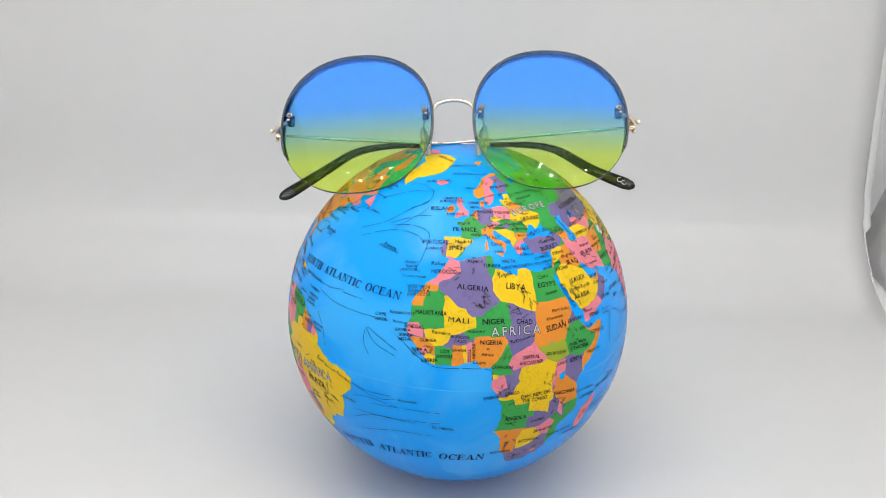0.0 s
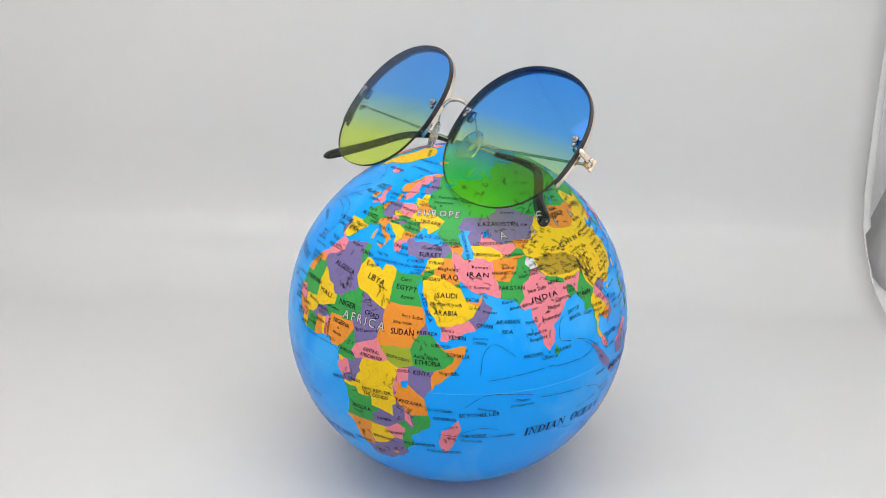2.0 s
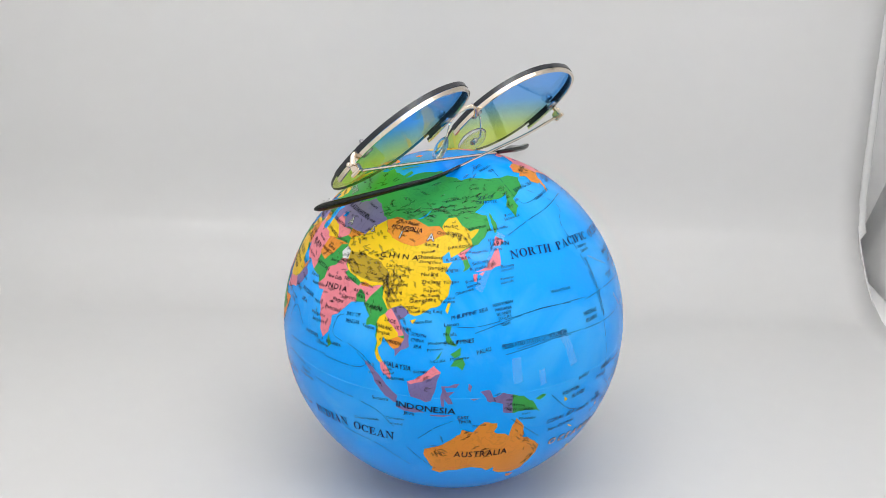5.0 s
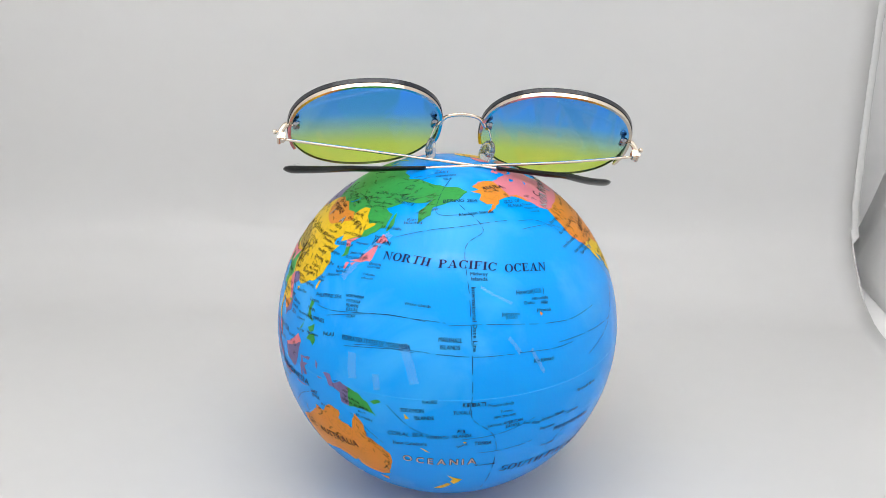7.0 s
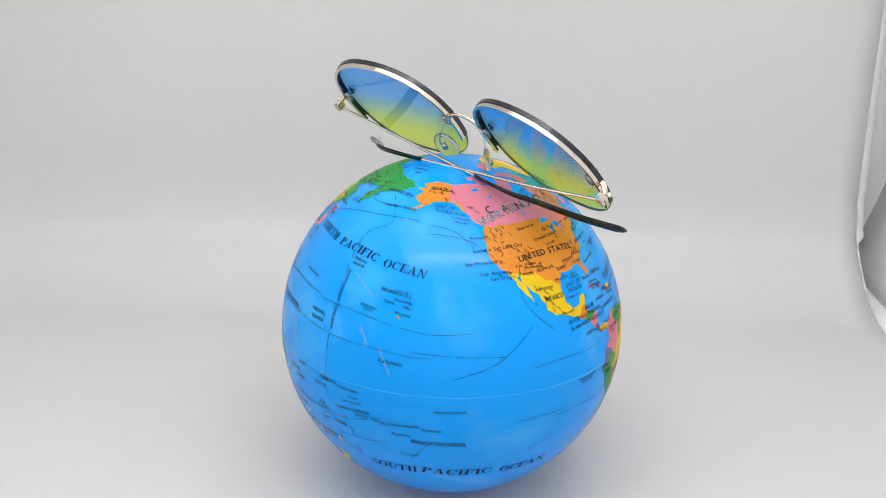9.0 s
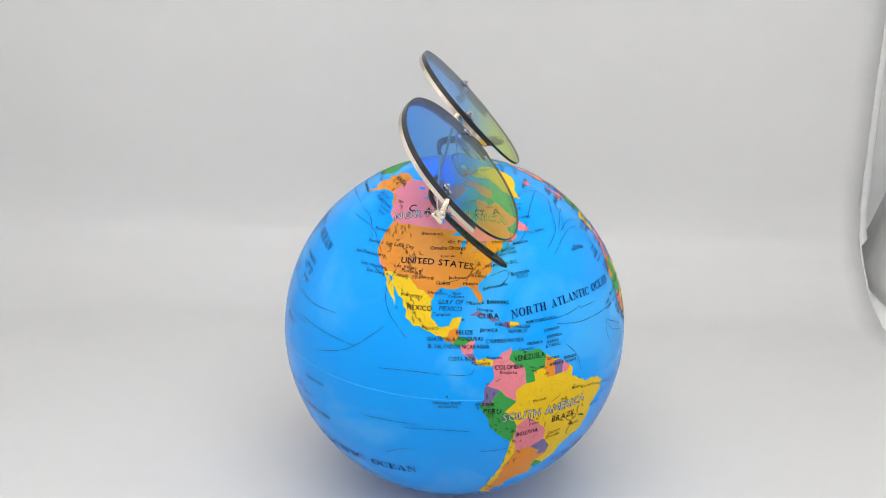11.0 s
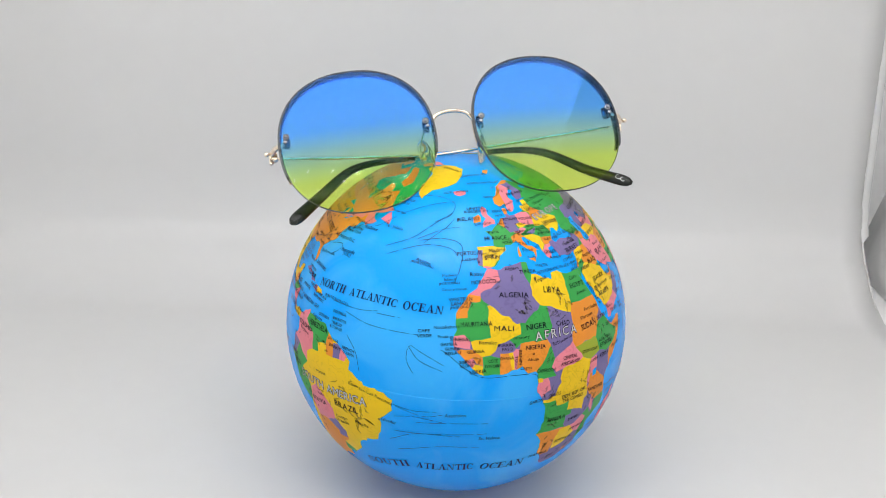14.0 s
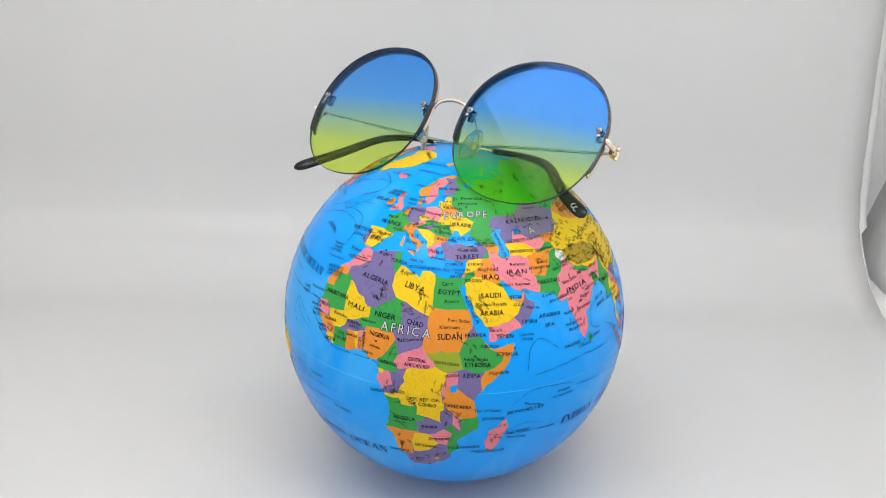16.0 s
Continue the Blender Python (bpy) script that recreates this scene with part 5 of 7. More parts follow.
label("D'IVOIRE", 10.96, -4.85, 5.86, 1.15, 2.3, "B")
label("GHANA", 13.08, -0.65, 5.24, 1.14, 0.1, "B")
label("BURKINA", 17.02, -0.48, 6.85, 1.12, -1.1, "B")
label("FASO", 15.78, -0.43, 4.03, 1.12, -0.6, "B")
label("TOGO", 11.56, 2.46, 4.58, 1.12, -88.0, "B")
label("BENIN", 12.93, 3.77, 5.37, 1.12, -88.3, "B")
label("CAPE", 20.57, -26.58, 4.36, 1.13, 7.3, "B")
label("VERDE", 19.09, -26.25, 5.26, 1.13, 8.2, "B")
label("WESTERN", 30.54, -15.53, 8.35, 1.31, 5.4, "B")
label("SAHARA", 29.33, -15.08, 7.90, 1.31, 6.6, "B")
label("MOROCCO", 35.85, -7.32, 8.94, 1.53, 3.7, "B")
label("Rabat", 38.16, -9.66, 5.13, 1.55, 1.3, "S")
label("TUNISIA", 38.04, 10.22, 6.65, 1.36, -1.8, "B")
label("PORTUGAL", 44.68, -12.32, 9.10, 1.65, 5.7, "B")
label("Lisbon", 42.82, -12.31, 5.79, 1.42, 4.9, "S")
label("SPAIN", 43.26, -3.15, 5.70, 1.61, 1.3, "S")
label("Madrid", 45.54, -0.72, 6.13, 1.44, 0.5, "S")
label("FRANCE", 49.52, -0.24, 8.42, 1.73, 1.0, "B")
label("IRELAND", 56.36, -12.83, 8.18, 1.69, 6.2, "B")
label("UNITED", 60.56, -8.08, 6.69, 1.29, 6.4, "B")
label("KINGDOM", 59.34, -8.10, 8.78, 1.26, 4.5, "B")
label("London", 54.79, -5.25, 6.21, 1.40, 4.8, "S")
label("GERMANY", 55.72, 9.16, 8.44, 1.42, -1.1, "B")
label("POLAND", 55.11, 19.91, 6.17, 1.20, -5.6, "B")
label("DENMARK", 59.17, 7.70, 7.61, 1.25, -0.5, "B")
label("UKRAINE", 51.96, 33.58, 7.84, 1.65, -5.3, "B")
label("ITALY", 46.83, 12.49, 4.89, 1.47, 0.1, "B")
label("Rome", 44.68, 13.13, 4.22, 1.44, -2.9, "S")
label("ROMANIA", 48.89, 25.99, 6.47, 1.11, -5.8, "B")
label("BULGARIA", 46.66, 27.95, 7.11, 1.08, -4.8, "B")
label("GREECE", 42.66, 23.65, 5.67, 1.23, -4.7, "B")
label("TURKEY", 41.57, 36.49, 8.54, 1.78, 3.4, "B")
label("BLACK SEA", 47.22, 34.94, 7.98, 1.46, -0.6, "I")
label("MALTA", 39.13, 17.08, 5.16, 1.18, -4.5, "B")
label("MEDITERRANEAN SEA", 37.37, 22.03, 15.43, 1.16, 0.6, "I")
label("CYPRUS", 38.99, 31.33, 6.29, 1.17, 4.0, "B")
label("SYRIAN", 39.24, 39.35, 5.28, 1.17, 0.8, "B")
label("LEBANON", 37.47, 33.90, 6.48, 0.96, 1.1, "B")
label("PALESTINE", 36.34, 35.42, 6.90, 0.76, -2.8, "B")
label("ISRAEL", 35.53, 32.51, 4.65, 0.95, 6.1, "B")
label("JORDAN", 34.37, 38.32, 6.07, 1.32, -0.8, "B")
label("IRAQ", 35.29, 44.85, 6.15, 1.90, -1.5, "B")
label("IRAN", 36.24, 55.01, 7.77, 1.73, -4.0, "B")
label("KUWAIT", 32.56, 50.09, 5.44, 0.94, -3.7, "B")
label("QATAR", 28.78, 52.93, 4.90, 1.31, -2.6, "B")
label("U.A.E", 26.46, 53.72, 3.85, 1.30, -5.3, "B")
label("OMAN", 21.17, 56.74, 5.94, 1.49, -6.9, "B")
label("YEMEN", 17.72, 48.17, 6.44, 1.50, -3.4, "B")
label("SAUDI", 29.86, 44.32, 7.36, 1.86, 0.2, "B")
label("ARABIA", 24.74, 44.32, 8.57, 1.85, -0.1, "B")
label("ARABIAN", 21.99, 64.30, 9.10, 1.70, -2.1, "I")
label("SEA", 19.07, 63.98, 4.30, 1.53, -1.7, "I")
label("RED SEA", 25.74, 37.99, 10.72, 1.48, -65.6, "I")
label("PAKISTAN", 31.78, 66.82, 9.77, 1.52, -4.1, "B")
label("AFGHANISTAN", 36.36, 64.73, 9.25, 1.17, -4.0, "B")
label("TURKMENISTAN", 42.22, 58.66, 10.23, 1.21, -4.4, "B")
label("UZBEKISTAN", 45.70, 59.93, 10.28, 1.25, -1.0, "B")
label("KAZAKHSTAN", 52.02, 66.67, 15.35, 1.85, -5.5, "B")
label("CASPIAN SEA", 44.81, 50.63, 12.57, 1.22, -76.9, "I")
label("GEORGIA", 45.74, 44.06, 7.45, 1.03, 0.7, "B")
label("Tehran", 38.43, 55.74, 6.08, 1.17, -3.8, "S")
label("Cairo", 33.23, 29.42, 4.06, 1.51, 4.7, "S")
label("Aswan", 28.17, 31.09, 5.25, 1.48, 4.1, "S")
label("Tripoli", 35.11, 14.65, 5.39, 1.56, 12.7, "S")
label("Addis Ababa", 11.25, 39.13, 8.90, 1.35, -0.7, "S")
label("Khartoum", 20.64, 30.87, 7.07, 1.30, 2.7, "S")
label("Mogadishu", 6.86, 46.26, 7.24, 1.40, 0.4, "S")
label("Port Sudan", 22.63, 33.77, 7.87, 1.29, -1.4, "S")
label("Medina/Riyadh", 27.30, 44.33, 11.24, 1.30, -1.4, "S")
label("Baghdad", 37.69, 44.09, 7.17, 1.35, -1.1, "S")
label("Dar es Salaam", -5.76, 43.59, 9.79, 1.39, -2.1, "S")
label("St. Petersburg", 61.77, 38.99, 12.18, 1.56, 1.4, "S")
label("Moscow", 59.70, 37.83, 7.11, 1.50, 4.0, "S")
label("INDIA", 27.78, 78.57, 11.18, 2.04, 5.1, "B")
label("CHINA", 41.74, 100.67, 14.88, 1.97, 3.4, "B")
label("MONGOLIA", 50.97, 100.07, 12.24, 1.96, 0.8, "B")
label("Ulan Bator", 53.10, 99.86, 8.36, 1.57, 0.3, "S")
label("New Delhi", 30.34, 76.01, 7.57, 1.49, 5.0, "S")
label("NEPAL", 31.40, 83.70, 5.85, 1.49, 1.9, "B")
label("BHUTAN", 31.19, 91.24, 5.47, 1.12, -3.4, "B")
label("BANGLA-", 28.81, 89.92, 6.87, 1.11, -0.7, "B")
label("DESH", 27.48, 89.89, 4.04, 1.11, -0.7, "B")
label("Calcutta", 26.23, 85.27, 6.44, 1.29, 3.0, "S")
label("MYANMAR", 25.33, 95.67, 8.00, 1.48, -3.2, "B")
label("LAOS", 22.34, 102.41, 4.25, 1.30, -6.2, "B")
label("THAILAND", 20.18, 100.56, 6.73, 1.30, -5.5, "B")
label("VIET NAM", 20.57, 106.82, 6.19, 1.31, -2.4, "B")
label("CAMBODIA", 16.25, 103.68, 7.55, 1.32, -5.5, "B")
label("Bangkok", 18.60, 100.53, 5.68, 1.31, -3.5, "S")
label("Yangon", 19.41, 95.08, 4.91, 1.30, -3.1, "S")
label("MALAYSIA", 9.28, 106.04, 10.20, 1.99, -3.9, "B")
label("SRI LANKA", 11.07, 82.71, 7.68, 1.35, 2.5, "B")
label("INDONESIA", -3.55, 114.76, 21.88, 2.45, -4.1, "B")
label("Colombo", 9.60, 77.26, 5.54, 1.37, 3.0, "S")
label("BAY OF", 21.73, 88.92, 6.09, 1.48, 7.2, "I")
label("BENGAL", 19.59, 89.18, 6.30, 1.49, 6.9, "I")
label("Mumbai", 21.18, 72.22, 4.80, 1.30, 6.9, "S")
label("Hyderabad", 21.32, 79.79, 7.90, 1.48, 3.6, "S")
label("Nagpur", 24.38, 81.33, 5.65, 1.48, 2.9, "S")
label("Bangalore", 15.95, 74.22, 7.04, 1.32, 4.6, "S")
label("Mangalore", 17.74, 73.62, 8.09, 1.31, 5.0, "S")
label("Ahmadabad", 26.17, 69.30, 9.31, 1.30, 7.8, "S")
label("Islamabad", 35.06, 73.90, 7.64, 1.33, 5.8, "S")
label("Karachi", 27.93, 65.50, 5.86, 1.31, 7.3, "S")
label("Lhasa", 35.11, 91.83, 4.27, 1.14, -1.5, "S")
label("Guangzhou", 27.12, 108.08, 7.70, 1.31, 2.4, "S")
label("PHILIPPINE SEA", 25.88, 128.20, 13.56, 1.48, 12.0, "I")
label("SOUTH", 19.18, 112.08, 5.36, 1.32, -5.9, "I")
label("CHINA", 17.60, 111.85, 4.90, 1.34, -3.2, "I")
label("SEA", 15.77, 112.02, 3.05, 1.35, -2.8, "I")
label("SINGAPORE", 5.20, 105.43, 6.75, 1.02, 3.7, "B")
label("BRUNEI", 8.22, 113.05, 4.76, 0.98, 5.3, "B")
label("PHILIPPINES", 17.68, 124.73, 10.54, 1.49, 6.3, "B")
label("PALAU", 14.85, 132.20, 5.28, 1.52, 12.0, "B")
label("FEDERATED STATES OF MICRONESIA", 16.10, 149.52, 27.26, 1.75, 1.7, "B")
label("JAPAN", 46.33, 142.64, 7.45, 1.88, -2.1, "B")
label("Tokyo", 44.60, 140.71, 4.39, 1.22, 2.2, "S")
label("Hokkaido", 51.46, 144.13, 8.29, 1.32, 3.7, "S")
label("Honshu", 47.84, 141.35, 5.34, 1.26, 3.1, "S")
label("Shikoku", 40.95, 133.45, 6.46, 1.17, 9.7, "S")
label("Kyushu", 39.34, 132.32, 6.35, 1.35, 8.3, "S")
label("Manila", 19.92, 121.84, 4.63, 1.30, 3.4, "S")
label("Hong Kong", 26.38, 115.91, 7.31, 1.30, 3.4, "S")
label("Taiwan", 29.37, 120.82, 5.24, 1.11, 1.3, "S")
label("Shanghai", 38.82, 121.54, 6.49, 1.36, 1.0, "S")
label("Ningbo", 35.23, 122.05, 5.27, 1.33, 5.3, "S")
label("Jiangsu", 39.38, 116.56, 6.93, 1.37, 6.5, "S")
label("Zhejiang", 35.00, 114.73, 6.94, 1.33, 3.7, "S")
label("Beijing", 46.48, 113.32, 5.19, 1.46, 1.8, "S")
label("Fujian", 32.48, 115.01, 5.30, 1.32, 3.6, "S")
label("Guangdong", 29.41, 112.48, 9.67, 1.31, 8.3, "S")
label("Nanjing", 37.26, 114.04, 6.14, 1.35, 6.0, "S")
label("D.P.R.KOREA", 46.06, 125.76, 9.30, 1.23, 6.3, "B")
label("R.O.KOREA", 42.26, 124.70, 8.83, 1.19, 6.8, "B")
label("SEA OF", 63.34, 144.71, 6.15, 1.65, -1.0, "I")
label("OKHOTSK", 61.48, 144.08, 8.29, 1.59, -2.9, "I")
label("NORTHERN", 28.16, 139.42, 7.62, 1.11, 6.0, "B")
label("MARIANA", 26.65, 139.38, 6.28, 1.11, 4.8, "B")
label("ISLANDS", 25.32, 139.38, 5.44, 1.11, 6.5, "B")
label("(U.S.A)", 24.14, 139.51, 4.82, 1.12, 8.0, "B")
label("GUAM", 22.13, 139.64, 3.49, 1.12, 6.7, "B")
label("Luzon", 22.80, 122.24, 5.24, 1.29, 5.1, "S")
label("Mindanao", 12.83, 124.81, 6.70, 1.14, 6.7, "S")
label("Wake Islands", 28.59, 162.45, 9.63, 1.14, -3.3, "S")
label("MARSHALL", 18.71, 173.38, 8.35, 1.68, -3.1, "B")
label("ISLANDS", 16.54, 173.36, 7.07, 1.50, -1.2, "B")
label("Midway", 37.83, -175.80, 6.52, 1.36, -4.9, "S")
label("Islands", 36.28, -175.87, 5.91, 1.34, -5.4, "S")
label("International Date Line", 24.48, -178.73, 23.10, 1.67, -92.1, "S")
label("Hawaii(U.S.)", 30.56, -157.71, 11.70, 1.89, -6.3, "S")
label("Honolulu", 28.02, -154.68, 6.95, 1.31, -7.5, "S")
label("Oahu", 27.32, -159.31, 4.42, 1.31, -5.8, "S")
label("Hilo", 26.32, -153.21, 3.08, 1.31, -8.1, "S")
label("Hawaii", 24.28, -154.27, 5.90, 1.31, -7.8, "S")
label("Johnston", 25.01, -166.64, 6.94, 1.30, -6.3, "S")
label("(U.S.A.)", 23.93, -166.45, 4.28, 1.11, -5.8, "S")
label("Kiritimati", 9.64, -156.81, 8.90, 1.56, -3.8, "S")
label("NAURU", -0.35, 167.37, 5.27, 1.51, 4.6, "B")
label("KIRIBATI", -1.39, -179.49, 8.39, 1.71, -0.3, "B")
label("TUVALU", -3.92, 177.04, 6.64, 1.55, 0.8, "B")
label("SOLOMON", -3.65, 161.97, 8.58, 1.64, 1.6, "B")
label("ISLANDS", -5.95, 165.60, 6.97, 1.66, 3.3, "B")
label("CORAL SEA", -12.67, 159.51, 13.60, 1.98, 2.5, "I")
label("VANUATU", -13.03, 169.48, 8.11, 1.60, 1.0, "B")
label("FIJI", -10.71, 176.79, 2.72, 1.49, -5.4, "B")
label("ISLANDS", -12.50, 177.06, 6.93, 1.53, 1.3, "B")
label("TONGA", -15.91, -176.14, 6.45, 1.90, -1.2, "B")
label("SAMOA", -9.32, -172.97, 5.35, 1.20, 2.1, "B")
label("AMERICAN", -8.88, -167.05, 7.70, 1.44, 3.3, "B")
label("SAMOA", -10.35, -167.00, 5.63, 1.47, 0.9, "B")
label("Cook Islands", -10.80, -160.39, 7.44, 1.46, -14.0, "S")
label("Society Islands", -10.66, -152.38, 10.78, 1.71, 3.1, "S")
label("Tuamotu", -11.54, -144.08, 7.30, 1.53, 0.6, "S")
label("Papeete", -14.45, -153.74, 6.86, 1.57, 0.5, "S")
label("FRENCH POLYNESIA", -16.91, -141.84, 20.37, 1.99, -1.1, "B")
label("Marquesas Islands", -4.69, -138.30, 11.79, 1.40, 0.7, "S")
label("SOUTH", -30.82, -158.86, 18.69, 3.97, -0.1, "O")
label("PACIFIC", -31.03, -135.36, 26.63, 3.97, -1.9, "O")
label("OCEAN", -30.91, -110.30, 19.17, 3.97, 4.5, "O")
label("Phoenix Islands", -2.17, -171.28, 9.61, 1.29, -0.2, "S")
label("New Caledonia", -16.28, 160.67, 12.84, 1.82, 3.9, "S")
label("ALASKA", 68.01, -147.73, 8.64, 1.95, -9.9, "B")
label("Aleutian Islands", 58.40, -171.09, 13.63, 1.49, 1.1, "S")
label("GULF OF", 60.29, -143.63, 7.38, 1.69, -12.5, "I")
label("ALASKA", 58.50, -143.95, 6.84, 1.64, -14.5, "I")
label("BERING SEA", 63.88, -178.67, 12.94, 1.66, -1.9, "I")
label("UNITED STATES", 41.20, -97.30, 26.48, 2.39, -0.5, "B")
label("MEXICO", 27.03, -101.25, 9.12, 1.86, 2.9, "B")
label("GULF OF", 29.44, -91.04, 8.88, 1.68, 1.5, "I")
label("MEXICO", 27.54, -90.93, 8.07, 1.67, -0.1, "I")
label("CUBA", 25.45, -78.58, 7.62, 1.85, -2.2, "B")
label("HAITI", 22.85, -74.47, 4.42, 1.30, -6.5, "B")
label("DOMINICAN", 21.73, -68.82, 8.55, 1.12, -4.8, "B")
label("REPUBLIC", 20.43, -69.16, 7.22, 1.12, -4.5, "B")
label("JAMAICA", 21.33, -78.68, 6.58, 1.30, -2.2, "B")
label("BAHAMAS", 29.37, -75.10, 7.96, 1.50, -4.9, "B")
label("BELIZE", 20.75, -86.35, 6.04, 1.48, 0.9, "B")
label("GUATEMALA", 18.57, -93.46, 10.10, 1.48, 2.7, "B")
label("HONDURAS", 18.95, -84.47, 9.10, 1.48, 0.1, "B")
label("EL SALVADOR", 16.47, -92.38, 11.50, 1.49, 2.4, "B")
label("NICARAGUA", 16.62, -82.80, 9.75, 1.49, -0.6, "B")
label("COSTA RICA", 13.01, -87.02, 9.28, 1.51, -0.1, "B")
label("PANAMA", 11.57, -81.13, 6.74, 1.33, -1.5, "B")
label("Panama", 13.18, -77.00, 5.61, 1.14, -1.2, "S")
label("CARIBBEAN SEA", 18.04, -73.54, 14.23, 1.49, -1.2, "I")
label("COLOMBIA", 10.09, -72.47, 10.73, 1.75, -2.1, "B")
label("VENEZUELA", 12.49, -65.79, 12.19, 2.10, 0.6, "B")
label("PERU", -3.65, -77.21, 6.61, 1.98, -6.3, "B")
label("ECUADOR", -1.30, -79.56, 6.87, 1.28, -2.8, "B")
label("BRAZIL", -10.10, -51.68, 11.55, 2.66, 1.4, "B")
label("BOLIVIA", -13.06, -64.86, 8.85, 2.08, 4.3, "B")
label("GUYANA", 10.82, -57.68, 5.70, 1.15, -1.3, "B")
label("SURINAME", 8.86, -56.38, 6.50, 1.16, -1.1, "B")
label("FRENCH", 9.76, -51.06, 5.67, 1.15, -2.3, "B")
label("GUIANA", 8.48, -50.75, 5.46, 1.17, -0.4, "B")
label("PUERTO RICO (U.S.)", 22.77, -60.43, 12.66, 1.11, 1.2, "B")
label("DOMINICA", 19.41, -57.15, 6.66, 1.11, 2.7, "B")
label("BARBADOS", 17.38, -56.48, 6.66, 1.12, 0.8, "B")
label("TRINIDAD", 15.90, -57.41, 5.46, 1.12, 2.5, "B")
label("& TOBAGO", 14.66, -57.24, 6.48, 1.13, 1.0, "B")
label("GRENADA", 16.35, -63.73, 6.43, 1.12, 0.1, "B")
label("Caracas", 15.01, -66.79, 6.14, 1.14, -0.9, "S")
label("Bermuda", 37.69, -64.96, 7.45, 1.56, 5.7, "S")
label("(U.K.)", 36.49, -64.56, 4.35, 1.35, 4.4, "S")
label("Jacksonville", 34.12, -75.48, 9.47, 1.16, 8.5, "S")
label("Washington D.C.", 40.91, -71.68, 12.96, 1.41, 5.0, "S")
label("New York", 44.00, -68.49, 7.79, 1.24, 7.1, "S")
label("Boston", 45.41, -67.48, 5.67, 1.26, 6.2, "S")
label("Halifax", 47.08, -60.21, 5.96, 1.27, 5.8, "S")
label("St. John's", 49.88, -49.27, 7.64, 1.31, 1.6, "S")
label("GREENLAND", 79.29, -35.58, 7.48, 1.32, -12.4, "B")
label("Houston", 31.94, -95.70, 6.52, 1.32, 1.0, "S")
label("Dallas", 35.01, -94.03, 4.87, 1.34, 1.5, "S")
label("Fort Worth", 36.09, -101.47, 7.89, 1.35, 3.6, "S")
label("Chicago", 46.13, -89.53, 6.34, 1.47, 2.4, "S")
label("Omaha", 45.76, -97.37, 6.18, 1.47, 5.4, "S")
label("St Paul", 48.23, -88.88, 6.36, 1.50, 2.2, "S")
label("Bismarck", 50.43, -101.42, 7.96, 1.34, 5.3, "S")
label("Salt Lake City", 45.00, -114.49, 11.57, 1.48, 2.2, "S")
label("San Francisco", 40.42, -127.26, 11.71, 1.44, 4.0, "S")
label("Los Angeles", 37.10, -122.39, 11.10, 1.38, 1.2, "S")
label("San Diego", 35.39, -119.71, 9.44, 1.36, 1.0, "S")
label("Phoenix", 37.51, -106.95, 6.34, 1.36, -1.1, "S")
label("Tucson", 35.87, -110.58, 5.36, 1.35, 0.8, "S")
label("Las Vegas", 38.59, -109.17, 8.62, 1.18, 0.8, "S")
label("Atlanta", 37.34, -81.29, 5.33, 1.17, -3.1, "S")
label("Jackson", 36.84, -89.34, 5.87, 1.16, 2.2, "S")
label("Mobile", 35.04, -84.30, 5.29, 1.15, 0.2, "S")
label("New", 32.08, -89.25, 3.23, 1.13, 2.1, "S")
label("Orleans", 31.08, -89.30, 5.85, 1.12, 2.1, "S")
label("Miami", 29.25, -83.25, 5.28, 1.31, -2.4, "S")
label("Havana", 27.30, -79.62, 5.95, 1.30, -5.6, "S")
label("Monterrey", 30.46, -104.42, 8.04, 1.32, 2.0, "S")
label("Tampico", 25.74, -93.77, 6.46, 1.30, 3.9, "S")
label("Mexico", 21.53, -97.04, 5.70, 1.29, 5.2, "S")
label("Eureka", 44.46, -126.11, 6.60, 1.30, 4.8, "S")
label("Portland", 48.73, -126.64, 6.39, 1.37, 4.3, "S")
label("Galapagos Islands", -0.73, -90.83, 10.39, 1.26, 1.9, "S")
label("(ECUADOR)", -2.08, -90.44, 7.13, 1.07, 3.1, "B")
label("Bogota", 8.50, -72.70, 6.46, 1.17, -5.4, "S")
label("Manaus", -1.70, -62.15, 5.43, 1.29, 5.6, "S")
label("Belem", -0.83, -48.17, 4.30, 1.27, -2.6, "S")
label("Sao Luis", -1.76, -43.57, 6.09, 1.29, -6.4, "S")
label("Fortaleza", -3.04, -37.52, 7.25, 1.29, -14.9, "S")
label("Salvador", -10.16, -36.10, 6.20, 1.51, -4.7, "S")
label("Brasilia", -14.63, -46.00, 5.91, 1.59, -3.9, "S")
label("Campo", -15.26, -54.44, 5.83, 1.60, 4.9, "S")
label("Grande", -16.98, -54.48, 6.48, 1.66, 5.1, "S")
label("Porto", -8.45, -63.26, 4.25, 1.19, 6.1, "S")
label("Velho", -9.94, -63.26, 4.27, 1.22, 6.3, "S")
label("Azores", 40.91, -30.59, 5.90, 1.24, -12.1, "S")
label("(PORTUGAL)", 40.06, -30.94, 8.78, 1.01, -7.0, "B")
label("Ascension", -5.04, -15.48, 7.55, 1.38, 3.8, "S")
label("St. Helena", -13.63, -4.47, 7.92, 1.57, -0.3, "S")
label("PAPUA", -3.62, 142.57, 6.32, 1.11, -14.9, "B")
label("NEW GUINEA", -5.29, 143.56, 10.62, 1.17, -8.8, "B")
label("EAST", -6.37, 126.04, 4.11, 1.39, 2.2, "B")
label("TIMOR", -7.95, 126.50, 4.74, 1.43, -1.7, "B")
label("Sumatra", -2.19, 100.61, 6.42, 1.36, 3.3, "S")
label("Java", -5.79, 109.57, 4.06, 1.42, -2.0, "S")
label("NETH.", 57.37, 5.22, 3.56, 0.97, 0.5, "B")
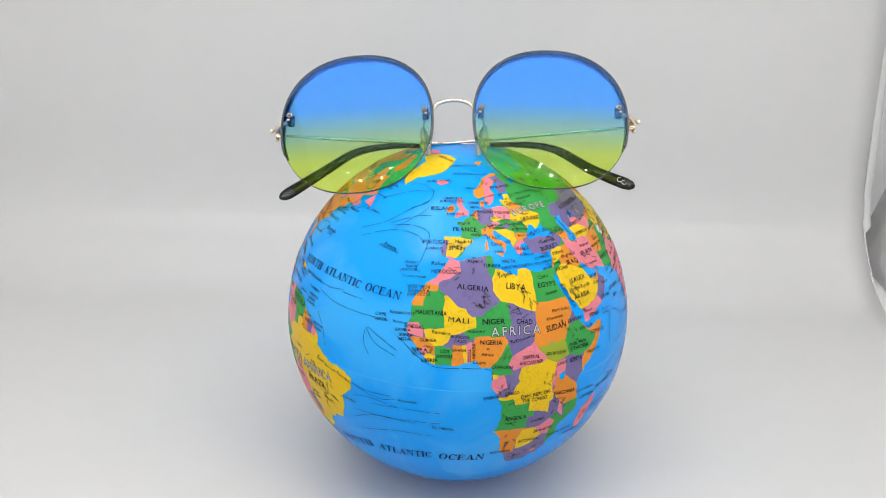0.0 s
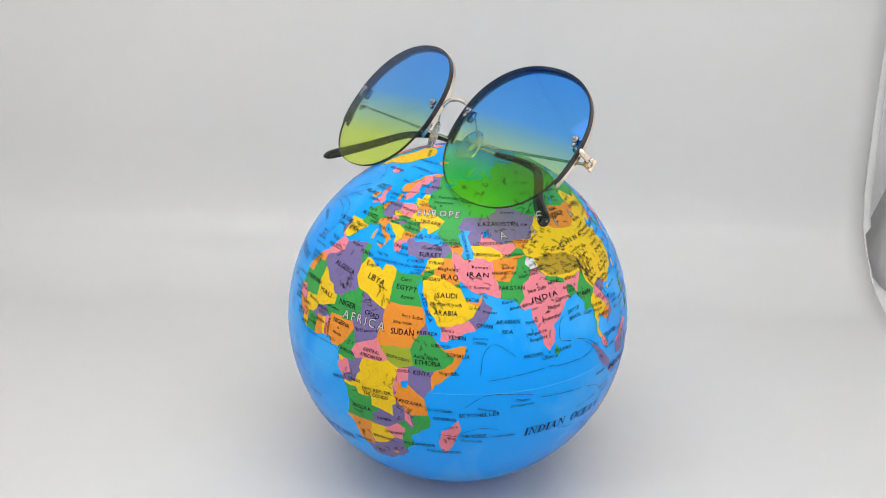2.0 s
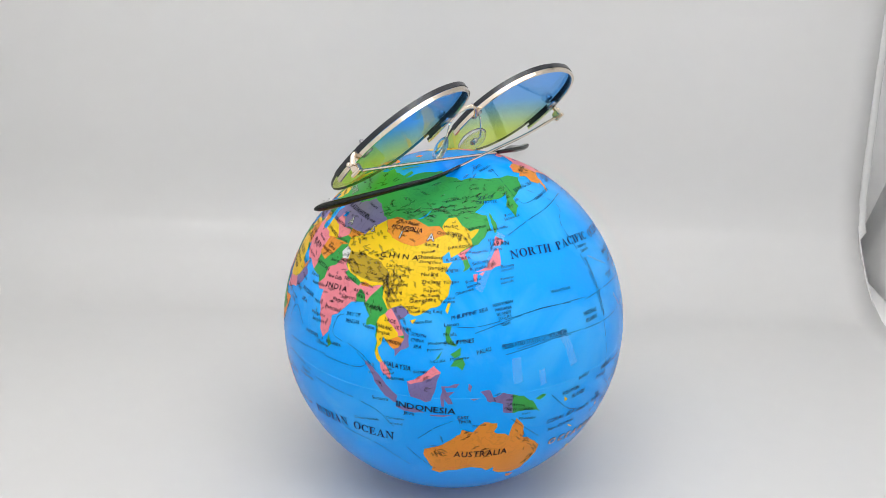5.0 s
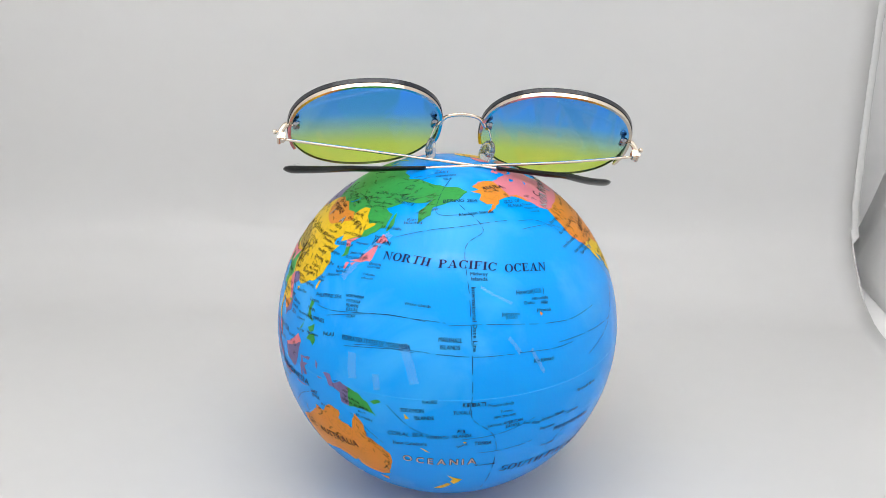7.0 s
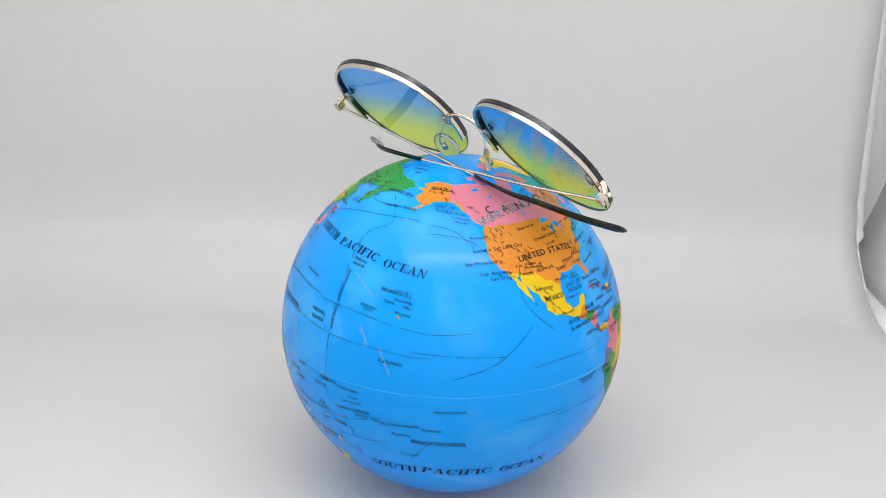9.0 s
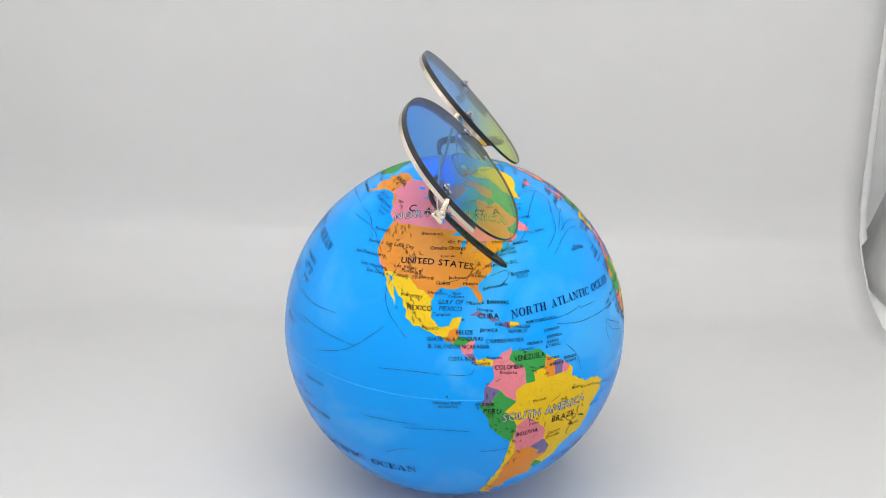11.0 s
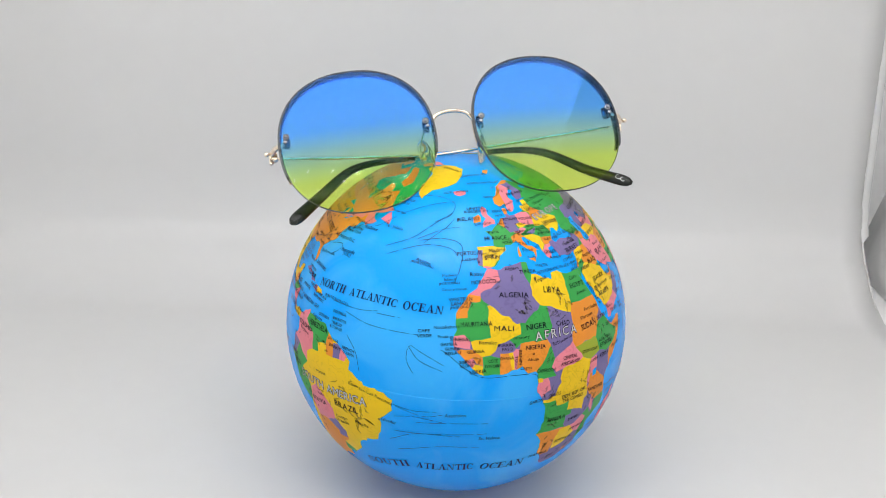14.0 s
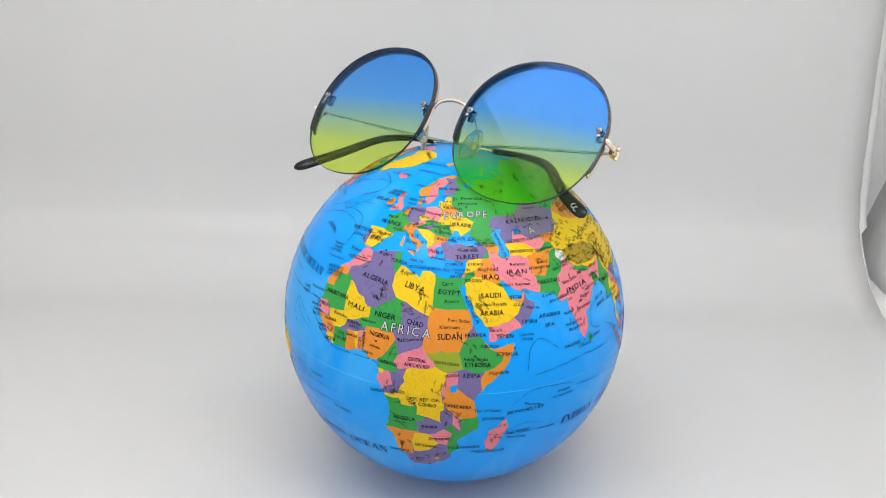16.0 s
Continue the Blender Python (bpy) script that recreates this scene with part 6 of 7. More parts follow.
label("BELG.", 54.43, 4.87, 3.96, 0.93, 0.6, "B")
label("LUX.", 53.00, 5.71, 2.92, 0.91, 0.2, "B")
label("Paris", 51.61, -0.71, 4.13, 1.33, 6.2, "S")
label("CZECH", 53.46, 14.81, 4.29, 0.92, -3.5, "B")
label("AUSTRIA", 50.91, 13.98, 5.97, 0.89, -3.1, "B")
label("SLOVAKIA", 52.22, 21.67, 6.50, 0.92, -4.1, "B")
label("HUNGARY", 50.61, 24.28, 5.94, 0.90, -4.9, "B")
label("MONACO", 47.78, 5.95, 5.79, 1.06, 0.0, "B")
label("SLOVENIA", 49.90, 14.77, 5.99, 0.88, -3.5, "B")
label("BELARUS", 57.73, 28.99, 6.95, 1.03, -4.9, "B")
label("LAT.", 60.01, 25.78, 3.65, 1.07, -8.2, "B")
label("LITH.", 58.69, 25.05, 4.54, 1.04, -7.8, "B")
label("Athens", 40.71, 25.04, 5.51, 1.21, -5.2, "S")
label("Sicily", 42.21, 13.92, 3.58, 1.01, -6.7, "S")
label("Algiers", 39.47, 3.94, 5.51, 1.17, 0.7, "S")
label("Nouakchott", 22.31, -19.48, 9.23, 1.30, 6.2, "S")
label("Praia", 19.46, -20.44, 3.68, 1.12, 7.4, "S")
label("Bamako", 18.00, -6.43, 6.51, 1.30, -2.3, "S")
label("Niamey", 18.86, 4.41, 6.28, 1.12, 2.0, "S")
label("Abuja", 11.87, 7.90, 4.52, 1.15, -1.6, "S")
label("Lagos", 9.60, 5.57, 4.50, 1.36, -3.2, "S")
label("NORWEGIAN SEA", 72.03, 0.80, 10.08, 1.32, 1.3, "I")
label("GREENLAND SEA", 76.47, -3.73, 10.86, 1.32, 8.7, "I")
label("ICELAND", 67.33, -21.57, 9.23, 1.23, 15.6, "B")
label("NORWAY", 65.11, 3.61, 4.65, 1.13, -2.3, "B")
label("FINLAND", 65.42, 25.43, 8.14, 1.41, 1.4, "B")
label("Madeira", 37.47, -19.89, 5.12, 0.98, 7.4, "S")
label("Islands", 36.29, -19.51, 4.26, 0.97, 6.8, "S")
label("(PORTUGAL)", 35.05, -19.70, 7.45, 0.97, 8.1, "B")
label("Canary Islands", 33.42, -17.76, 9.10, 0.95, 5.1, "S")
label("(MOROCCO)", 28.24, -15.07, 8.31, 0.93, 8.1, "B")
label("N'Djamena", 15.85, 19.13, 9.24, 1.13, 12.1, "S")
label("Sana'a", 19.68, 45.35, 4.71, 1.12, -2.1, "S")
label("Socotra", 17.54, 55.38, 5.67, 1.13, -4.5, "S")
label("(YEMEN)", 16.12, 55.28, 4.81, 0.95, -6.6, "B")
label("Muscat", 25.13, 58.64, 5.12, 1.12, -7.4, "S")
label("Kabul", 37.87, 66.53, 4.59, 1.18, -4.5, "S")
label("Kerman", 32.36, 56.32, 5.67, 1.14, -4.1, "S")
label("Victoria", -5.24, 57.83, 7.09, 1.18, -10.4, "S")
label("MAURITIUS", -15.35, 54.42, 9.18, 1.47, 0.5, "B")
label("Port Louis", -17.65, 54.12, 7.74, 1.54, -4.1, "S")
label("Lanzhou", 38.67, 99.97, 6.44, 1.38, 5.6, "S")
label("Xian", 38.09, 105.84, 3.39, 1.17, 7.2, "S")
label("Chengdu", 35.86, 102.20, 5.65, 1.16, 6.5, "S")
label("Chongqing", 33.24, 103.36, 6.45, 1.15, 10.0, "S")
label("Kunming", 30.66, 101.88, 6.53, 1.33, 10.6, "S")
label("Yunnan", 28.44, 102.40, 6.52, 1.32, 12.3, "S")
label("Shandong", 42.52, 113.55, 9.28, 1.40, 2.8, "S")
label("Zhengzhou", 40.99, 113.47, 7.85, 1.19, 1.1, "S")
label("Hainan Dao", 23.14, 113.02, 7.00, 1.11, 9.6, "S")
label("Macau", 25.92, 109.67, 4.37, 1.11, 5.9, "S")
label("Xiamen", 31.03, 116.03, 4.27, 1.12, 3.3, "S")
label("Ryukyu", 35.66, 129.80, 5.59, 1.13, 14.9, "S")
label("Islands", 34.21, 129.89, 5.12, 1.13, 13.9, "S")
label("Okinawa", 32.37, 126.60, 6.80, 1.12, 16.4, "S")
label("Harbin", 52.99, 121.24, 4.97, 1.35, 6.8, "S")
label("Changchun", 50.63, 119.76, 7.40, 1.31, 1.8, "S")
label("Jilin", 49.77, 124.25, 3.70, 1.29, 3.6, "S")
label("Vladivostok", 52.36, 133.38, 8.05, 1.32, 8.4, "S")
label("Kuril", 55.63, 154.15, 4.88, 1.22, 8.6, "S")
label("Islands", 54.42, 154.40, 6.84, 1.22, 7.1, "S")
label("Bonin", 39.05, 143.58, 4.96, 1.24, 3.2, "S")
label("Islands", 37.99, 143.35, 5.19, 0.95, 4.9, "S")
label("Volcano", 35.49, 142.31, 5.41, 0.97, 4.5, "S")
label("Islands", 34.29, 142.24, 4.93, 0.95, 5.6, "S")
label("Komsomolsk-", 59.66, 129.91, 9.49, 1.08, 7.7, "S")
label("na-Amure", 58.05, 129.28, 5.77, 0.95, 11.8, "S")
label("Okhotsk", 64.22, 134.15, 6.45, 1.15, 9.6, "S")
label("Aldan", 62.81, 120.92, 4.63, 1.16, 22.4, "S")
label("Chita", 58.24, 112.40, 4.09, 1.02, 16.7, "S")
label("Irkutsk", 57.21, 99.92, 5.21, 0.95, 23.3, "S")
label("Taipei", 30.40, 121.61, 3.66, 0.95, 8.0, "S")
label("Mindoro", 17.20, 117.72, 5.99, 1.07, 7.1, "S")
label("Palawan", 15.30, 117.29, 5.39, 0.96, 8.8, "S")
label("SULU SEA", 11.81, 118.25, 5.65, 0.95, 7.3, "I")
label("Kuala", 7.64, 102.92, 3.47, 0.95, 19.5, "S")
label("Lumpur", 6.53, 103.36, 4.40, 0.95, 15.0, "S")
label("Nagasaki", 44.31, 133.55, 5.62, 0.95, 6.2, "S")
label("Seoul", 44.18, 127.46, 4.02, 1.00, 12.6, "S")
label("Tianjin", 44.00, 111.97, 4.74, 0.95, 11.9, "S")
label("Cocos Islands", -10.99, 95.07, 10.83, 1.04, 10.6, "S")
label("Christmas", -8.50, 105.06, 7.09, 0.98, 4.2, "S")
label("Island", -10.43, 105.13, 5.33, 1.11, 3.8, "S")
label("Darwin", -9.51, 130.90, 4.82, 1.00, 4.5, "S")
label("Port", -7.19, 145.67, 2.99, 0.95, 1.0, "S")
label("Moresby", -9.08, 146.32, 6.89, 1.23, -7.6, "S")
label("Chagos", -2.94, 68.95, 5.78, 1.20, 0.7, "S")
label("Archipelago", -4.72, 69.08, 9.36, 1.06, 2.0, "S")
label("Rodrigues", -16.17, 65.06, 6.88, 0.96, -0.9, "S")
label("HUDSON", 63.15, -83.73, 6.75, 1.41, 18.5, "I")
label("BAY", 61.35, -82.75, 2.99, 1.25, 18.3, "I")
label("LABRADOR", 60.62, -52.75, 7.07, 1.11, -1.8, "I")
label("SEA", 59.03, -51.57, 3.02, 1.26, -2.3, "I")
label("Goose Bay", 55.52, -52.41, 6.74, 0.95, -1.9, "S")
label("Ottawa", 48.15, -79.48, 4.64, 0.97, 5.7, "S")
label("Montreal", 48.01, -69.26, 7.61, 1.19, 1.4, "S")
label("Lincoln", 43.34, -93.07, 4.97, 0.95, 4.6, "S")
label("KYRGYZSTAN", 45.48, 72.88, 8.89, 1.11, -5.0, "B")
label("TAJIKISTAN", 41.58, 69.27, 7.63, 0.95, -2.6, "B")
label("ARAL", 48.96, 59.88, 4.01, 1.25, -8.8, "I")
label("SEA", 47.86, 59.75, 2.80, 1.17, -8.8, "I")
label("Astana", 55.65, 73.15, 5.28, 1.10, -8.1, "S")
label("Kiev", 53.79, 32.81, 3.19, 1.00, 6.3, "S")
label("ARMENIA", 43.49, 37.98, 5.40, 0.97, -2.0, "B")
label("AZER.", 44.74, 46.11, 3.44, 0.95, -0.0, "B")
label("MOLD.", 51.24, 28.45, 3.63, 0.95, 9.1, "B")
label("ALB.", 45.20, 18.29, 2.30, 0.95, 8.0, "B")
label("EST.", 61.99, 23.41, 2.51, 0.95, 15.6, "B")
label("Perm", 60.29, 52.93, 4.20, 1.31, -3.1, "S")
label("Stockholm", 61.44, 12.81, 7.29, 1.01, 18.6, "S")
label("Tokelau", -4.60, -169.50, 4.91, 0.95, 0.4, "S")
label("(NEW ZEALAND)", -6.40, -169.90, 8.53, 0.95, 2.4, "B")
label("Suva", -16.37, 177.11, 4.32, 1.35, 22.3, "S")
label("Queen", 57.45, -134.69, 4.77, 1.19, -20.1, "S")
label("Charlotte", 55.75, -134.57, 6.77, 0.95, -15.3, "S")
label("Islands", 54.19, -134.37, 4.85, 0.95, -14.8, "S")
label("Austral", -22.64, -151.51, 6.73, 1.20, -2.1, "S")
label("EAST", 78.78, 163.51, 5.30, 1.60, 17.6, "I")
label("SIBERIAN", 76.76, 169.23, 7.90, 1.23, 12.1, "I")
label("SEA", 74.80, 172.16, 3.28, 1.36, 9.1, "I")
label("Kermadec", -26.47, -174.28, 7.57, 1.18, 1.3, "S")
label("R", 66.63, 50.30, 1.87, 2.20, 7.0, "B")
label("U", 67.36, 66.98, 1.96, 2.20, -1.3, "B")
label("S", 66.96, 84.52, 2.15, 2.20, -10.1, "B")

# mountain chains: longitude, latitude, strokes
relief([(-135, 60), (-122, 52), (-114, 45), (-107, 38), (-105, 33)], 30)
relief([(-121, 47), (-119, 40), (-117, 35)], 9)
relief([(-84, 34), (-78, 39), (-72, 44)], 10)
relief([(-107, 28), (-103, 22), (-97, 18)], 11)
relief([(-155, 66), (-145, 64), (-140, 61)], 10)
relief([(-70, 55), (-65, 57)], 5)
relief([(-75, 6), (-78, -3), (-75, -11), (-68, -18), (-69, -27), (-71, -38), (-72, -48)], 32)
relief([(-55, -8), (-48, -13), (-44, -19)], 14, 3.0, 5.0)
relief([(-58, -14), (-50, -5)], 7, 3.0, 5.0)
relief([(-66, 5), (-60, 4)], 5)
relief([(-7, 31), (0, 33), (6, 35)], 6)
relief([(4, 24), (8, 23), (7, 26)], 10, 1.8, 4.0)
relief([(15, 21), (19, 20), (22, 23)], 8, 1.2, 4.5)
relief([(20, 27), (24, 22)], 5, 1.0, 5.0)
relief([(37, 13), (39, 9), (42, 7)], 8)
relief([(29, 2), (30, -6), (34, -11), (31, -16)], 18)
relief([(13, 1), (15, -4), (16, -9)], 9)
relief([(15, -12), (18, -14)], 6)
relief([(20, -32), (26, -30), (30, -27)], 14)
relief([(16, -21), (17, -26)], 7)
relief([(47, -15), (46, -23)], 5)
relief([(11, 6), (14, 9)], 3)
relief([(-11, 10), (-7, 8)], 4)
relief([(38, 26), (41, 21), (44, 16)], 8, 1.2, 5.0)
relief([(46, 34), (51, 30), (57, 28)], 7)
relief([(31, 38), (40, 39)], 6)
relief([(41, 43), (47, 42)], 4)
relief([(63, 34), (70, 36)], 7)
relief([(76, 33), (82, 30), (90, 29), (96, 29)], 14)
relief([(80, 34), (86, 33), (93, 32), (98, 32)], 36, 3.0, 4.0)
relief([(76, 41), (84, 43), (92, 42)], 18)
relief([(78, 37), (88, 37), (98, 38)], 22, 2.0, 4.0)
relief([(97, 33), (98.5, 29), (100, 24)], 16, 2.0, 6.0)
relief([(101, 33), (102, 29), (102, 24)], 12, 1.5, 5.0)
relief([(103, 33), (107, 30)], 10)
relief([(110, 27), (116, 26), (114, 31)], 14)
relief([(120, 48), (126, 46), (128, 43)], 14)
relief([(90, 48), (98, 47), (104, 46)], 12)
relief([(60, 48), (70, 48), (80, 47)], 8)
relief([(59, 52), (60, 58), (62, 65)], 10)
relief([(85, 57), (105, 58), (120, 60), (135, 62), (150, 65), (165, 66)], 60, 5.0, 4.0)
relief([(85, 52), (100, 53), (115, 54), (130, 55)], 34, 2.0, 4.0)
relief([(158, 54), (162, 58)], 5)
relief([(74, 19), (76, 12)], 5)
relief([(76, 22), (84, 22)], 6)
relief([(94, 24), (97, 19)], 6)
relief([(103, 20), (107, 15)], 5)
relief([(112, 1), (116, 3)], 5)
relief([(97, 4), (102, -2)], 5)
relief([(136, -4), (145, -6)], 6)
relief([(137, 36), (140, 39)], 4)
relief([(117, -22), (121, -25)], 10, 2.0, 4.0)
relief([(129, -24), (135, -23)], 9, 1.6, 4.5)
relief([(145, -17), (149, -24), (151, -30), (148, -36)], 18, 1.2, 4.5)
relief([(126, -16), (132, -14)], 6)
relief([(6, 45), (13, 47)], 4)
relief([(20, 49), (26, 46)], 4)
relief([(8, 61), (14, 66), (20, 69)], 7)
relief([(-5, 40), (-1, 42)], 5)
# current lines over the seas: print longitude, latitude
current_line([(-95.7, 34.2), (-86.5, 36.7), (-78.1, 40.1), (-70.1, 44.6), (-64.2, 50.0), (-63.8, 57.4)])
current_line([(-71.3, 44.5), (-58.6, 48.5), (-48.0, 55.9), (-32.8, 61.3), (-20.8, 62.9)])
current_line([(-48.6, 43.3), (-38.3, 47.8), (-30.5, 53.4), (-21.8, 58.2)])
current_line([(-34.5, 47.3), (-23.9, 48.9), (-15.9, 47.0), (-16.0, 40.3), (-18.0, 35.1)])
current_line([(-35.7, 47.7), (-25.0, 52.0), (-17.1, 53.3)])
current_line([(-50.3, 62.2), (-34.7, 64.5), (-21.6, 62.3), (-22.4, 57.6), (-29.9, 54.4)])
current_line([(-43.1, 23.0), (-34.7, 23.1)])
current_line([(-61.6, 22.2), (-50.3, 22.5), (-43.1, 23.8)])
current_line([(-54.7, 20.6), (-45.9, 19.2), (-36.0, 19.0), (-28.3, 19.1)])
current_line([(-28.8, 7.5), (-31.1, 11.3), (-30.5, 15.5), (-26.8, 14.1), (-19.7, 10.8)])
current_line([(-52.1, 13.8), (-48.2, 9.7), (-46.3, 4.4)])
current_line([(-34.6, -3.8), (-28.0, -4.8), (-21.1, -4.3)])
current_line([(-34.2, -7.9), (-27.8, -6.9), (-19.4, -7.9)])
current_line([(-34.4, -13.4), (-22.6, -12.9), (-13.4, -13.0)])
current_line([(-30.6, 15.0), (-27.0, 11.5), (-20.1, 9.0)])
current_line([(-14.0, 10.6), (-7.8, 7.5), (2.3, 7.6), (8.7, 7.0), (9.7, 3.9)])
current_line([(-14.0, 10.6), (-18.4, 14.1), (-20.8, 15.4)])
current_line([(-33.6, -4.3), (-25.1, -6.3), (-19.5, -5.2)])
current_line([(-27.2, -8.8), (-15.9, -8.0), (-5.5, -8.0)])
current_line([(-36.1, -17.4), (-27.7, -13.4), (-16.0, -12.3), (-5.4, -11.9)])
current_line([(-33.6, -21.3), (-20.2, -17.7), (-7.1, -17.4)])
current_line([(-17.2, 43.5), (-20.7, 45.9), (-31.9, 46.1), (-46.4, 41.0)])
current_line([(-32.3, 46.7), (-24.2, 52.4), (-20.2, 56.1)])
current_line([(58.2, 4.4), (66.7, 5.4), (79.6, 6.6)])
current_line([(79.7, 6.0), (91.3, 6.1), (95.6, 8.0), (92.2, 10.8)])
current_line([(55.5, 6.5), (56.5, 13.0), (60.2, 15.5), (66.3, 11.5)])
current_line([(86.2, 12.6), (82.0, 14.1), (82.6, 19.2), (85.2, 20.9)])
current_line([(88.8, 12.6), (93.9, 10.7), (99.0, 6.9)])
current_line([(51.1, -4.5), (57.2, -0.5), (64.9, -0.5), (72.1, -1.7)])
current_line([(74.7, -3.1), (80.6, -3.7), (90.7, -4.4)])
current_line([(93.8, -5.0), (99.5, -7.0), (104.4, -11.7)])
current_line([(48.7, -15.2), (56.1, -12.4), (62.1, -13.4)])
current_line([(85.0, -18.5), (97.2, -21.3), (107.9, -29.1)])
current_line([(43.5, -15.1), (55.4, -16.2), (67.7, -16.0)])
current_line([(142.6, 14.2), (151.4, 15.2), (162.5, 14.5)])
current_line([(124.2, 21.8), (131.3, 22.0), (141.7, 23.6), (153.4, 24.8), (165.3, 23.9)])
current_line([(112.0, -15.3), (117.5, -10.5), (122.7, -7.7)])
current_line([(107.9, -19.8), (113.0, -26.2), (116.7, -30.1)])
current_line([(141.0, -8.6), (146.2, -13.1), (151.7, -17.9)])
current_line([(176.9, 75.4), (166.8, 66.4), (167.1, 58.2), (-171.7, 57.8)])
current_line([(129.5, 20.0), (148.7, 24.4), (159.9, 24.5)])
current_line([(162.0, 24.4), (171.9, 23.6)])
current_line([(172.9, 22.8), (-173.6, 22.6), (-157.4, 20.5)])
current_line([(-154.6, 20.1), (-143.6, 19.0), (-131.3, 19.6)])
current_line([(139.0, 13.0), (157.6, 15.1), (167.2, 14.7)])
current_line([(169.1, 14.4), (-178.7, 13.4), (-166.8, 13.1)])
current_line([(-165.1, 13.2), (-152.6, 12.1), (-144.7, 12.0)])
current_line([(-150.6, 13.4), (-135.6, 12.7), (-121.3, 12.0)])
current_line([(147.9, 48.5), (164.1, 52.3), (-178.8, 53.7), (-155.4, 53.9)])
current_line([(-149.7, 52.9), (-137.9, 51.0), (-129.4, 45.3)])
current_line([(176.9, -14.1), (-170.0, -12.6), (-159.6, -9.2)])
current_line([(-177.9, -20.3), (-167.8, -20.0), (-158.6, -18.7)])
current_line([(154.2, -2.9), (161.6, -10.1), (168.9, -12.9)])
current_line([(-151.5, -24.8), (-146.3, -19.0), (-143.0, -15.7)])
current_line([(-112.0, 39.5), (-114.0, 30.5), (-111.3, 24.4), (-104.5, 17.9)])
current_line([(-112.3, 7.4), (-103.3, 8.2), (-93.1, 8.1)])
current_line([(-91.4, 8.0), (-84.7, 8.2), (-83.1, 9.9)])
current_line([(-137.4, 5.8), (-125.0, 9.9), (-117.3, 15.4), (-112.1, 19.9)])
current_line([(-149.9, 49.8), (-132.4, 48.1), (-125.1, 44.3), (-119.0, 39.6)])
current_line([(-117.2, -9.7), (-108.4, -9.4), (-99.4, -9.1)])
current_line([(-103.9, -11.0), (-92.5, -10.4), (-83.9, -10.8)])
current_line([(-111.0, -23.3), (-106.5, -20.6), (-100.7, -19.3)])
current_line([(-79.7, -19.2), (-72.2, -18.8), (-69.4, -18.5)])
current_line([(-73.8, 33.7), (-69.9, 36.9), (-70.6, 38.7), (-76.4, 37.3)])
write_labels()
# paler shallows
ribbon([(142.2, 11.6), (142.3, 7.7), (142.8, 3.6)], 0.0036, 0.00011, SHALLOWS, "shallow_water_print")
ribbon([(150.6, 6.5), (150.8, 4.0), (151.2, 1.5)], 0.0026, 0.00011, SHALLOWS, "shallow_water_print")
ribbon([(145.2, 49.5), (137.5, 41.1), (131.5, 32.4)], 0.0030, 0.00011, SHALLOWS, "shallow_water_print")
ribbon([(-175.8, 33.9), (-171.8, 31.4), (-165.4, 27.8)], 0.0010, 0.00011, SHALLOWS, "shallow_water_print")
ribbon([(-168.2, 18.2), (-166.5, 15.9), (-164.8, 13.0)], 0.0014, 0.00011, SHALLOWS, "shallow_water_print")
ribbon([(-161.0, 13.6), (-159.1, 9.9), (-157.0, 5.4)], 0.0014, 0.00011, SHALLOWS, "shallow_water_print")
ribbon([(158.6, 16.8), (161.1, 11.0), (162.8, 5.0)], 0.0034, 0.00011, SHALLOWS, "shallow_water_print")
# the date line, and the seam round the middle of the ball
ribbon([(180, 62), (-170, 52), (180, 46), (180, 30), (180, 4), (180, -6), (-172, -16), (-172, -45)], 0.00020, 0.00018, BLUE_INK, "date_line", 3)


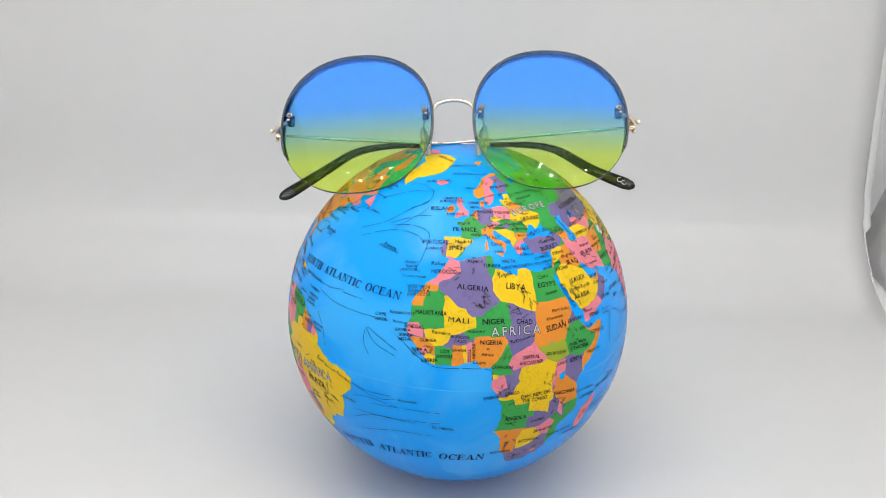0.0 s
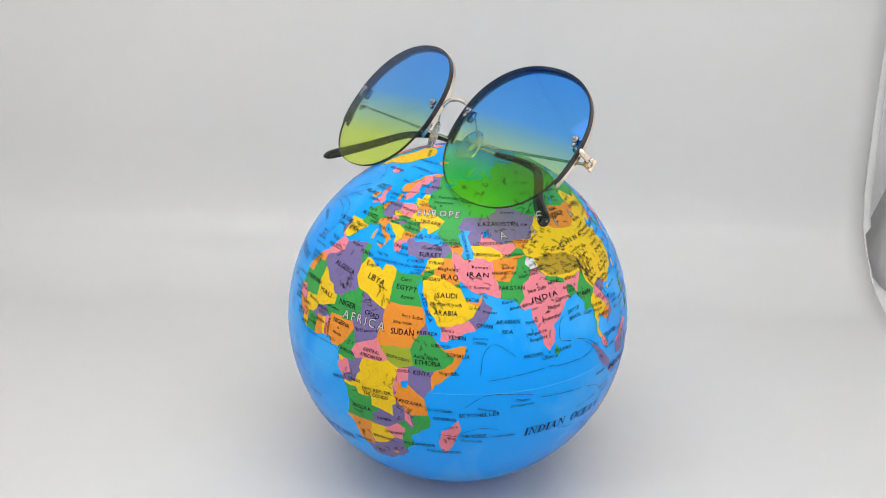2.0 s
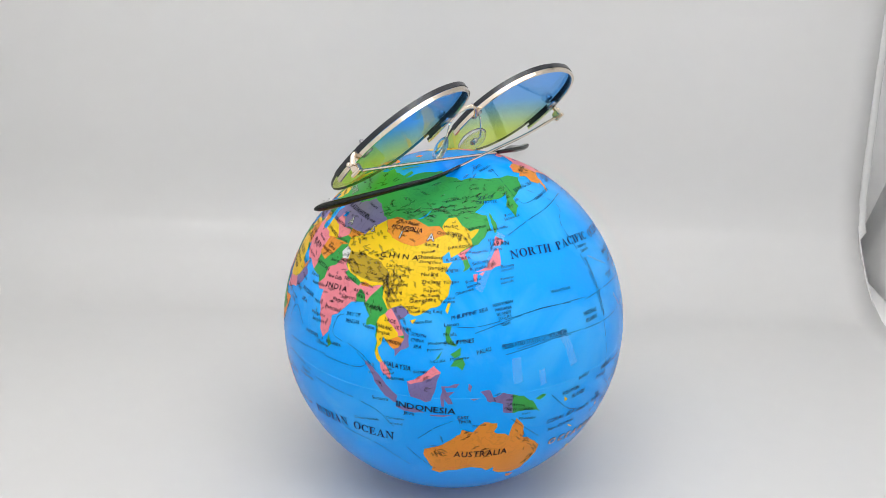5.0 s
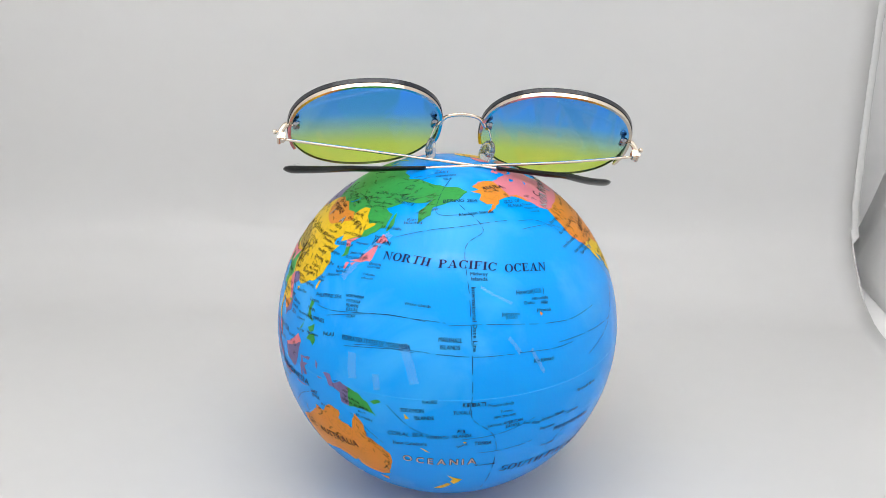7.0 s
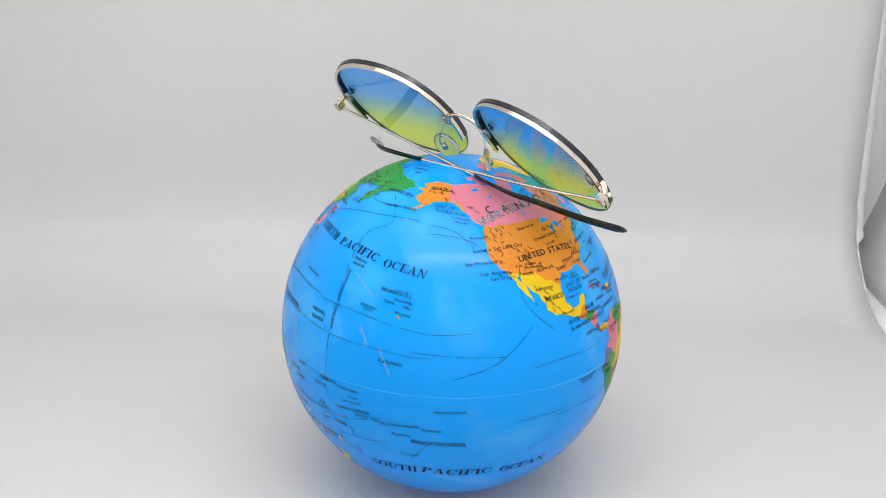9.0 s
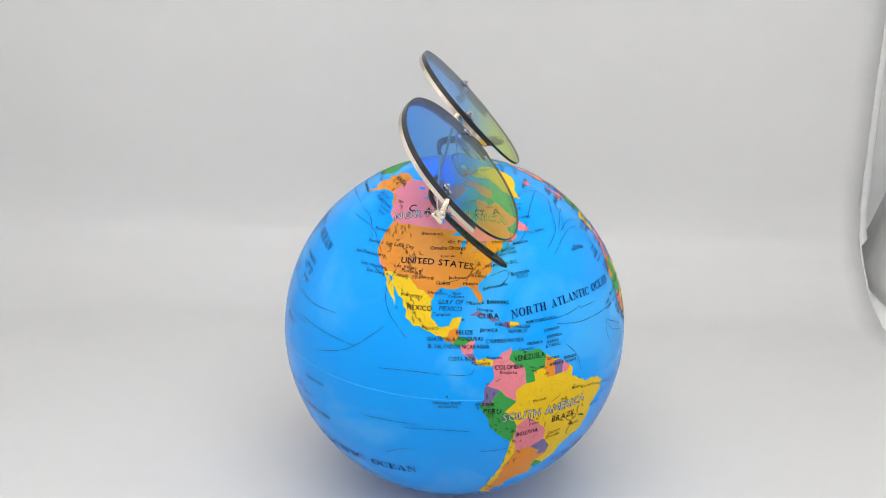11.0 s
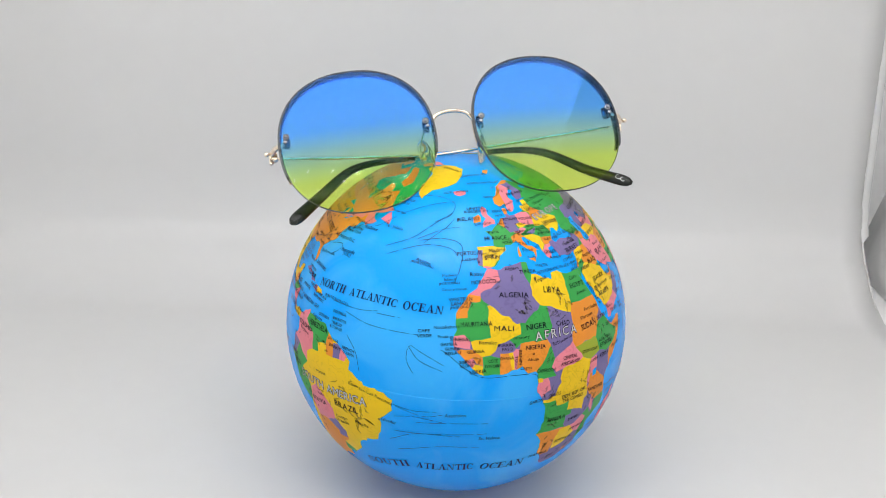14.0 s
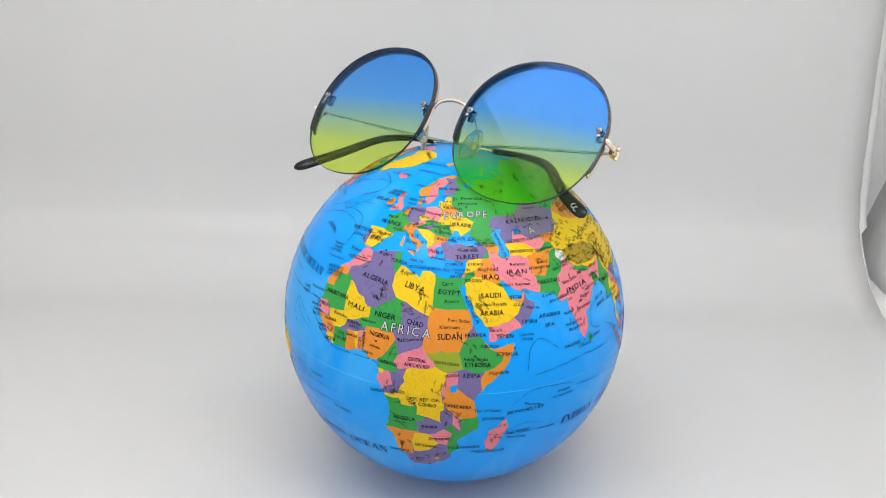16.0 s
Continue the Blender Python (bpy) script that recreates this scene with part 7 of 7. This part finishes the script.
def seam():
    rows = []
    for k in range(181):
        a = math.radians(2 * k)
        rows.append([Vector(((R + h) * math.cos(a), (R + h) * math.sin(a), z)) for h, z in ((-0.0001, -0.0002), (0.00006, -0.00007), (0.00006, 0.00007), (-0.0001, 0.0002))])
    bm, _ = grid_mesh(rows)
    ob = part("seam", bm, SEAM, globe, "raised moulding seam round the ball")
    ob.matrix_basis = MAP


seam()
# town marks
TOWNS = [(35.7, 12.5), (19.1, 33.4), (12.1, 38.9), (-31.0, 25.5), (15.5, 15.3), (-11.8, 49.2), (-22.3, 45.1), (10.0, 76.4), (42.2, 24.7), (13.9, 51.2), (40.4, 3.4), (58.2, 36.6), (13.5, 8.1), (31.7, 76.5), (11.0, 77.6), (9.3, 80.2), (16.3, 99.9), (44.4, 114.6), (35.9, 73.0), (21.9, 73.9), (38.5, 53.2), (25.5, 88.6), (33.3, 90.0), (26.2, 111.6), (1.2, -90.9), (26.1, -109.0), (29.3, -80.2), (40.6, -121.4), (36.5, -116.4), (21.9, -99.4), (14.0, -67.5), (12.7, -80.2), (44.4, -87.8), (32.6, -94.7), (24.3, -86.8), (-2.5, -81.6), (48.0, -93.2), (0.1, -49.1), (-10.4, -39.3), (-13.3, -48.2), (-10.5, -75.7), (14.0, -67.4), (43.8, -73.5), (47.1, -64.1), (50.5, -53.8), (19.4, -17.8), (43.5, -3.9), (41.9, -8.9)]
for lat, lon in TOWNS:
    c = map_point(lon, lat).normalized()
    e = c.cross(Vector((0, 0, 1))).normalized()
    n = e.cross(c)
    ring = [[c * R + (e * math.cos(2 * math.pi * k / 12) + n * math.sin(2 * math.pi * k / 12)) * r for r in (0.00022, 0.00042)] for k in range(12)]
    print_mesh("town_mark", [v for pair in ring for v in pair], [(2 * k, 2 * k + 1, (2 * k + 3) % 24, (2 * k + 2) % 24) for k in range(12)], 0.00026, INK)


# ---- turning ----
def turned(t):
    ts, ds = zip(*TURN)
    return -float(np.interp(t, ts, ds))


def motions():
    rows = [k * 0.5 for k in range(33)]
    walk(globe, [(t, pose(0, 0, 0, 0, 0, turned(t))) for t in rows])
    walk(glasses, [(t, pose(0, 0, 0, 0, 0, turned(t)) @ GLASSES) for t in rows])


motions()
